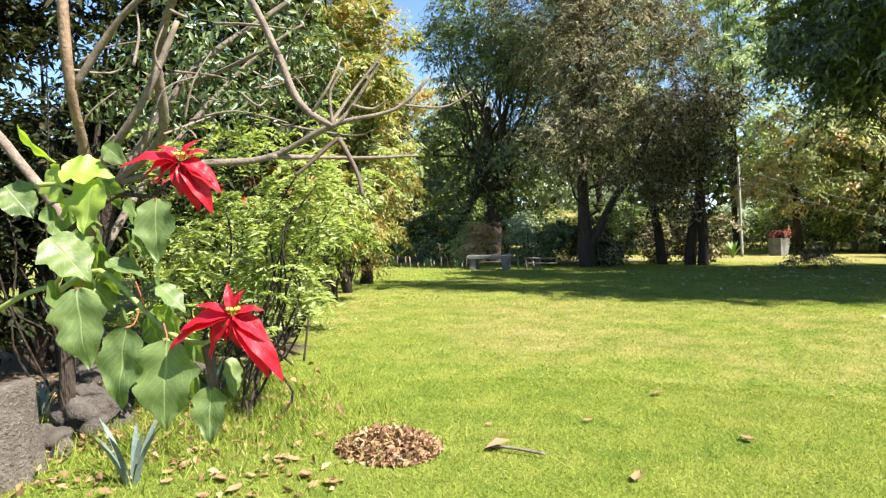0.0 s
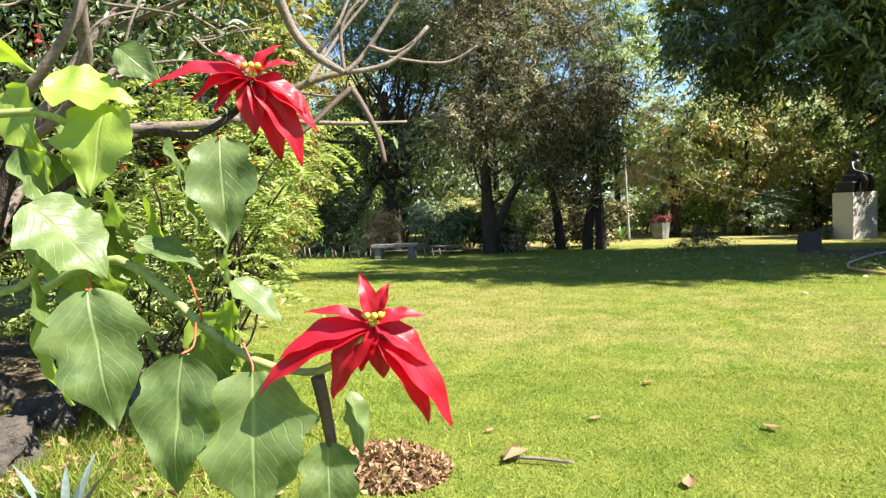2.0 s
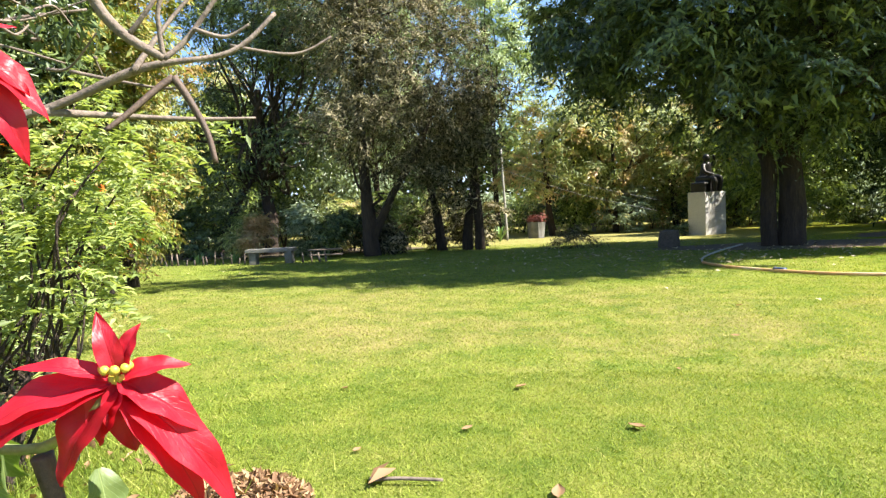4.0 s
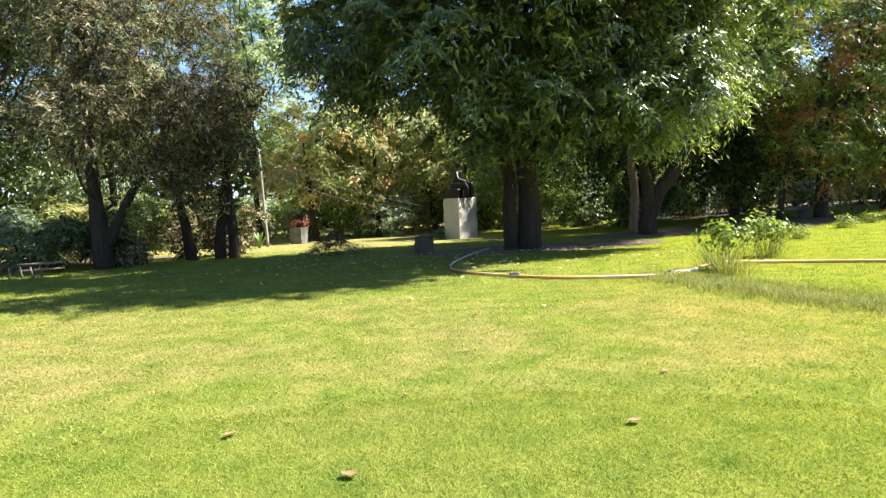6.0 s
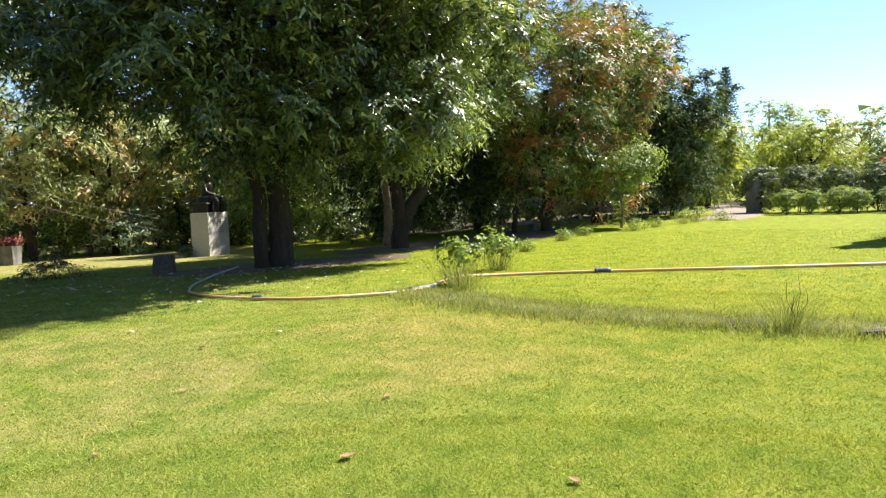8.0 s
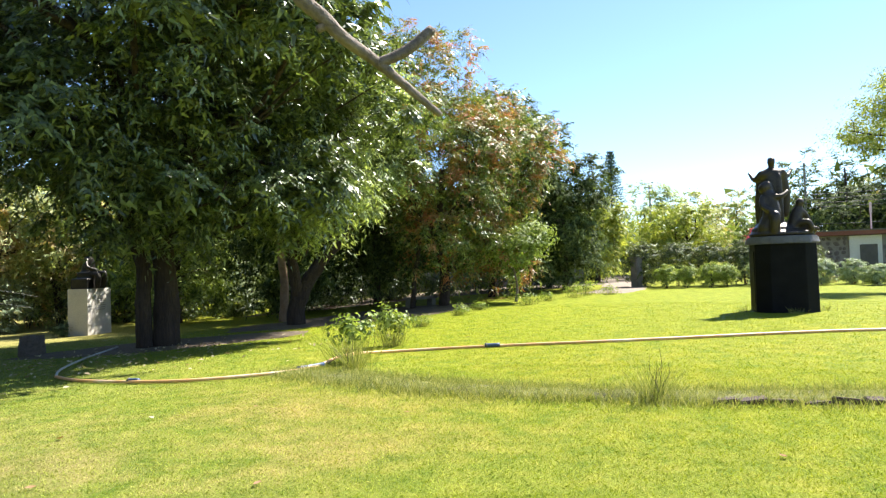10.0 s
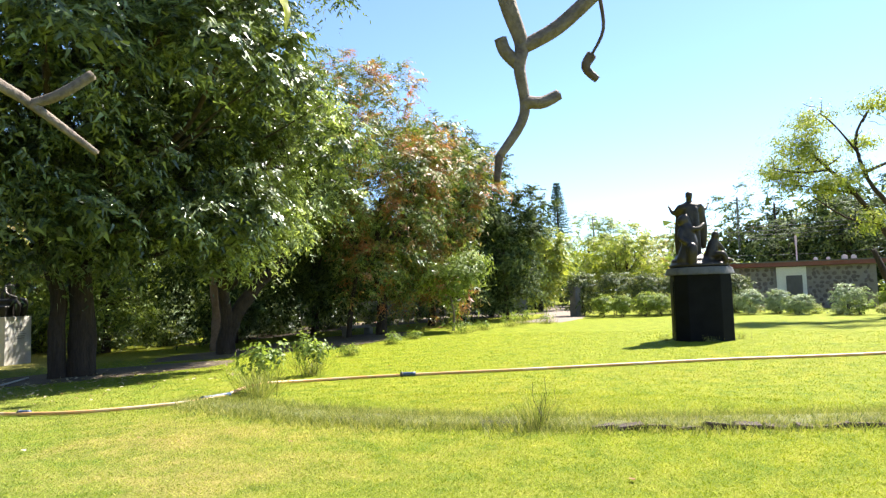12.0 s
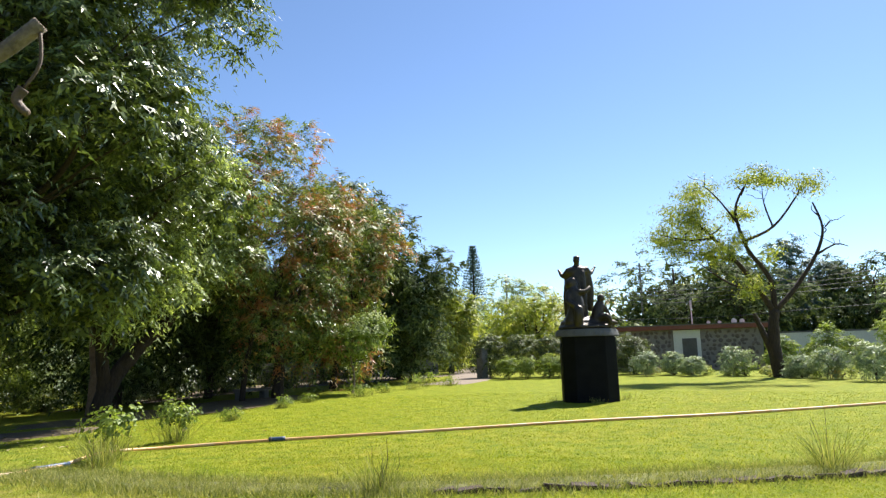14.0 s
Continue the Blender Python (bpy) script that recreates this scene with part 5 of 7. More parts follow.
def skyline():
    for x, y, r, top, mat, label in ((45.0, 33.5, 3.2, 6.8, M_YELLOW, "yellow-green tree beyond the hedge"), (37.5, 36.0, 2.2, 7.3, M_YELLOW, "yellow-green tree beside the path"), (42.0, 41.0, 2.6, 6.4, M_YELLOW, "yellow-green tree along the path"), (55.0, 46.0, 4.4, 9.5, M_PALE, "airy pale tree in the distance"), (62.0, 40.0, 5.0, 8.5, M_OLIVE, "olive green tree in the distance"), (50.0, 29.5, 2.8, 4.8, M_SPRAY, "bright green tree behind the building"), (57.0, 27.0, 5.6, 11.5, M_FARLEAF, "dark tree behind the building"), (58.0, 21.0, 5.0, 9.6, M_FARLEAF, "dark tree behind the building"), (64.0, 19.5, 3.2, 12.0, M_PINE, "tall dark tree behind the building"), (63.0, 13.0, 4.0, 9.0, M_FARLEAF, "dark tree behind the white wall"), (68.0, 9.0, 3.5, 13.0, M_PINE, "tall dark tree beyond the wall"), (56.0, 7.0, 3.6, 6.0, M_MIDLEAF, "green tree beyond the white wall"), (70.0, 30.0, 6.0, 9.0, M_OLIVE, "olive tree in the distance"), (49.0, 48.0, 4.0, 6.0, M_MIDLEAF, "green tree in the distance"), (75.0, 55.0, 7.0, 8.0, M_OLIVE, "olive tree in the distance"), (62.0, -2.0, 4.0, 8.0, M_FARLEAF, "dark tree beyond the wall"), (55.0, 52.5, 4.0, 6.5, M_MIDLEAF, "green tree closing the end of the path"), (47.0, 39.5, 1.8, 3.6, M_MIDLEAF, "small green tree beside the path")):
        lobes = lobe_cloud(0, 0, top * 0.56, r, r, top * 0.40, 16, r * 0.42)
        tree("far_tree", label, "tree", (x, y), [([(0, 0, -0.1), (0.2, 0, top * 0.3), (0, 0, top * 0.75)], 0.22, 0.06)], limbs_to(lobes[:6], (0, 0, top * 0.3), 0.09), lobes, None, M_BARK, mat, 260, 42, 0.50, 0.31, 0.4, up=0.5, slim=0.45, group="far trees")
    x, y = 63.3, 58.0
    h = tagged(holder("norfolk_pine", (x, y, 0)), "tall dark conical pine on the skyline", "tree")
    bar("trunk", [(0, 0, -0.1), (0, 0, 8), (0, 0, 15.6)], 0.28, 0.04, M_BARK, h, 8)
    pts, ax = [], []
    for z in np.arange(3.5, 15.6, 0.36):
        r = 3.3 * (1 - (z / 16.2) ** 1.3) + 0.2
        for k in range(9):
            a = 2 * math.pi * (k + rng.uniform(-0.2, 0.2)) / 9
            q = rng.uniform(0.15, 1.0, 26) * r
            pts.append(np.column_stack([q * math.cos(a), q * math.sin(a), z + q * 0.12 + rng.normal(0, 0.05, 26)]))
            ax.append(np.tile([math.cos(a), math.sin(a), 0.5], (26, 1)))
    part("crown", leaf_mesh("crown", np.concatenate(pts), 0.32, 0.3, 0.3, 0.0, np.concatenate(ax)), M_PINE, h)
    for x, y, top in ((54.8, 45.0, 9.3), (56.5, 30.0, 9.4)):
        h = tagged(holder("utility_pole", (x, y, 0)), "thin grey utility pole in the distance", "pole")
        bar("pole", [(0, 0, 0), (0, 0, top * 0.5), (0, 0, top)], 0.12, 0.09, M_POST, h, 8)
        part("crossarm", box((1.2, 0.1, 0.1), 0.01, (0, 0, top - 0.3)), M_POST, h)
    h = tagged(holder("power_lines", (0, 0, 0)), "thin sagging power lines behind the building", "cables")
    for k in range(5):
        z = 5.6 + 0.33 * k if k < 4 else 4.3
        bar("wire", [(52, 31, z - 0.2), (52.5, 22, z - 0.5), (53, 14, z - 0.3), (54, 0, z)], 0.02, 0.02, M_WIRE, h, 4)


def hills():
    n = 60
    v, f = [], []
    for k in range(n + 1):
        a = math.radians(-10 + 190 * k / n)
        top = 26 + 16 * noise.noise(Vector((k * 0.13, 2.0, 0))) + 6 * noise.noise(Vector((k * 0.6, 7.0, 0)))
        for r, z in ((560, -6), (640, top), (760, -6)):
            v.append((r * math.cos(a), r * math.sin(a), z))
    for k in range(n):
        for j in range(2):
            f.append((k * 3 + j, (k + 1) * 3 + j, (k + 1) * 3 + j + 1, k * 3 + j + 1))
    me = bpy.data.meshes.new("backdrop")
    me.from_pydata(v, [], f)
    tagged(part("backdrop", me, M_HILL, smooth=True), "line of distant hills with blue haze in their colour", "hills", kind="structure")


hedge_run()
building()
yellow_cassia()
skyline()
hills()


# ---- walls behind the trees ----
def grove_wall():
    h = tagged(holder("wall_north", (13.0, 36.0, gz(13, 36)), 0), "low dark grey block wall behind the tree row", "wall", kind="structure")
    part("wall_run", box((23, 0.25, 1.7), 0.02, (11.5, 0, 0.80)), M_GREYWALL, h)


grove_wall()


# ---- things on the far lawn ----
def stone_bench(at, rz, size, label):
    w, d, hh = size
    h = tagged(holder("stone_bench", (*at, gz(*at)), rz), label, "bench")
    part("seat", box((w, d, 0.11), 0.02, (0, 0, hh - 0.055)), M_STONE, h)
    for sx in (-1, 1):
        part("leg", box((0.22, d * 0.8, hh - 0.09), 0.02, (sx * (w / 2 - 0.2), 0, (hh - 0.13) / 2)), M_STONE, h)


stone_bench((-10.6, 16.9), 20, (1.45, 0.5, 0.46), "grey stone bench under the dark trees")
stone_bench((-1.9, 39.2), 5, (2.0, 0.5, 0.5), "weathered stone bench in front of the bushes")
stone_bench((15.3, 25.2), 8, (1.6, 0.5, 0.45), "grey stone bench in the shade of the tree row")


M_DUSTY = leafy("petal_dusty", ((0.15, 0.04, 0.03), (0.29, 0.10, 0.08)), 0.2, 0.6)


def flower_stump():
    x, y = -5.2, 33.2
    h = tagged(holder("planter", (x, y, gz(x, y))), "whitish stone planter topped with red flowers", "planter")
    bm = bmesh.new()
    bmesh.ops.create_cone(bm, cap_ends=True, segments=14, radius1=0.42, radius2=0.46, depth=0.85)
    for v in bm.verts:
        v.co += Vector(rng.normal(0, 0.02, 3))
    bmesh.ops.translate(bm, vec=(0, 0, 0.4), verts=bm.verts)
    part("tub", bm, M_STONE, h)
    part("flowers", leaf_mesh("flowers", crown_points([(0, 0, 1.0, 0.42, 0.42, 0.26)], 60, 20, 0.08, 0.2), 0.10, 0.5, 0.5), M_DUSTY, h, "dusty red flowers")


def tree_stump():
    x, y = 0.75, 20.2
    h = tagged(holder("tree_stump", (x, y, gz(x, y))), "sawn grey tree stump in the shade", "stump")
    bm = bmesh.new()
    bmesh.ops.create_cone(bm, cap_ends=True, segments=18, radius1=0.33, radius2=0.27, depth=0.52)
    bmesh.ops.subdivide_edges(bm, edges=bm.edges[:], cuts=1)
    for v in bm.verts:
        v.co *= 1 + 0.12 * noise.noise(v.co * 5)
    bmesh.ops.translate(bm, vec=(0, 0, 0.24), verts=bm.verts)
    part("body", bm, M_LOG, h)
    part("cut_top", box((0.3, 0.3, 0.02), 0.009, (0, 0, 0.505)), M_LOG, h, "flat sawn top")


def spiky_plant(name, label, at, n, length, material, width=0.05, category="plant", lean=0.75):
    h = tagged(holder(name, (*at, gz(*at))), label, category)
    for k in range(n):
        a = 2 * math.pi * k / n * 2.4 + rng.uniform(-0.3, 0.3)
        q = rng.uniform(0.2, 1.0) * lean
        ln = length * rng.uniform(0.7, 1.1)
        bm = bmesh.new()
        rows = []
        for i in range(6):
            t = i / 5
            c = Vector((math.cos(a) * (0.03 + q * ln * t * (0.5 + 0.5 * t)), math.sin(a) * (0.03 + q * ln * t * (0.5 + 0.5 * t)), ln * t * (1 - 0.25 * q * t) - 0.02))
            w = width * (1 - t) ** 0.6 * (0.6 + t * 0.8)
            s = Vector((-math.sin(a), math.cos(a), 0)) * w
            up = Vector((0, 0, w * 0.35))
            rows.append((bm.verts.new(c - s + up), bm.verts.new(c), bm.verts.new(c + s + up)))
        for r0, r1 in zip(rows, rows[1:]):
            bm.faces.new((r0[0], r0[1], r1[1], r1[0]))
            bm.faces.new((r0[1], r0[2], r1[2], r1[1]))
        part("blade", bm, material, h, smooth=True)
    return h


M_AGAVE = surface("agave_blue", (0.06, 0.09, 0.075), (0.17, 0.22, 0.19), 9, 60, 0.55, bump=0.15, depth=0.003)
M_LILY = surface("lily_green", (0.10, 0.20, 0.05), (0.22, 0.36, 0.10), 9, 60, 0.5, bump=0.1, depth=0.003)
flower_stump()
tree_stump()
spiky_plant("lily_clump", "broad-leaved green lily clump in the sun", (-7.3, 28.6), 26, 0.9, M_LILY, 0.07)
spiky_plant("lily_clump", "green lily clump beside the twin trunks", (-6.4, 29.8), 22, 0.8, M_LILY, 0.07)
shrub("spiky_bush", "low dark spiky bush in the tree shade", (-2.1, 21.2), [(0, 0, 0.2, 0.9, 0.5, 0.3), (0, 0, 0.45, 0.3, 0.3, 0.3)], M_CEDAR, 90, 20, 0.14, 0.12, up=0.0, slim=0.15)
shrub("low_bush", "dark low bush at the foot of the pedestal", (1.75, 29.6), [(0, 0, 0.25, 0.45, 0.35, 0.3)], M_DARKLEAF, 50, 24, 0.1, 0.1)
h = tagged(holder("wooden_pole", (-6.4, 30.9, gz(-6.4, 30.9))), "slim pale wooden pole at the grove edge", "pole")
bar("shaft", [(0.14, 0, -0.1), (0.07, 0, 2.2), (0, 0, 4.5)], 0.07, 0.05, M_POST, h, 8)
for dz in (0, 0.55):
    bar("wire", [(0.02, 0, 4.0 - dz), (3.5, 2.0, 2.6 - dz), (7.5, 4.0, 1.5 - dz)], 0.008, 0.008, M_WIRE, h, 4)


def low_fence():
    h = tagged(holder("low_fence", (0, 0, 0)), "low weathered stick fence at the lawn edge", "fence")
    for k in range(30):
        x = -16.0 + k * 0.24
        y = 16.6 + 0.12 * (x + 16) + rng.uniform(-0.1, 0.1)
        z = gz(x, y)
        if -11.4 < x < -9.8:
            continue
        bar("stake", [(x, y, z - 0.05), (x + rng.uniform(-0.06, 0.06), y, z + rng.uniform(0.15, 0.42))], 0.03, 0.02, M_BARK_PALE, h, 6, 0.2, 1)
    for zz in (0.18, 0.34):
        bar("rail", [(-9.7, 17.5, gz(-9.7, 17.5) + zz), (-8.9, 18.2, gz(-8.9, 18.2) + zz)], 0.03, 0.03, M_BARK_PALE, h, 6, 0.1, 2)


low_fence()
for x, y in ((-15.2, 17.2), (-13.6, 17.4), (-12.4, 17.6), (-16.8, 17.0)):
    spiky_plant("lily_clump", "low grassy lily clump along the fence", (x, y), 14, 0.42, M_LILY, 0.035)


def leaf_pile():
    x, y = -1.9, 2.62
    h = tagged(holder("leaf_pile", (x, y, gz(x, y))), "raked heap of dry brown leaves on the lawn", "leaf pile")
    n = 1500
    a = rng.uniform(0, 2 * math.pi, n)
    r = rng.uniform(0, 1, n) ** 0.5
    z = 0.10 * (1 - r ** 2) * rng.uniform(0.1, 1.15, n) + 0.012
    pts = np.column_stack([0.36 * r * np.cos(a), 0.30 * r * np.sin(a), z])
    part("leaves", leaf_mesh("leaves", pts, 0.06, 0.25, 0.4), M_DRY, h)
    part("heap", box((0.5, 0.4, 0.05), 0.02, (0, 0, 0.015)), M_SHADE_SOIL, h)


leaf_pile()


def curled_leaf_mesh(size):
    v, f = [], []
    for i in range(6):
        t = i / 5
        w = math.sin(math.pi * (0.08 + 0.9 * t)) * 0.32 * size
        for s in (-1, -0.5, 0, 0.5, 1):
            v.append((size * (t - 0.5), s * w, 0.10 * size * abs(s) ** 1.5 + 0.14 * size * t * t + 0.02 * size * math.sin(9 * t + 3 * s)))
    for i in range(5):
        for k in range(4):
            f.append((i * 5 + k, (i + 1) * 5 + k, (i + 1) * 5 + k + 1, i * 5 + k + 1))
    me = bpy.data.meshes.new("fallen_leaf")
    me.from_pydata(v, [], f)
    me.materials.append(M_DRY)
    me.polygons.foreach_set("use_smooth", np.ones(len(me.polygons), bool))
    return me


FALLEN = [curled_leaf_mesh(s) for s in (0.055, 0.075, 0.10)]


def fallen(x, y, k=0, turn=0.0):
    ob = new("fallen_leaf", FALLEN[k % 3])
    ob.matrix_world = pose(x, y, gz(x, y) + 0.018, rng.uniform(-10, 10), rng.uniform(-10, 10), turn)
    tagged(ob, "single curled dry brown leaf on the lawn", "leaf", "fallen leaves")


for k, (x, y) in enumerate(((-3.11, 6.18), (-1.07, 3.72), (-0.44, 2.98), (4.25, 6.75), (0.75, 6.4), (-0.9, 4.6), (0.2, 5.2), (-2.2, 4.4), (1.6, 4.4), (-1.6, 3.3), (2.6, 3.5), (-0.1, 3.9), (3.0, 8.2), (5.8, 3.4), (1.0, 8.0), (-2.6, 3.0), (2.2, 5.4))):
    fallen(x, y, k, 47 * k)
for k in range(46):
    fallen(-2.7 + rng.normal(0, 0.55), 1.95 + rng.normal(0, 0.45), k, rng.uniform(0, 360))
for k in range(40):
    fallen(3.5 + rng.normal(0, 3.0), 16.5 + rng.normal(0, 1.6), k, rng.uniform(0, 360))
specks = np.column_stack([rng.normal(0.5, 3.6, 420), rng.normal(16.8, 2.4, 420)])
specks = np.column_stack([specks, ground_z(specks[:, 0], specks[:, 1]) + 0.03])
tagged(part("leaf_scatter", leaf_mesh("leaf_scatter", specks, 0.11, 0.7, 0.5), M_PALELITTER), "pale dry leaves scattered over the shaded lawn", "leaf litter", kind="stuff")
h = tagged(holder("twig", (-1.2, 2.95, 0)), "short dry fallen twig on the lawn", "twig")
bar("stick", [(-0.16, -0.02, 0.03), (0.0, 0.01, 0.035), (0.2, 0.04, 0.03)], 0.012, 0.008, M_BARK_PALE, h, 6, 0.2)
part("bark_flake", leaf_mesh("bark_flake", np.array([[-0.1, 0.0, 0.05], [-0.14, 0.03, 0.04]]), 0.16, 0.7, 0.4), M_DRY, h)


# ---- flower bed at the start of the walk ----
def thicket_shrubs():
    # Dark shrubs here get their shade from the leaf colour.
    for x, y, r, hh, mat, label in ((-8.2, 1.2, 1.6, 6.4, M_SHADED_SHRUB, "dense dark green shrub in the flower bed"), (-7.6, 3.2, 1.5, 6.2, M_SHADED_SHRUB, "dense leafy shrub in the flower bed"), (-7.0, 4.9, 1.4, 5.4, M_SHADED_SHRUB, "dense dark green shrub in the flower bed"), (-9.5, 6.6, 1.7, 6.0, M_SHADED_SHRUB, "leafy shrub behind the flower bed"), (-6.2, 0.4, 1.3, 5.4, M_SHADED_SHRUB, "dark shrub beside the flower bed"), (-10.5, 4.0, 2.0, 7.5, M_SHADED_SHRUB, "tall dark shrub behind the flower bed"), (-5.4, -1.0, 1.3, 5.2, M_SHADED_SHRUB, "dark shrub at the end of the flower bed"), (-8.6, -1.2, 1.6, 5.6, M_SHADED_SHRUB, "leafy shrub at the end of the flower bed"), (-6.3, 2.3, 0.9, 2.6, M_SHADED_SHRUB, "dark leafy shrub among the branches"), (-9.0, 8.6, 1.5, 5.8, M_OLIVE, "olive green shrub behind the flower bed"), (-11.2, 1.4, 2.3, 7.6, M_SHADED_SHRUB, "tall dark shrub closing the flower bed"), (-11.0, -1.8, 2.3, 7.4, M_SHADED_SHRUB, "tall dark shrub closing the flower bed")):
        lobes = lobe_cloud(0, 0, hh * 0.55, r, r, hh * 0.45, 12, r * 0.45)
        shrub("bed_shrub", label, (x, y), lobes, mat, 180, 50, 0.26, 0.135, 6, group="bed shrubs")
    shrub("orange_shrub", "tall shrub with orange and yellow leaves", (-9.9, 10.6), lobe_cloud(0, 0, 4.0, 1.3, 1.2, 3.4, 20, 0.6) + [(0, 0, 1.0, 1.0, 0.9, 0.8)], M_ORANGE, 400, 44, 0.2, 0.11, 5)
    for x, y, r, hh, mat in ((-8.9, 7.4, 1.5, 8.2, M_ORANGE), (-7.9, 6.1, 1.3, 7.4, M_DARKLEAF), (-8.7, 8.8, 1.1, 7.0, M_ORANGE), (-10.8, 9.2, 1.6, 8.4, M_DARKLEAF)):
        shrub("feathery_tree", "tall feathery green tree tinged with orange behind the bed", (x, y), lobe_cloud(0, 0, hh * 0.58, r, r, hh * 0.4, 14, r * 0.5), mat, 260, 50, 0.24, 0.13, 5, category="tree", group="feathery trees")
    shrub("orange_shrub", "yellow-green shrub tinged with orange", (-7.9, 7.6), lobe_cloud(0, 0, 2.2, 1.0, 1.0, 1.6, 10, 0.5), M_ORANGE, 240, 44, 0.18, 0.10, 5)
    shrub("flowering_shrub", "green shrub dotted with small orange flowers", (-5.7, 4.9), lobe_cloud(0, 0, 1.0, 0.9, 0.8, 0.85, 10, 0.4), M_SPRAY, 190, 40, 0.13, 0.07, 6)
    shrub("flowering_shrub", "green shrub at the lawn edge", (-5.6, 3.6), lobe_cloud(0, 0, 1.1, 0.8, 0.8, 1.0, 10, 0.4), M_MIDLEAF, 190, 40, 0.13, 0.07, 6)
    h = tagged(holder("orange_blossoms", (-5.5, 4.7, 0)), "clusters of small orange trumpet flowers on the shrub", "flowers")
    pts = crown_points([(0, 0, 1.2, 0.9, 0.8, 0.9)], 16, 7, 0.035, 0.8)
    part("petals", leaf_mesh("petals", pts, 0.055, 0.4, 0.5), M_FLAME, h)["kind"] = "stuff"
    bar("stem", [(0, 0, 0), (0.02, 0, 0.6), (0, 0, 1.2)], 0.012, 0.006, M_BARK, h, 5)
    h = tagged(holder("scarlet_blossoms", (-5.2, 3.5, 0)), "faded red flower heads among the branches", "flowers")
    pts = crown_points([(0, 0, 2.3, 0.6, 0.9, 0.6)], 7, 9, 0.05, 0.8)
    part("petals", leaf_mesh("petals", pts, 0.08, 0.4, 0.4), M_SCARLET, h)["kind"] = "stuff"
    bar("stem", [(0, 0, 0), (0.02, 0, 1.2), (0, 0, 2.3)], 0.015, 0.008, M_BARK, h, 5)


def fronds(name, label, at, roots, count, length, material):
    """A shrub of feathery leaves: rachis with paired leaflets."""
    h = tagged(holder(name, (*at, gz(*at))), label, "shrub")
    pts, ax = [], []
    for rx, ry, rz in roots:
        bar("stem", wander((rng.normal(0, 0.1), rng.normal(0, 0.1), -0.03), (rx, ry, rz), 0.08, 4), 0.012, 0.005, M_BARK, h, 6)
        for k in range(count):
            a = rng.uniform(0, 2 * math.pi)
            ln = length * rng.uniform(0.7, 1.2)
            d = np.array([math.cos(a), math.sin(a), rng.uniform(0.1, 0.6)])
            side = np.array([-math.sin(a), math.cos(a), 0])
            n = 15
            t = np.linspace(0.12, 1, n)
            line = np.array([rx, ry, rz]) + rng.normal(0, 0.12, 3) + d * ln * t[:, None] - np.array([0, 0, 1]) * (ln * 0.75 * t[:, None] ** 2)
            for s in (-1, 1):
                reach = length * 0.16 * np.sin(math.pi * (0.12 + 0.8 * t))[:, None]
                pts.append(line + side * s * reach * 0.5)
                ax.append(np.tile(side * s, (n, 1)) + d * 0.4)
    part("fronds", leaf_mesh("fronds", np.concatenate(pts), length * 0.19, 0.65, 0.34, 0.15, np.concatenate(ax)), material, h)
    return h


def feather_shrubs():
    fronds("feather_shrub", "feathery bright green shrub leaning over the lawn", (-4.1, 3.0), [(rng.normal(0.45, 0.4), rng.normal(-0.25, 0.4), z) for z in (0.8, 1.0, 1.15, 1.3, 1.45, 1.6, 1.75, 1.9, 0.9, 1.2, 1.5)], 11, 0.42, M_FEATHER)
    fronds("feather_shrub", "feathery green shrub in the flower bed", (-4.6, 3.9), [(rng.normal(0, 0.5), rng.normal(0, 0.5), z) for z in (1.2, 1.6, 2.0, 2.4, 2.7, 1.8, 2.2)], 12, 0.45, M_FEATHER)
    fronds("feather_shrub", "feathery green shrub at the lawn edge", (-4.7, 4.1), [(rng.normal(0, 0.35), rng.normal(0, 0.35), z) for z in (0.4, 0.55, 0.7, 0.85, 1.0)], 12, 0.38, M_PALE)
    # High fronds take the same shade-darkened leaf colour.
    fronds("feather_shrub", "feathery leafy branches high in the flower bed", (-5.2, 2.0), [(rng.normal(0, 0.7), rng.normal(0, 0.7), z) for z in (2.0, 2.4, 2.7, 3.0, 3.2, 2.9)], 12, 0.45, M_SHADED_SHRUB)


fronds_near = [(0.45 + rng.normal(0, 0.14), 0.2 + rng.normal(0, 0.14), z) for z in (0.95, 1.1, 1.2, 1.35, 1.5, 1.6)] + [(0.5, 0.3, 1.45), (0.55, 0.32, 1.7), (0.45, 0.3, 1.85)]


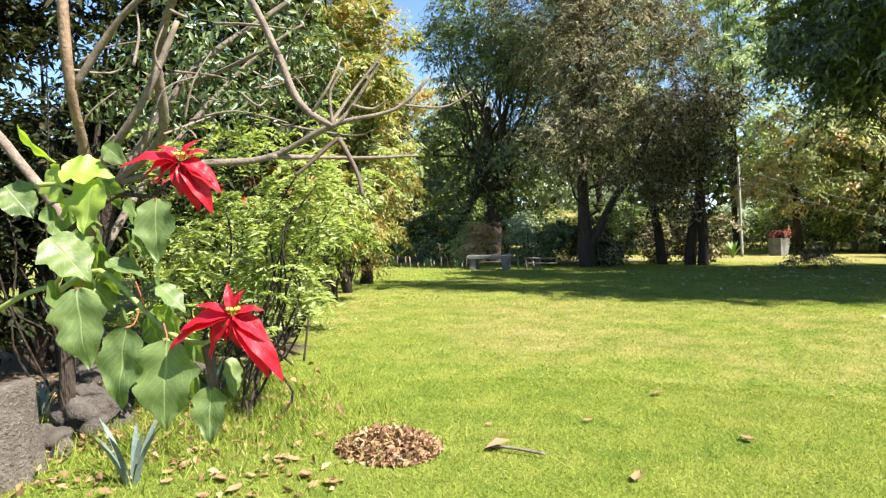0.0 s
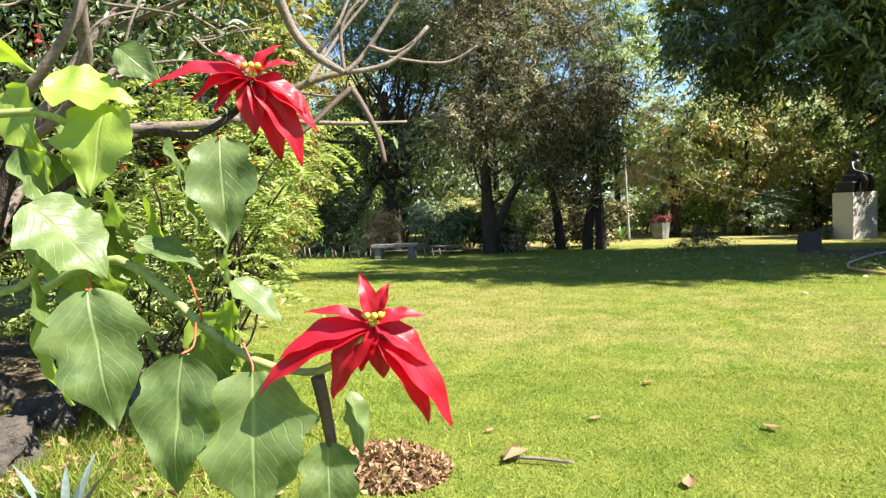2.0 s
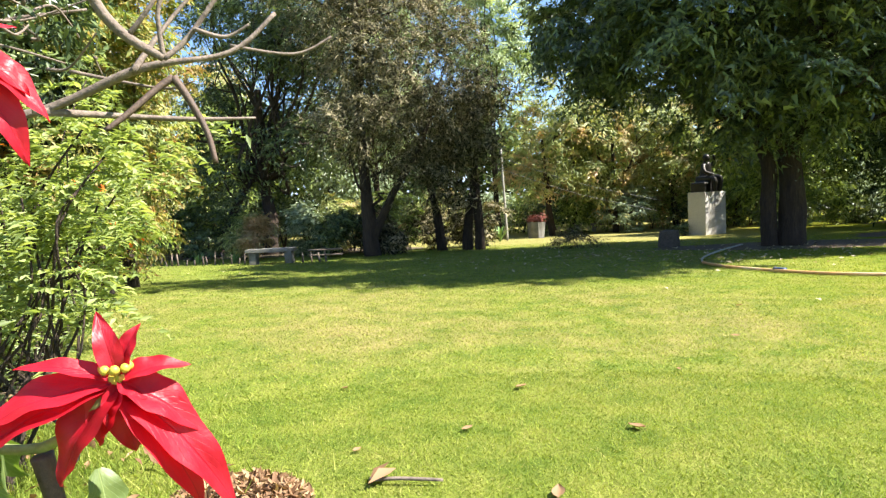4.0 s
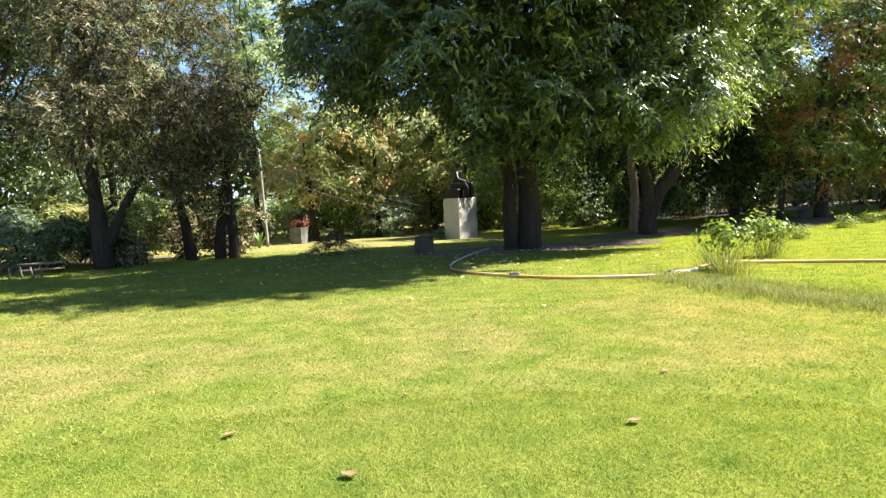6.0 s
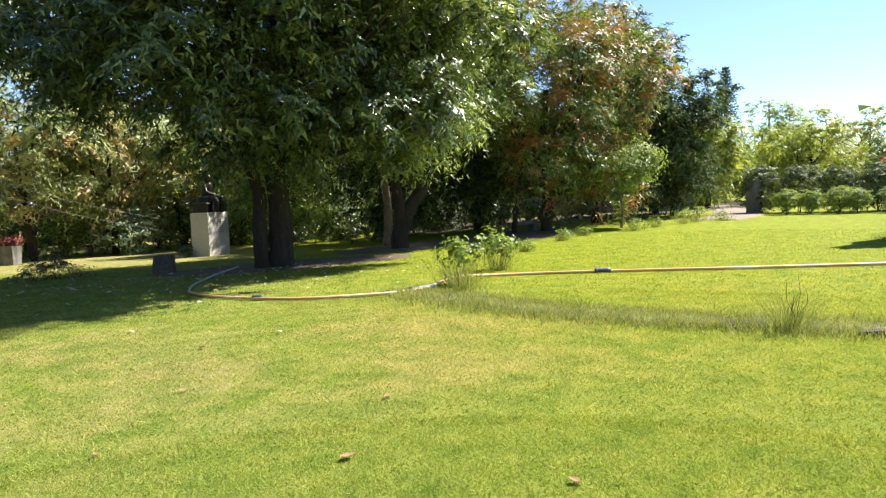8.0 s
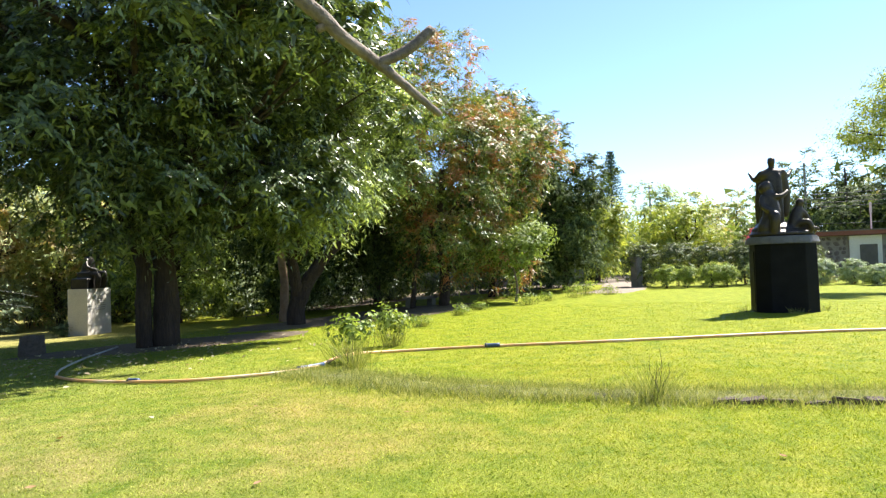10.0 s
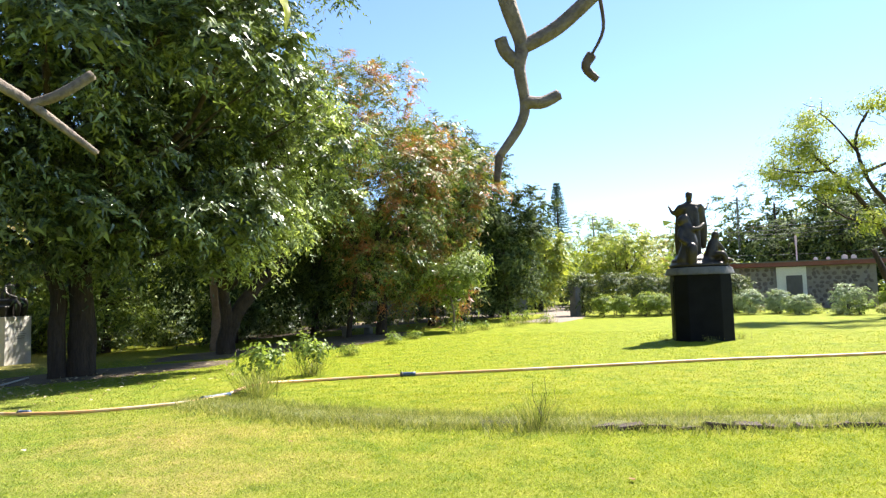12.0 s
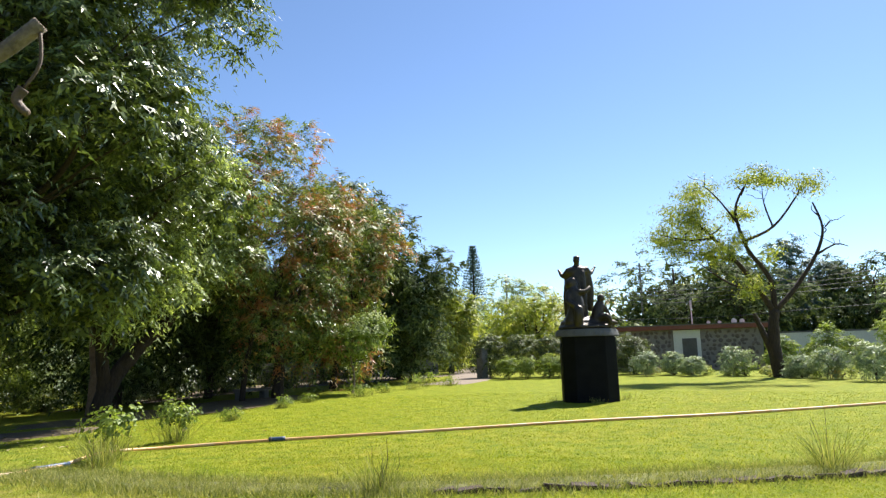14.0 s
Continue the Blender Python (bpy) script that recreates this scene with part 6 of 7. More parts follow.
def bare_frangipani():
    h = tagged(holder("frangipani", (-4.0, 1.6, 0)), "gnarled frangipani with bare grey forked branches and pods", "tree")
    o = Vector((-4.0, 1.6, 0))

    def limb(points, r0, r1, mat=M_BARK_PALE):
        line = [Vector(p) - o for p in points]
        for q in line[1:-1]:
            q += Vector(rng.normal(0, 0.03, 3))
        bar("limb", line, r0 * 0.75, r1 * 0.75, mat, h, 8, 0.4, 6)
    limb([(-4.0, 1.6, -0.05), (-3.95, 1.6, 0.7), (-3.85, 1.75, 1.3), (-3.6, 1.85, 1.75)], 0.075, 0.055, M_BARK)
    limb([(-3.6, 1.85, 1.75), (-3.1, 1.9, 2.05), (-2.75, 1.72, 2.45), (-2.3, 1.66, 2.75), (-1.9, 1.70, 2.62), (-1.73, 1.76, 2.25)], 0.04, 0.022)
    limb([(-1.73, 1.76, 2.25), (-1.69, 1.8, 2.08), (-1.62, 1.86, 1.97), (-1.54, 1.92, 1.9)], 0.026, 0.018)
    limb([(-1.54, 1.92, 1.9), (-1.46, 1.98, 2.0), (-1.40, 2.02, 2.09), (-1.35, 2.05, 2.2)], 0.014, 0.008)
    limb([(-1.54, 1.92, 1.9), (-1.49, 1.95, 2.05), (-1.47, 1.96, 2.18)], 0.012, 0.007)
    limb([(-1.62, 1.86, 1.97), (-1.58, 1.93, 2.1), (-1.52, 1.98, 2.24)], 0.012, 0.006)
    limb([(-1.46, 1.98, 2.0), (-1.38, 2.03, 1.98), (-1.31, 2.08, 2.02)], 0.010, 0.006)
    limb([(-3.6, 1.85, 1.75), (-3.0, 2.0, 1.8), (-2.5, 2.25, 1.85), (-2.1, 2.4, 2.0), (-1.82, 2.71, 2.14), (-1.66, 2.85, 2.3)], 0.036, 0.012)
    limb([(-2.5, 2.25, 1.85), (-2.2, 2.7, 1.8), (-1.9, 3.0, 1.85)], 0.024, 0.010)
    limb([(-2.1, 2.4, 2.0), (-2.05, 2.6, 2.3), (-1.9, 2.75, 2.5)], 0.018, 0.009)
    limb([(-1.82, 2.71, 2.14), (-1.6, 2.9, 2.1), (-1.45, 3.0, 2.2)], 0.013, 0.007)
    limb([(-3.85, 1.75, 1.3), (-3.3, 1.5, 1.7), (-2.9, 1.3, 2.2), (-2.85, 1.25, 2.8)], 0.055, 0.03, M_BARK_RED)
    limb([(-3.3, 1.5, 1.7), (-2.8, 1.6, 2.1), (-2.6, 1.75, 2.6)], 0.04, 0.02)
    limb([(-3.6, 1.85, 1.75), (-3.2, 2.2, 2.4), (-2.9, 2.5, 2.9), (-2.5, 2.8, 3.1)], 0.045, 0.018)
    limb([(-3.2, 2.2, 2.4), (-2.7, 2.3, 2.5), (-2.4, 2.5, 2.7)], 0.025, 0.010)
    limb([(-2.9, 1.3, 2.2), (-2.5, 1.5, 2.55), (-2.0, 1.7, 2.75)], 0.03, 0.012)
    limb([(-3.85, 1.75, 1.3), (-4.3, 1.4, 2.0), (-4.6, 1.0, 2.8)], 0.06, 0.03)
    limb([(-3.95, 1.6, 0.7), (-4.2, 2.2, 1.5), (-4.1, 2.8, 2.3), (-3.8, 3.2, 2.9)], 0.05, 0.02)
    limb([(-4.1, 2.8, 2.3), (-3.6, 2.9, 2.5), (-3.1, 3.2, 2.6)], 0.028, 0.010)
    pts = np.concatenate([crown_points([(0.9, 0.9, 2.6, 1.0, 0.8, 0.5)], 55, 16, 0.13, 0.2), crown_points([(0.1, 0.9, 2.5, 0.9, 0.9, 0.7)], 60, 16, 0.15, 0.2)])
    part("foliage", leaf_mesh("foliage", pts, 0.075, 0.4, 0.34), M_DARKLEAF, h, "sparse yellow-green leaves")
    bar("pod", [Vector(p) - o for p in ((-1.525, 1.94, 1.84), (-1.49, 1.955, 1.78), (-1.44, 1.98, 1.66), (-1.416, 1.985, 1.55))], 0.014, 0.009, M_POD, h, 8, 0.1)
    bar("pod", [Vector(p) - o for p in ((-1.525, 1.94, 1.84), (-1.56, 1.90, 1.80), (-1.62, 1.82, 1.71), (-1.66, 1.77, 1.66))], 0.013, 0.008, M_POD, h, 8, 0.1)
    for k in range(30):
        a = Vector((rng.uniform(-3.6, -2.2), rng.uniform(1.4, 2.9), rng.uniform(1.9, 2.6)))
        b = a + Vector((rng.uniform(-0.2, 0.5), rng.uniform(-0.1, 0.5), rng.uniform(-0.1, 0.5)))
        limb([a, a.lerp(b, 0.5) + Vector(rng.normal(0, 0.04, 3)), b], 0.012, 0.005)


def stones_and_log():
    for x, y, s, sx, label in ((-4.0, 1.75, 0.24, 1.3, "rough dark boulder edging the flower bed"), (-4.3, 2.25, 0.20, 1.1, "rough dark boulder edging the flower bed"), (-4.7, 2.75, 0.20, 1.3, "grey stone edging the flower bed"), (-5.0, 3.1, 0.16, 1.2, "grey stone edging the flower bed"), (-3.7, 1.35, 0.14, 1.2, "small grey stone beside the log"), (-5.3, 2.4, 0.22, 1.2, "dark stone in the flower bed")):
        bm = bmesh.new()
        bmesh.ops.create_icosphere(bm, subdivisions=4, radius=s)
        for v in bm.verts:
            q = v.co.normalized()
            v.co *= 1 + 0.35 * noise.noise(q * 1.8 + Vector((x, y, 0))) + 0.17 * noise.noise(q * 5 + Vector((y, x, 0))) + 0.06 * noise.noise(q * 14 + Vector((y, x, 0)))
            v.co.x *= sx
            v.co.z *= 0.85
        bmesh.ops.translate(bm, vec=(0, 0, s * 0.45), verts=bm.verts)
        ob = part("boulder", bm, M_ROCK, smooth=True)
        ob.matrix_world = pose(x, y, gz(x, y), 0, 0, x * 90)
        tagged(ob, label, "stone", "bed stones")
    h = tagged(holder("cut_stump", (-3.55, 0.95, 0), 28), "thick weathered sawn stump beside the bed", "stump")
    bm = bmesh.new()
    rings = []
    for z, q in ((-0.06, 1.16), (0.06, 1.06), (0.16, 1.0), (0.28, 0.97), (0.40, 0.96), (0.49, 0.97), (0.515, 0.93), (0.52, 0.5)):
        ring = []
        for k in range(40):
            w = 2 * math.pi * k / 40
            d = Vector((math.cos(w), math.sin(w), 0))
            r = 0.31 * q * (1 + 0.16 * noise.noise(d * 1.6) + 0.10 * noise.noise(d * 6 + Vector((0, 0, z * 0.8))))
            ring.append(bm.verts.new((d.x * r, d.y * r, z + (0.07 * d.x * r / 0.31 if z > 0.3 else 0))))
        rings.append(ring)
    for u, v in zip(rings, rings[1:]):
        for k in range(40):
            bm.faces.new((u[k], u[(k + 1) % 40], v[(k + 1) % 40], v[k]))
    bm.faces.new(rings[-1])
    part("trunk_piece", bm, M_LOG, h, smooth=True)
    spiky_plant("agave", "blue-grey agave with stiff narrow leaves", (-2.75, 1.42), 9, 0.42, M_AGAVE, 0.028, lean=0.6)
    spiky_plant("agave", "blue-grey agave beside the boulders", (-3.75, 2.55), 12, 0.5, M_AGAVE, 0.035)
    spiky_plant("agave", "small grey agave among the stones", (-4.5, 1.6), 16, 0.35, M_AGAVE, 0.02)
    pts = np.column_stack([np.append(rng.normal(-4.3, 0.8, 1300), rng.normal(-2.3, 0.5, 70)), np.append(rng.normal(2.0, 0.7, 1300), rng.normal(1.75, 0.4, 70)), np.append(rng.uniform(0.02, 0.08, 1300), rng.uniform(0.01, 0.03, 70))])
    tagged(part("leaf_litter", leaf_mesh("leaf_litter", pts, 0.075, 0.6, 0.45), M_DRY), "brown fallen leaves lying over the flower bed", "leaf litter", kind="stuff")
    blades("bed_grass", np.column_stack([rng.normal(-3.7, 0.7, 9000), rng.normal(2.3, 0.6, 9000)]), 0.13, 0.004, M_BLADE, "longer grass along the flower bed", 0.6)


thicket_shrubs()
feather_shrubs()
fronds("feather_shrub", "drooping feathery branch tips over the lawn edge", (-3.25, 2.5), fronds_near, 7, 0.36, M_FEATHER)
bare_frangipani()
stones_and_log()


# ---- red poinsettia ----
def waxy(name, dark, light, vein, through, glow, backlit=None):
    m, nt, b, out = nodes_of(name)
    uv = nt.nodes.new("ShaderNodeUVMap")
    sep = nt.nodes.new("ShaderNodeSeparateXYZ")
    nt.links.new(uv.outputs[0], sep.inputs[0])
    p = place_of(nt)
    info = nt.nodes.new("ShaderNodeObjectInfo")
    c = ramp(nt, noise_of(nt, 18, 4, 0.6, p), ((0.3, dark), (0.7, light)))
    # Objects left dark at random stand in for leaves in shade.
    c = mixed(nt, ramp(nt, info.outputs["Random"], ((0.3, (0, 0, 0)), (1, (0.85, 0.85, 0.85)))), c, light)

    # Some objects take a lime colour, painted as if lit from behind.
    if backlit:
        c = mixed(nt, ramp(nt, info.outputs["Random"], ((0.70, (0, 0, 0)), (0.80, (0.9, 0.9, 0.9)))), c, backlit)

    def math_node(op, a, b=None):
        n = nt.nodes.new("ShaderNodeMath")
        n.operation = op
        for s, v in zip(n.inputs, (a, b)):
            if v is None:
                continue
            if isinstance(v, (int, float)):
                s.default_value = v
            else:
                nt.links.new(v, s)
        return n.outputs[0]
    across = math_node("ABSOLUTE", math_node("SUBTRACT", sep.outputs[0], 0.5))
    rib = math_node("SUBTRACT", 1.0, math_node("MULTIPLY", across, 34.0))
    slant = math_node("SUBTRACT", math_node("MULTIPLY", sep.outputs[1], 9.0), math_node("MULTIPLY", across, 7.0))
    wave = math_node("ABSOLUTE", math_node("SUBTRACT", math_node("FRACT", slant), 0.5))
    side = math_node("SUBTRACT", 1.0, math_node("MULTIPLY", wave, 17.0))
    both = math_node("MAXIMUM", rib, math_node("MULTIPLY", math_node("MAXIMUM", side, 0.0), 0.6))
    both = math_node("MINIMUM", math_node("MAXIMUM", both, 0.0), 1.0)
    c = mixed(nt, math_node("MULTIPLY", both, 0.6), c, vein)
    nt.links.new(c, b.inputs["Base Color"])
    b.inputs["Roughness"].default_value = 0.45
    bumped(nt, b, math_node("ADD", math_node("MULTIPLY", both, -1.0), noise_of(nt, 60, 3, 0.6, p)), 0.35, 0.004)
    tr = nt.nodes.new("ShaderNodeBsdfTranslucent")
    nt.links.new(mixed(nt, 1.0, c, glow, "MULTIPLY"), tr.inputs[0])
    mx = nt.nodes.new("ShaderNodeMixShader")
    mx.inputs[0].default_value = through
    nt.links.new(b.outputs[0], mx.inputs[1])
    nt.links.new(tr.outputs[0], mx.inputs[2])
    nt.links.new(mx.outputs[0], out.inputs[0])
    return m


M_PLEAF = waxy("poinsettia_leaf", (0.05, 0.09, 0.024), (0.18, 0.235, 0.08), (0.36, 0.42, 0.18), 0.38, (1.7, 1.9, 0.5), (0.26, 0.34, 0.05))
M_YLEAF = waxy("frangipani_leaf", (0.24, 0.26, 0.03), (0.42, 0.42, 0.05), (0.6, 0.6, 0.2), 0.5, (1.6, 1.6, 0.5))
M_BRACT = waxy("poinsettia_bract", (0.36, 0.005, 0.016), (0.58, 0.016, 0.035), (0.30, 0.0, 0.02), 0.35, (1.4, 0.9, 0.9))
M_BUD = surface("bud_yellow", (0.35, 0.35, 0.04), (0.65, 0.5, 0.06), 60, 200, 0.5, bump=0.1, depth=0.002)


def leaf_blade(name, base, tip, width, material, parent, lobed=True, face=None, cup=0.15, bend=0.12, label=""):
    """One leaf from stalk to tip, with a shaped outline, a folded midrib and a wavy edge."""
    base, tip = Vector(base), Vector(tip)
    ax = tip - base
    ln = ax.length
    ax.normalize()
    face = Vector(face if face else (0.35, -0.55, 0.75)).normalized()
    side = ax.cross(face).normalized()
    nor = side.cross(ax).normalized()
    rows, cols = 22, 9
    seed = rng.uniform(0, 50)
    bm = bmesh.new()
    uvl = bm.loops.layers.uv.new("UVMap")
    grid, uvs = [], {}
    for i in range(rows):
        t = i / (rows - 1)
        w = math.sin(math.pi * min(1.0, 0.05 + 0.95 * t ** 0.72)) ** 0.8
        if lobed:
            saw = (t * 2.6 + seed) % 1.0
            w *= 1 + (0.42 * (saw if saw < 0.7 else (1 - saw) * 2.33) - 0.16 + 0.05 * math.sin(t * 29 + seed)) * min(1.0, t * (1 - t) * 5)
            w *= 1 - 0.35 * max(0, t - 0.6) / 0.4
        w *= width / 2
        row = []
        for k in range(cols):
            s = (k / (cols - 1) - 0.5) * 2
            c = base + ax * ln * t + side * s * w
            c += nor * (-bend * ln * (t - 0.3) ** 2 * 2 + cup * w * (abs(s) - 0.35) + 0.06 * width * noise.noise(Vector((t * 4 + seed, s * 2.2, seed))) + 0.05 * width * abs(s) * math.sin(t * 16 + seed))
            v = bm.verts.new(c)
            uvs[v] = ((s + 1) / 2, t)
            row.append(v)
        grid.append(row)
    for i in range(rows - 1):
        for k in range(cols - 1):
            f = bm.faces.new((grid[i][k], grid[i][k + 1], grid[i + 1][k + 1], grid[i + 1][k]))
            for loop in f.loops:
                loop[uvl].uv = uvs[loop.vert]
    return part(name, bm, material, parent, label, smooth=True)


def poinsettia():
    h = tagged(holder("poinsettia", (0, 0, 0)), "tall poinsettia with broad green leaves and red flower heads", "plant")

    def leaf(base, tip, px, face=None, bend=0.12):
        leaf_blade("leaf", base, tip, px, M_PLEAF, h, True, face, 0.18, bend)
    leaf((-1.13, 0.50, 1.60), (-1.03, 0.60, 1.59), 0.13)
    leaf((-1.06, 0.56, 1.57), (-1.06, 0.51, 1.42), 0.13)
    leaf((-0.90, 0.65, 1.51), (-0.87, 0.62, 1.33), 0.115)
    leaf((-0.99, 0.62, 1.51), (-0.94, 0.63, 1.39), 0.095, (-0.6, -0.4, 0.4))
    leaf((-1.11, 0.45, 1.41), (-1.02, 0.52, 1.29), 0.135, (0.2, -0.5, 0.9))
    leaf((-1.01, 0.56, 1.34), (-0.92, 0.62, 1.30), 0.08, (0.2, -0.3, 1))
    leaf((-1.03, 0.48, 1.27), (-0.98, 0.47, 1.05), 0.145)
    leaf((-1.13, 0.46, 1.29), (-1.08, 0.47, 1.13), 0.125, (-0.5, -0.5, 0.4))
    leaf((-0.91, 0.55, 1.16), (-0.91, 0.51, 0.94), 0.135)
    leaf((-0.83, 0.62, 1.12), (-0.81, 0.58, 0.88), 0.19)
    leaf((-0.74, 0.69, 0.99), (-0.72, 0.66, 0.84), 0.10)
    leaf((-0.73, 0.75, 1.06), (-0.70, 0.74, 0.95), 0.05, (0.9, -0.3, 0.2))
    leaf((-0.90, 0.65, 1.33), (-0.89, 0.63, 1.25), 0.07, (-0.5, -0.5, 0.4))
    leaf((-0.87, 0.63, 1.27), (-0.79, 0.66, 1.20), 0.065, (0.6, -0.2, 0.8))
    leaf((-1.18, 0.48, 1.50), (-1.14, 0.50, 1.38), 0.09, (-0.6, -0.4, 0.4))
    leaf((-1.06, 0.59, 1.67), (-1.00, 0.62, 1.61), 0.06, (-0.5, -0.4, 0.6))
    leaf((-1.20, 0.42, 1.72), (-1.12, 0.47, 1.61), 0.075, (-0.5, -0.4, 0.6))
    leaf((-0.97, 0.64, 1.17), (-0.91, 0.65, 1.08), 0.11, (-0.3, -0.6, 0.4))
    leaf((-0.84, 0.70, 1.09), (-0.80, 0.69, 0.90), 0.07, (-0.6, -0.6, 0.2))
    leaf((-1.09, 0.57, 1.43), (-1.05, 0.58, 1.33), 0.10, (-0.4, -0.6, 0.3))
    leaf((-1.22, 0.55, 1.38), (-1.16, 0.56, 1.24), 0.11)
    leaf((-0.95, 0.62, 1.43), (-0.93, 0.62, 1.33), 0.09, (-0.6, -0.5, 0.3))
    leaf((-1.20, 0.50, 1.22), (-1.15, 0.50, 1.06), 0.12, (-0.3, -0.7, 0.3))
    leaf((-0.98, 0.66, 1.10), (-0.97, 0.63, 0.93), 0.12, (-0.2, -0.7, 0.3))
    leaf((-1.25, 0.40, 1.56), (-1.18, 0.44, 1.47), 0.11)
    for k in range(22):
        t = rng.uniform(0, 1)
        b = Vector((-1.28, 0.50, 1.62)).lerp(Vector((-0.92, 0.66, 1.05)), t) + Vector((rng.normal(-0.05, 0.07), rng.normal(0.07, 0.04), rng.normal(0, 0.09)))
        leaf(b, b + Vector((rng.uniform(-0.03, 0.09), rng.uniform(-0.03, 0.05), -rng.uniform(0.08, 0.17))), rng.uniform(0.07, 0.12), (rng.uniform(-0.7, 0.5), -0.6, rng.uniform(0.2, 0.9)))
    bar("stem", [(-2.1, 0.15, -0.03), (-2.0, 0.2, 0.6), (-1.75, 0.3, 1.0), (-1.40, 0.45, 1.22), (-1.24, 0.52, 1.28), (-1.18, 0.50, 1.40)], 0.011, 0.006, M_STEM, h, 8, 0.1)
    bar("stem", [(-2.1, 0.12, 0.0), (-1.95, 0.15, 0.9), (-1.6, 0.3, 1.45), (-1.21, 0.47, 1.56), (-1.11, 0.55, 1.53)], 0.012, 0.006, M_STEM, h, 8, 0.1)
    bar("stem", [(-1.24, 0.52, 1.25), (-1.06, 0.56, 1.31), (-0.95, 0.63, 1.19), (-0.85, 0.65, 1.13), (-0.75, 0.69, 1.11), (-0.66, 0.70, 1.17)], 0.009, 0.006, M_STEM, h, 8, 0.1)
    bar("stem", [(-1.18, 0.50, 1.40), (-1.06, 0.61, 1.52), (-0.97, 0.67, 1.52), (-0.90, 0.71, 1.57), (-0.883, 0.717, 1.61)], 0.008, 0.005, M_BARK, h, 8, 0.1)
    bar("withered_stem", [(-0.755, 0.69, 1.10), (-0.748, 0.695, 1.05), (-0.74, 0.70, 0.98)], 0.013, 0.010, M_POD, h, 8, 0.3, 4, "dark withered stalk")
    for a, b in (((-0.95, 0.63, 1.19), (-0.94, 0.60, 1.28)), ((-0.91, 0.55, 1.16), (-0.93, 0.60, 1.20)), ((-0.83, 0.62, 1.12), (-0.86, 0.63, 1.17)), ((-0.90, 0.65, 1.51), (-0.96, 0.66, 1.50)), ((-1.03, 0.48, 1.27), (-1.10, 0.53, 1.29))):
        mid = Vector(a).lerp(Vector(b), 0.5) + Vector((0.01, 0, -0.012))
        bar("petiole", [a, mid, b], 0.002, 0.0018, M_REDSTEM, h, 6)

    def head(c, tips, widths, f):
        g = part("flower_head", box((0.016, 0.016, 0.014), 0.004, c), M_BUD, h, "red flower head with a yellow centre")
        for k, (t, w) in enumerate(zip(tips, widths)):
            leaf_blade("bract", Vector(c) + (Vector(t) - Vector(c)) * 0.06, t, w * 1.08, M_BRACT, g, False, f, 0.38, 0.26)
        for k in range(7):
            a = 2 * math.pi * k / 7
            bm = bmesh.new()
            bmesh.ops.create_icosphere(bm, subdivisions=2, radius=0.006, matrix=Matrix.Translation(Vector(c) + Vector((0.014 * math.cos(a), 0.014 * math.sin(a), 0.012))))
            part("bud", bm, M_BUD, g, smooth=True)
    up = (0.25, -0.45, 0.85)
    head((-0.883, 0.719, 1.622), ((-1.00, 0.60, 1.635), (-0.92, 0.68, 1.668), (-0.85, 0.745, 1.682), (-0.825, 0.765, 1.655), (-0.785, 0.79, 1.54), (-0.80, 0.77, 1.475), (-0.835, 0.74, 1.475), (-0.875, 0.70, 1.52), (-0.93, 0.66, 1.57), (-0.96, 0.64, 1.595), (-0.80, 0.77, 1.57)), (0.055, 0.03, 0.03, 0.032, 0.055, 0.055, 0.05, 0.05, 0.05, 0.045, 0.05), up)
    head((-0.647, 0.708, 1.195), ((-0.80, 0.58, 1.13), (-0.73, 0.65, 1.235), (-0.66, 0.70, 1.275), (-0.63, 0.72, 1.258), (-0.58, 0.75, 1.215), (-0.56, 0.76, 1.13), (-0.515, 0.775, 1.03), (-0.55, 0.75, 1.03), (-0.63, 0.71, 1.10), (-0.67, 0.68, 1.12), (-0.715, 0.65, 1.085), (-0.77, 0.61, 1.175), (-0.61, 0.73, 1.17)), (0.055, 0.025, 0.028, 0.028, 0.03, 0.05, 0.055, 0.05, 0.045, 0.045, 0.06, 0.05, 0.04), up)


poinsettia()


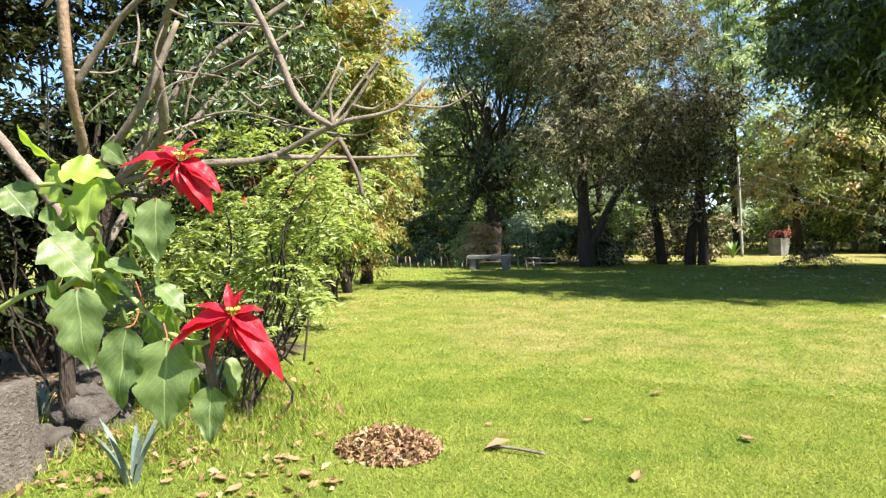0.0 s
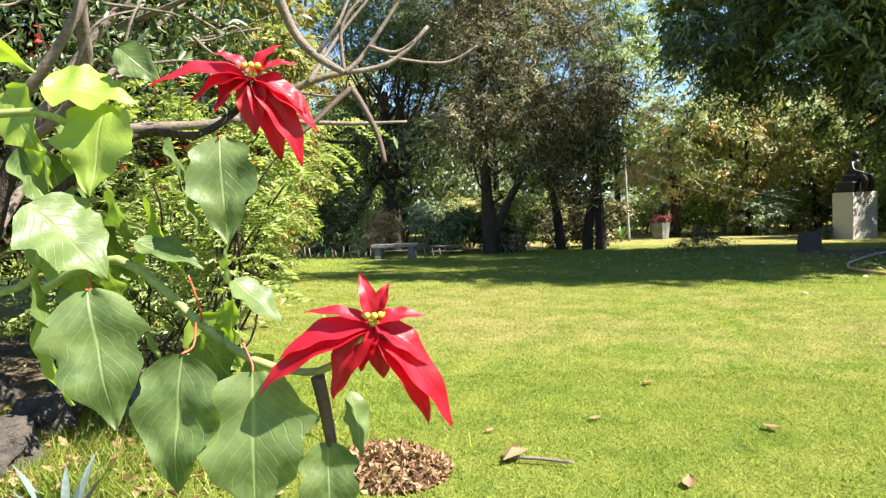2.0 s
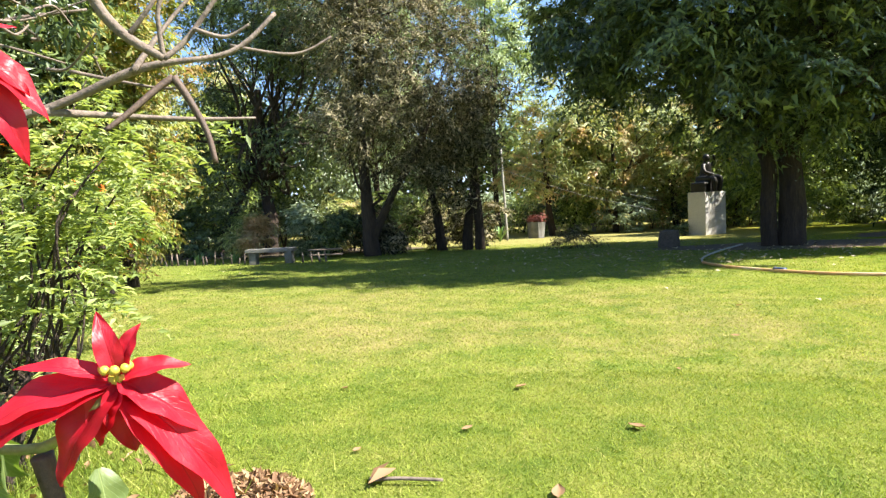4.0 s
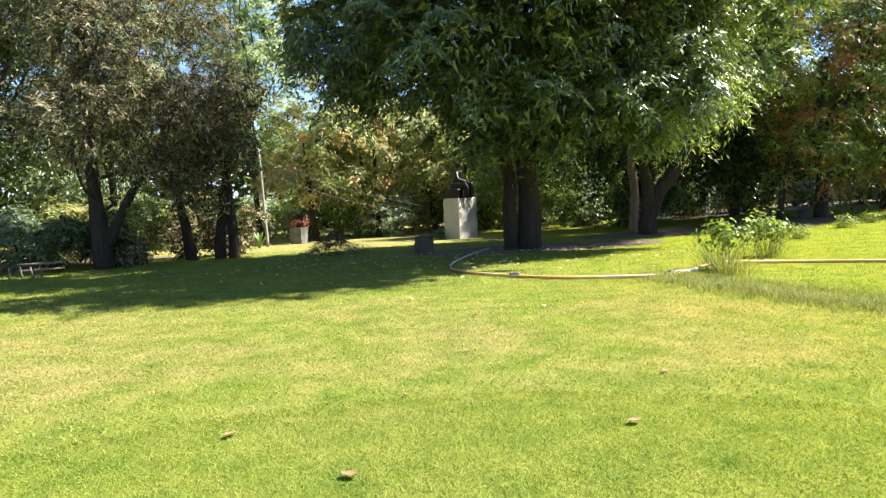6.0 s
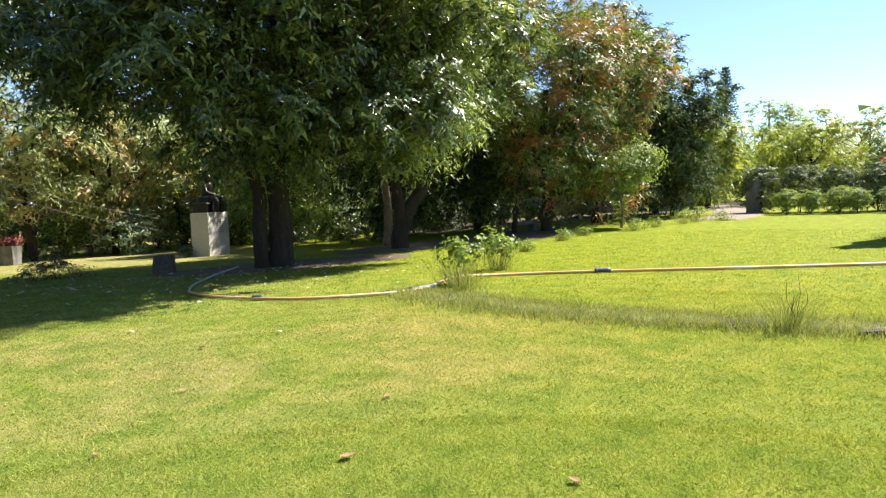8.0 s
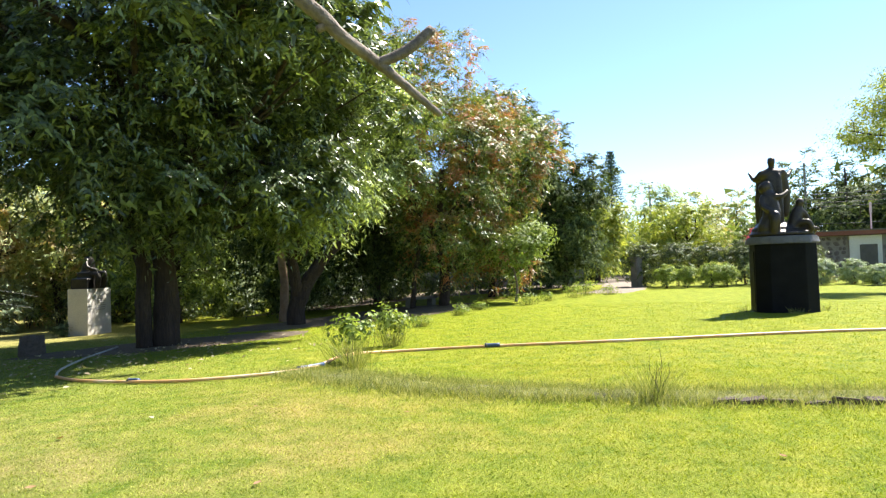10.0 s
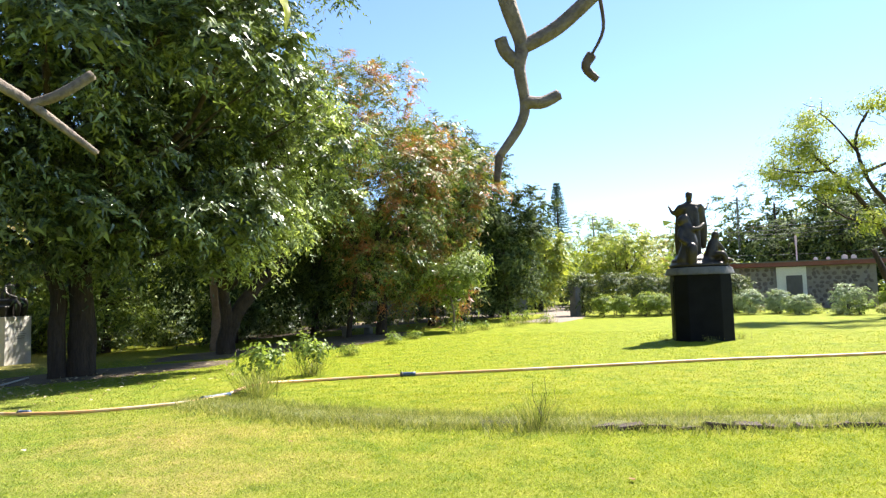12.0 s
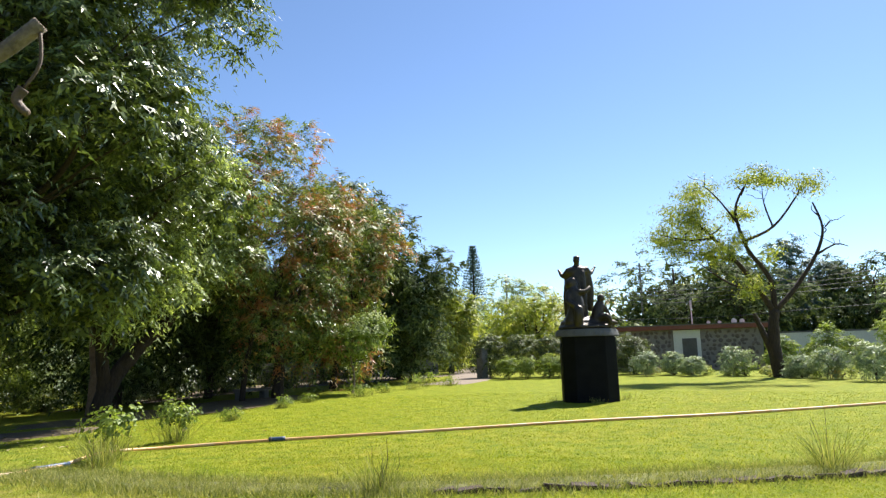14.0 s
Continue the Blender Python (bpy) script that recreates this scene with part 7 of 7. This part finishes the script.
# ---- overhanging frangipani branches ----
def overhead_frangipani():
    o = Vector((4.6, -2.6, 0))
    h = tagged(holder("frangipani", o), "overhanging frangipani with thick bare branches and dry pods", "tree")

    def limb(points, r0, r1):
        bar("limb", [Vector(p) - o for p in points], r0 * 0.9, r1 * 0.9, M_BARK_PALE, h, 12, 0.22, 6)
    bar("trunk", [(0, 0, -0.05), (0.05, 0.1, 0.9), (-0.1, 0.2, 1.9), (-0.5, 0.7, 2.9)], 0.13, 0.08, M_BARK_PALE, h, 12, 0.2)
    limb([(4.1, -1.9, 2.9), (3.4, -0.6, 3.3), (2.7, 0.7, 3.0), (2.263, 0.912, 2.496), (2.163, 0.839, 2.237)], 0.06, 0.023)
    limb([(2.163, 0.839, 2.237), (2.180, 0.822, 2.138), (2.200, 0.814, 2.073), (2.192, 0.814, 2.024), (2.200, 0.814, 1.934), (2.155, 0.839, 1.852)], 0.021, 0.009)
    limb([(2.200, 0.814, 2.064), (2.262, 0.774, 2.106), (2.327, 0.724, 2.179)], 0.015, 0.017)
    limb([(2.200, 0.814, 1.958), (2.225, 0.790, 1.954), (2.254, 0.774, 1.970)], 0.015, 0.012)
    limb([(2.192, 0.819, 2.032), (2.172, 0.831, 2.056), (2.163, 0.834, 2.081)], 0.014, 0.013)
    limb([(3.4, -0.6, 3.3), (2.4, 0.6, 3.1), (1.6, 1.6, 2.7), (1.30, 1.82, 2.31), (1.36, 1.81, 2.17), (1.47, 1.79, 2.09), (1.61, 1.75, 1.975)], 0.036, 0.008)
    limb([(1.47, 1.79, 2.09), (1.53, 1.77, 2.12), (1.60, 1.76, 2.18)], 0.013, 0.014)
    limb([(1.36, 1.81, 2.17), (1.335, 1.82, 2.155)], 0.013, 0.009)
    for pts, r in ((((2.327, 0.724, 2.163), (2.331, 0.722, 2.098), (2.311, 0.737, 2.048)), 0.004), (((2.311, 0.737, 2.048), (2.302, 0.745, 2.024), (2.319, 0.732, 1.999)), 0.011), (((2.155, 0.839, 1.852), (2.151, 0.839, 1.827), (2.147, 0.839, 1.803)), 0.009)):
        bar("pod", [Vector(p) - o for p in pts], r, r * 0.7, M_POD, h, 7, 0.2, 4, "dangling dry brown pod")
    leaf_blade("leaf", Vector((1.93, 1.41, 2.42)) - o, Vector((2.0, 1.40, 2.27)) - o, 0.075, M_YLEAF, h, False, (0.5, -0.6, 0.3), 0.2, 0.2, "single green leaf with a yellow edge")
    limb([(2.4, 0.6, 3.1), (2.1, 1.1, 2.8), (1.93, 1.41, 2.42)], 0.02, 0.006)


overhead_frangipani()
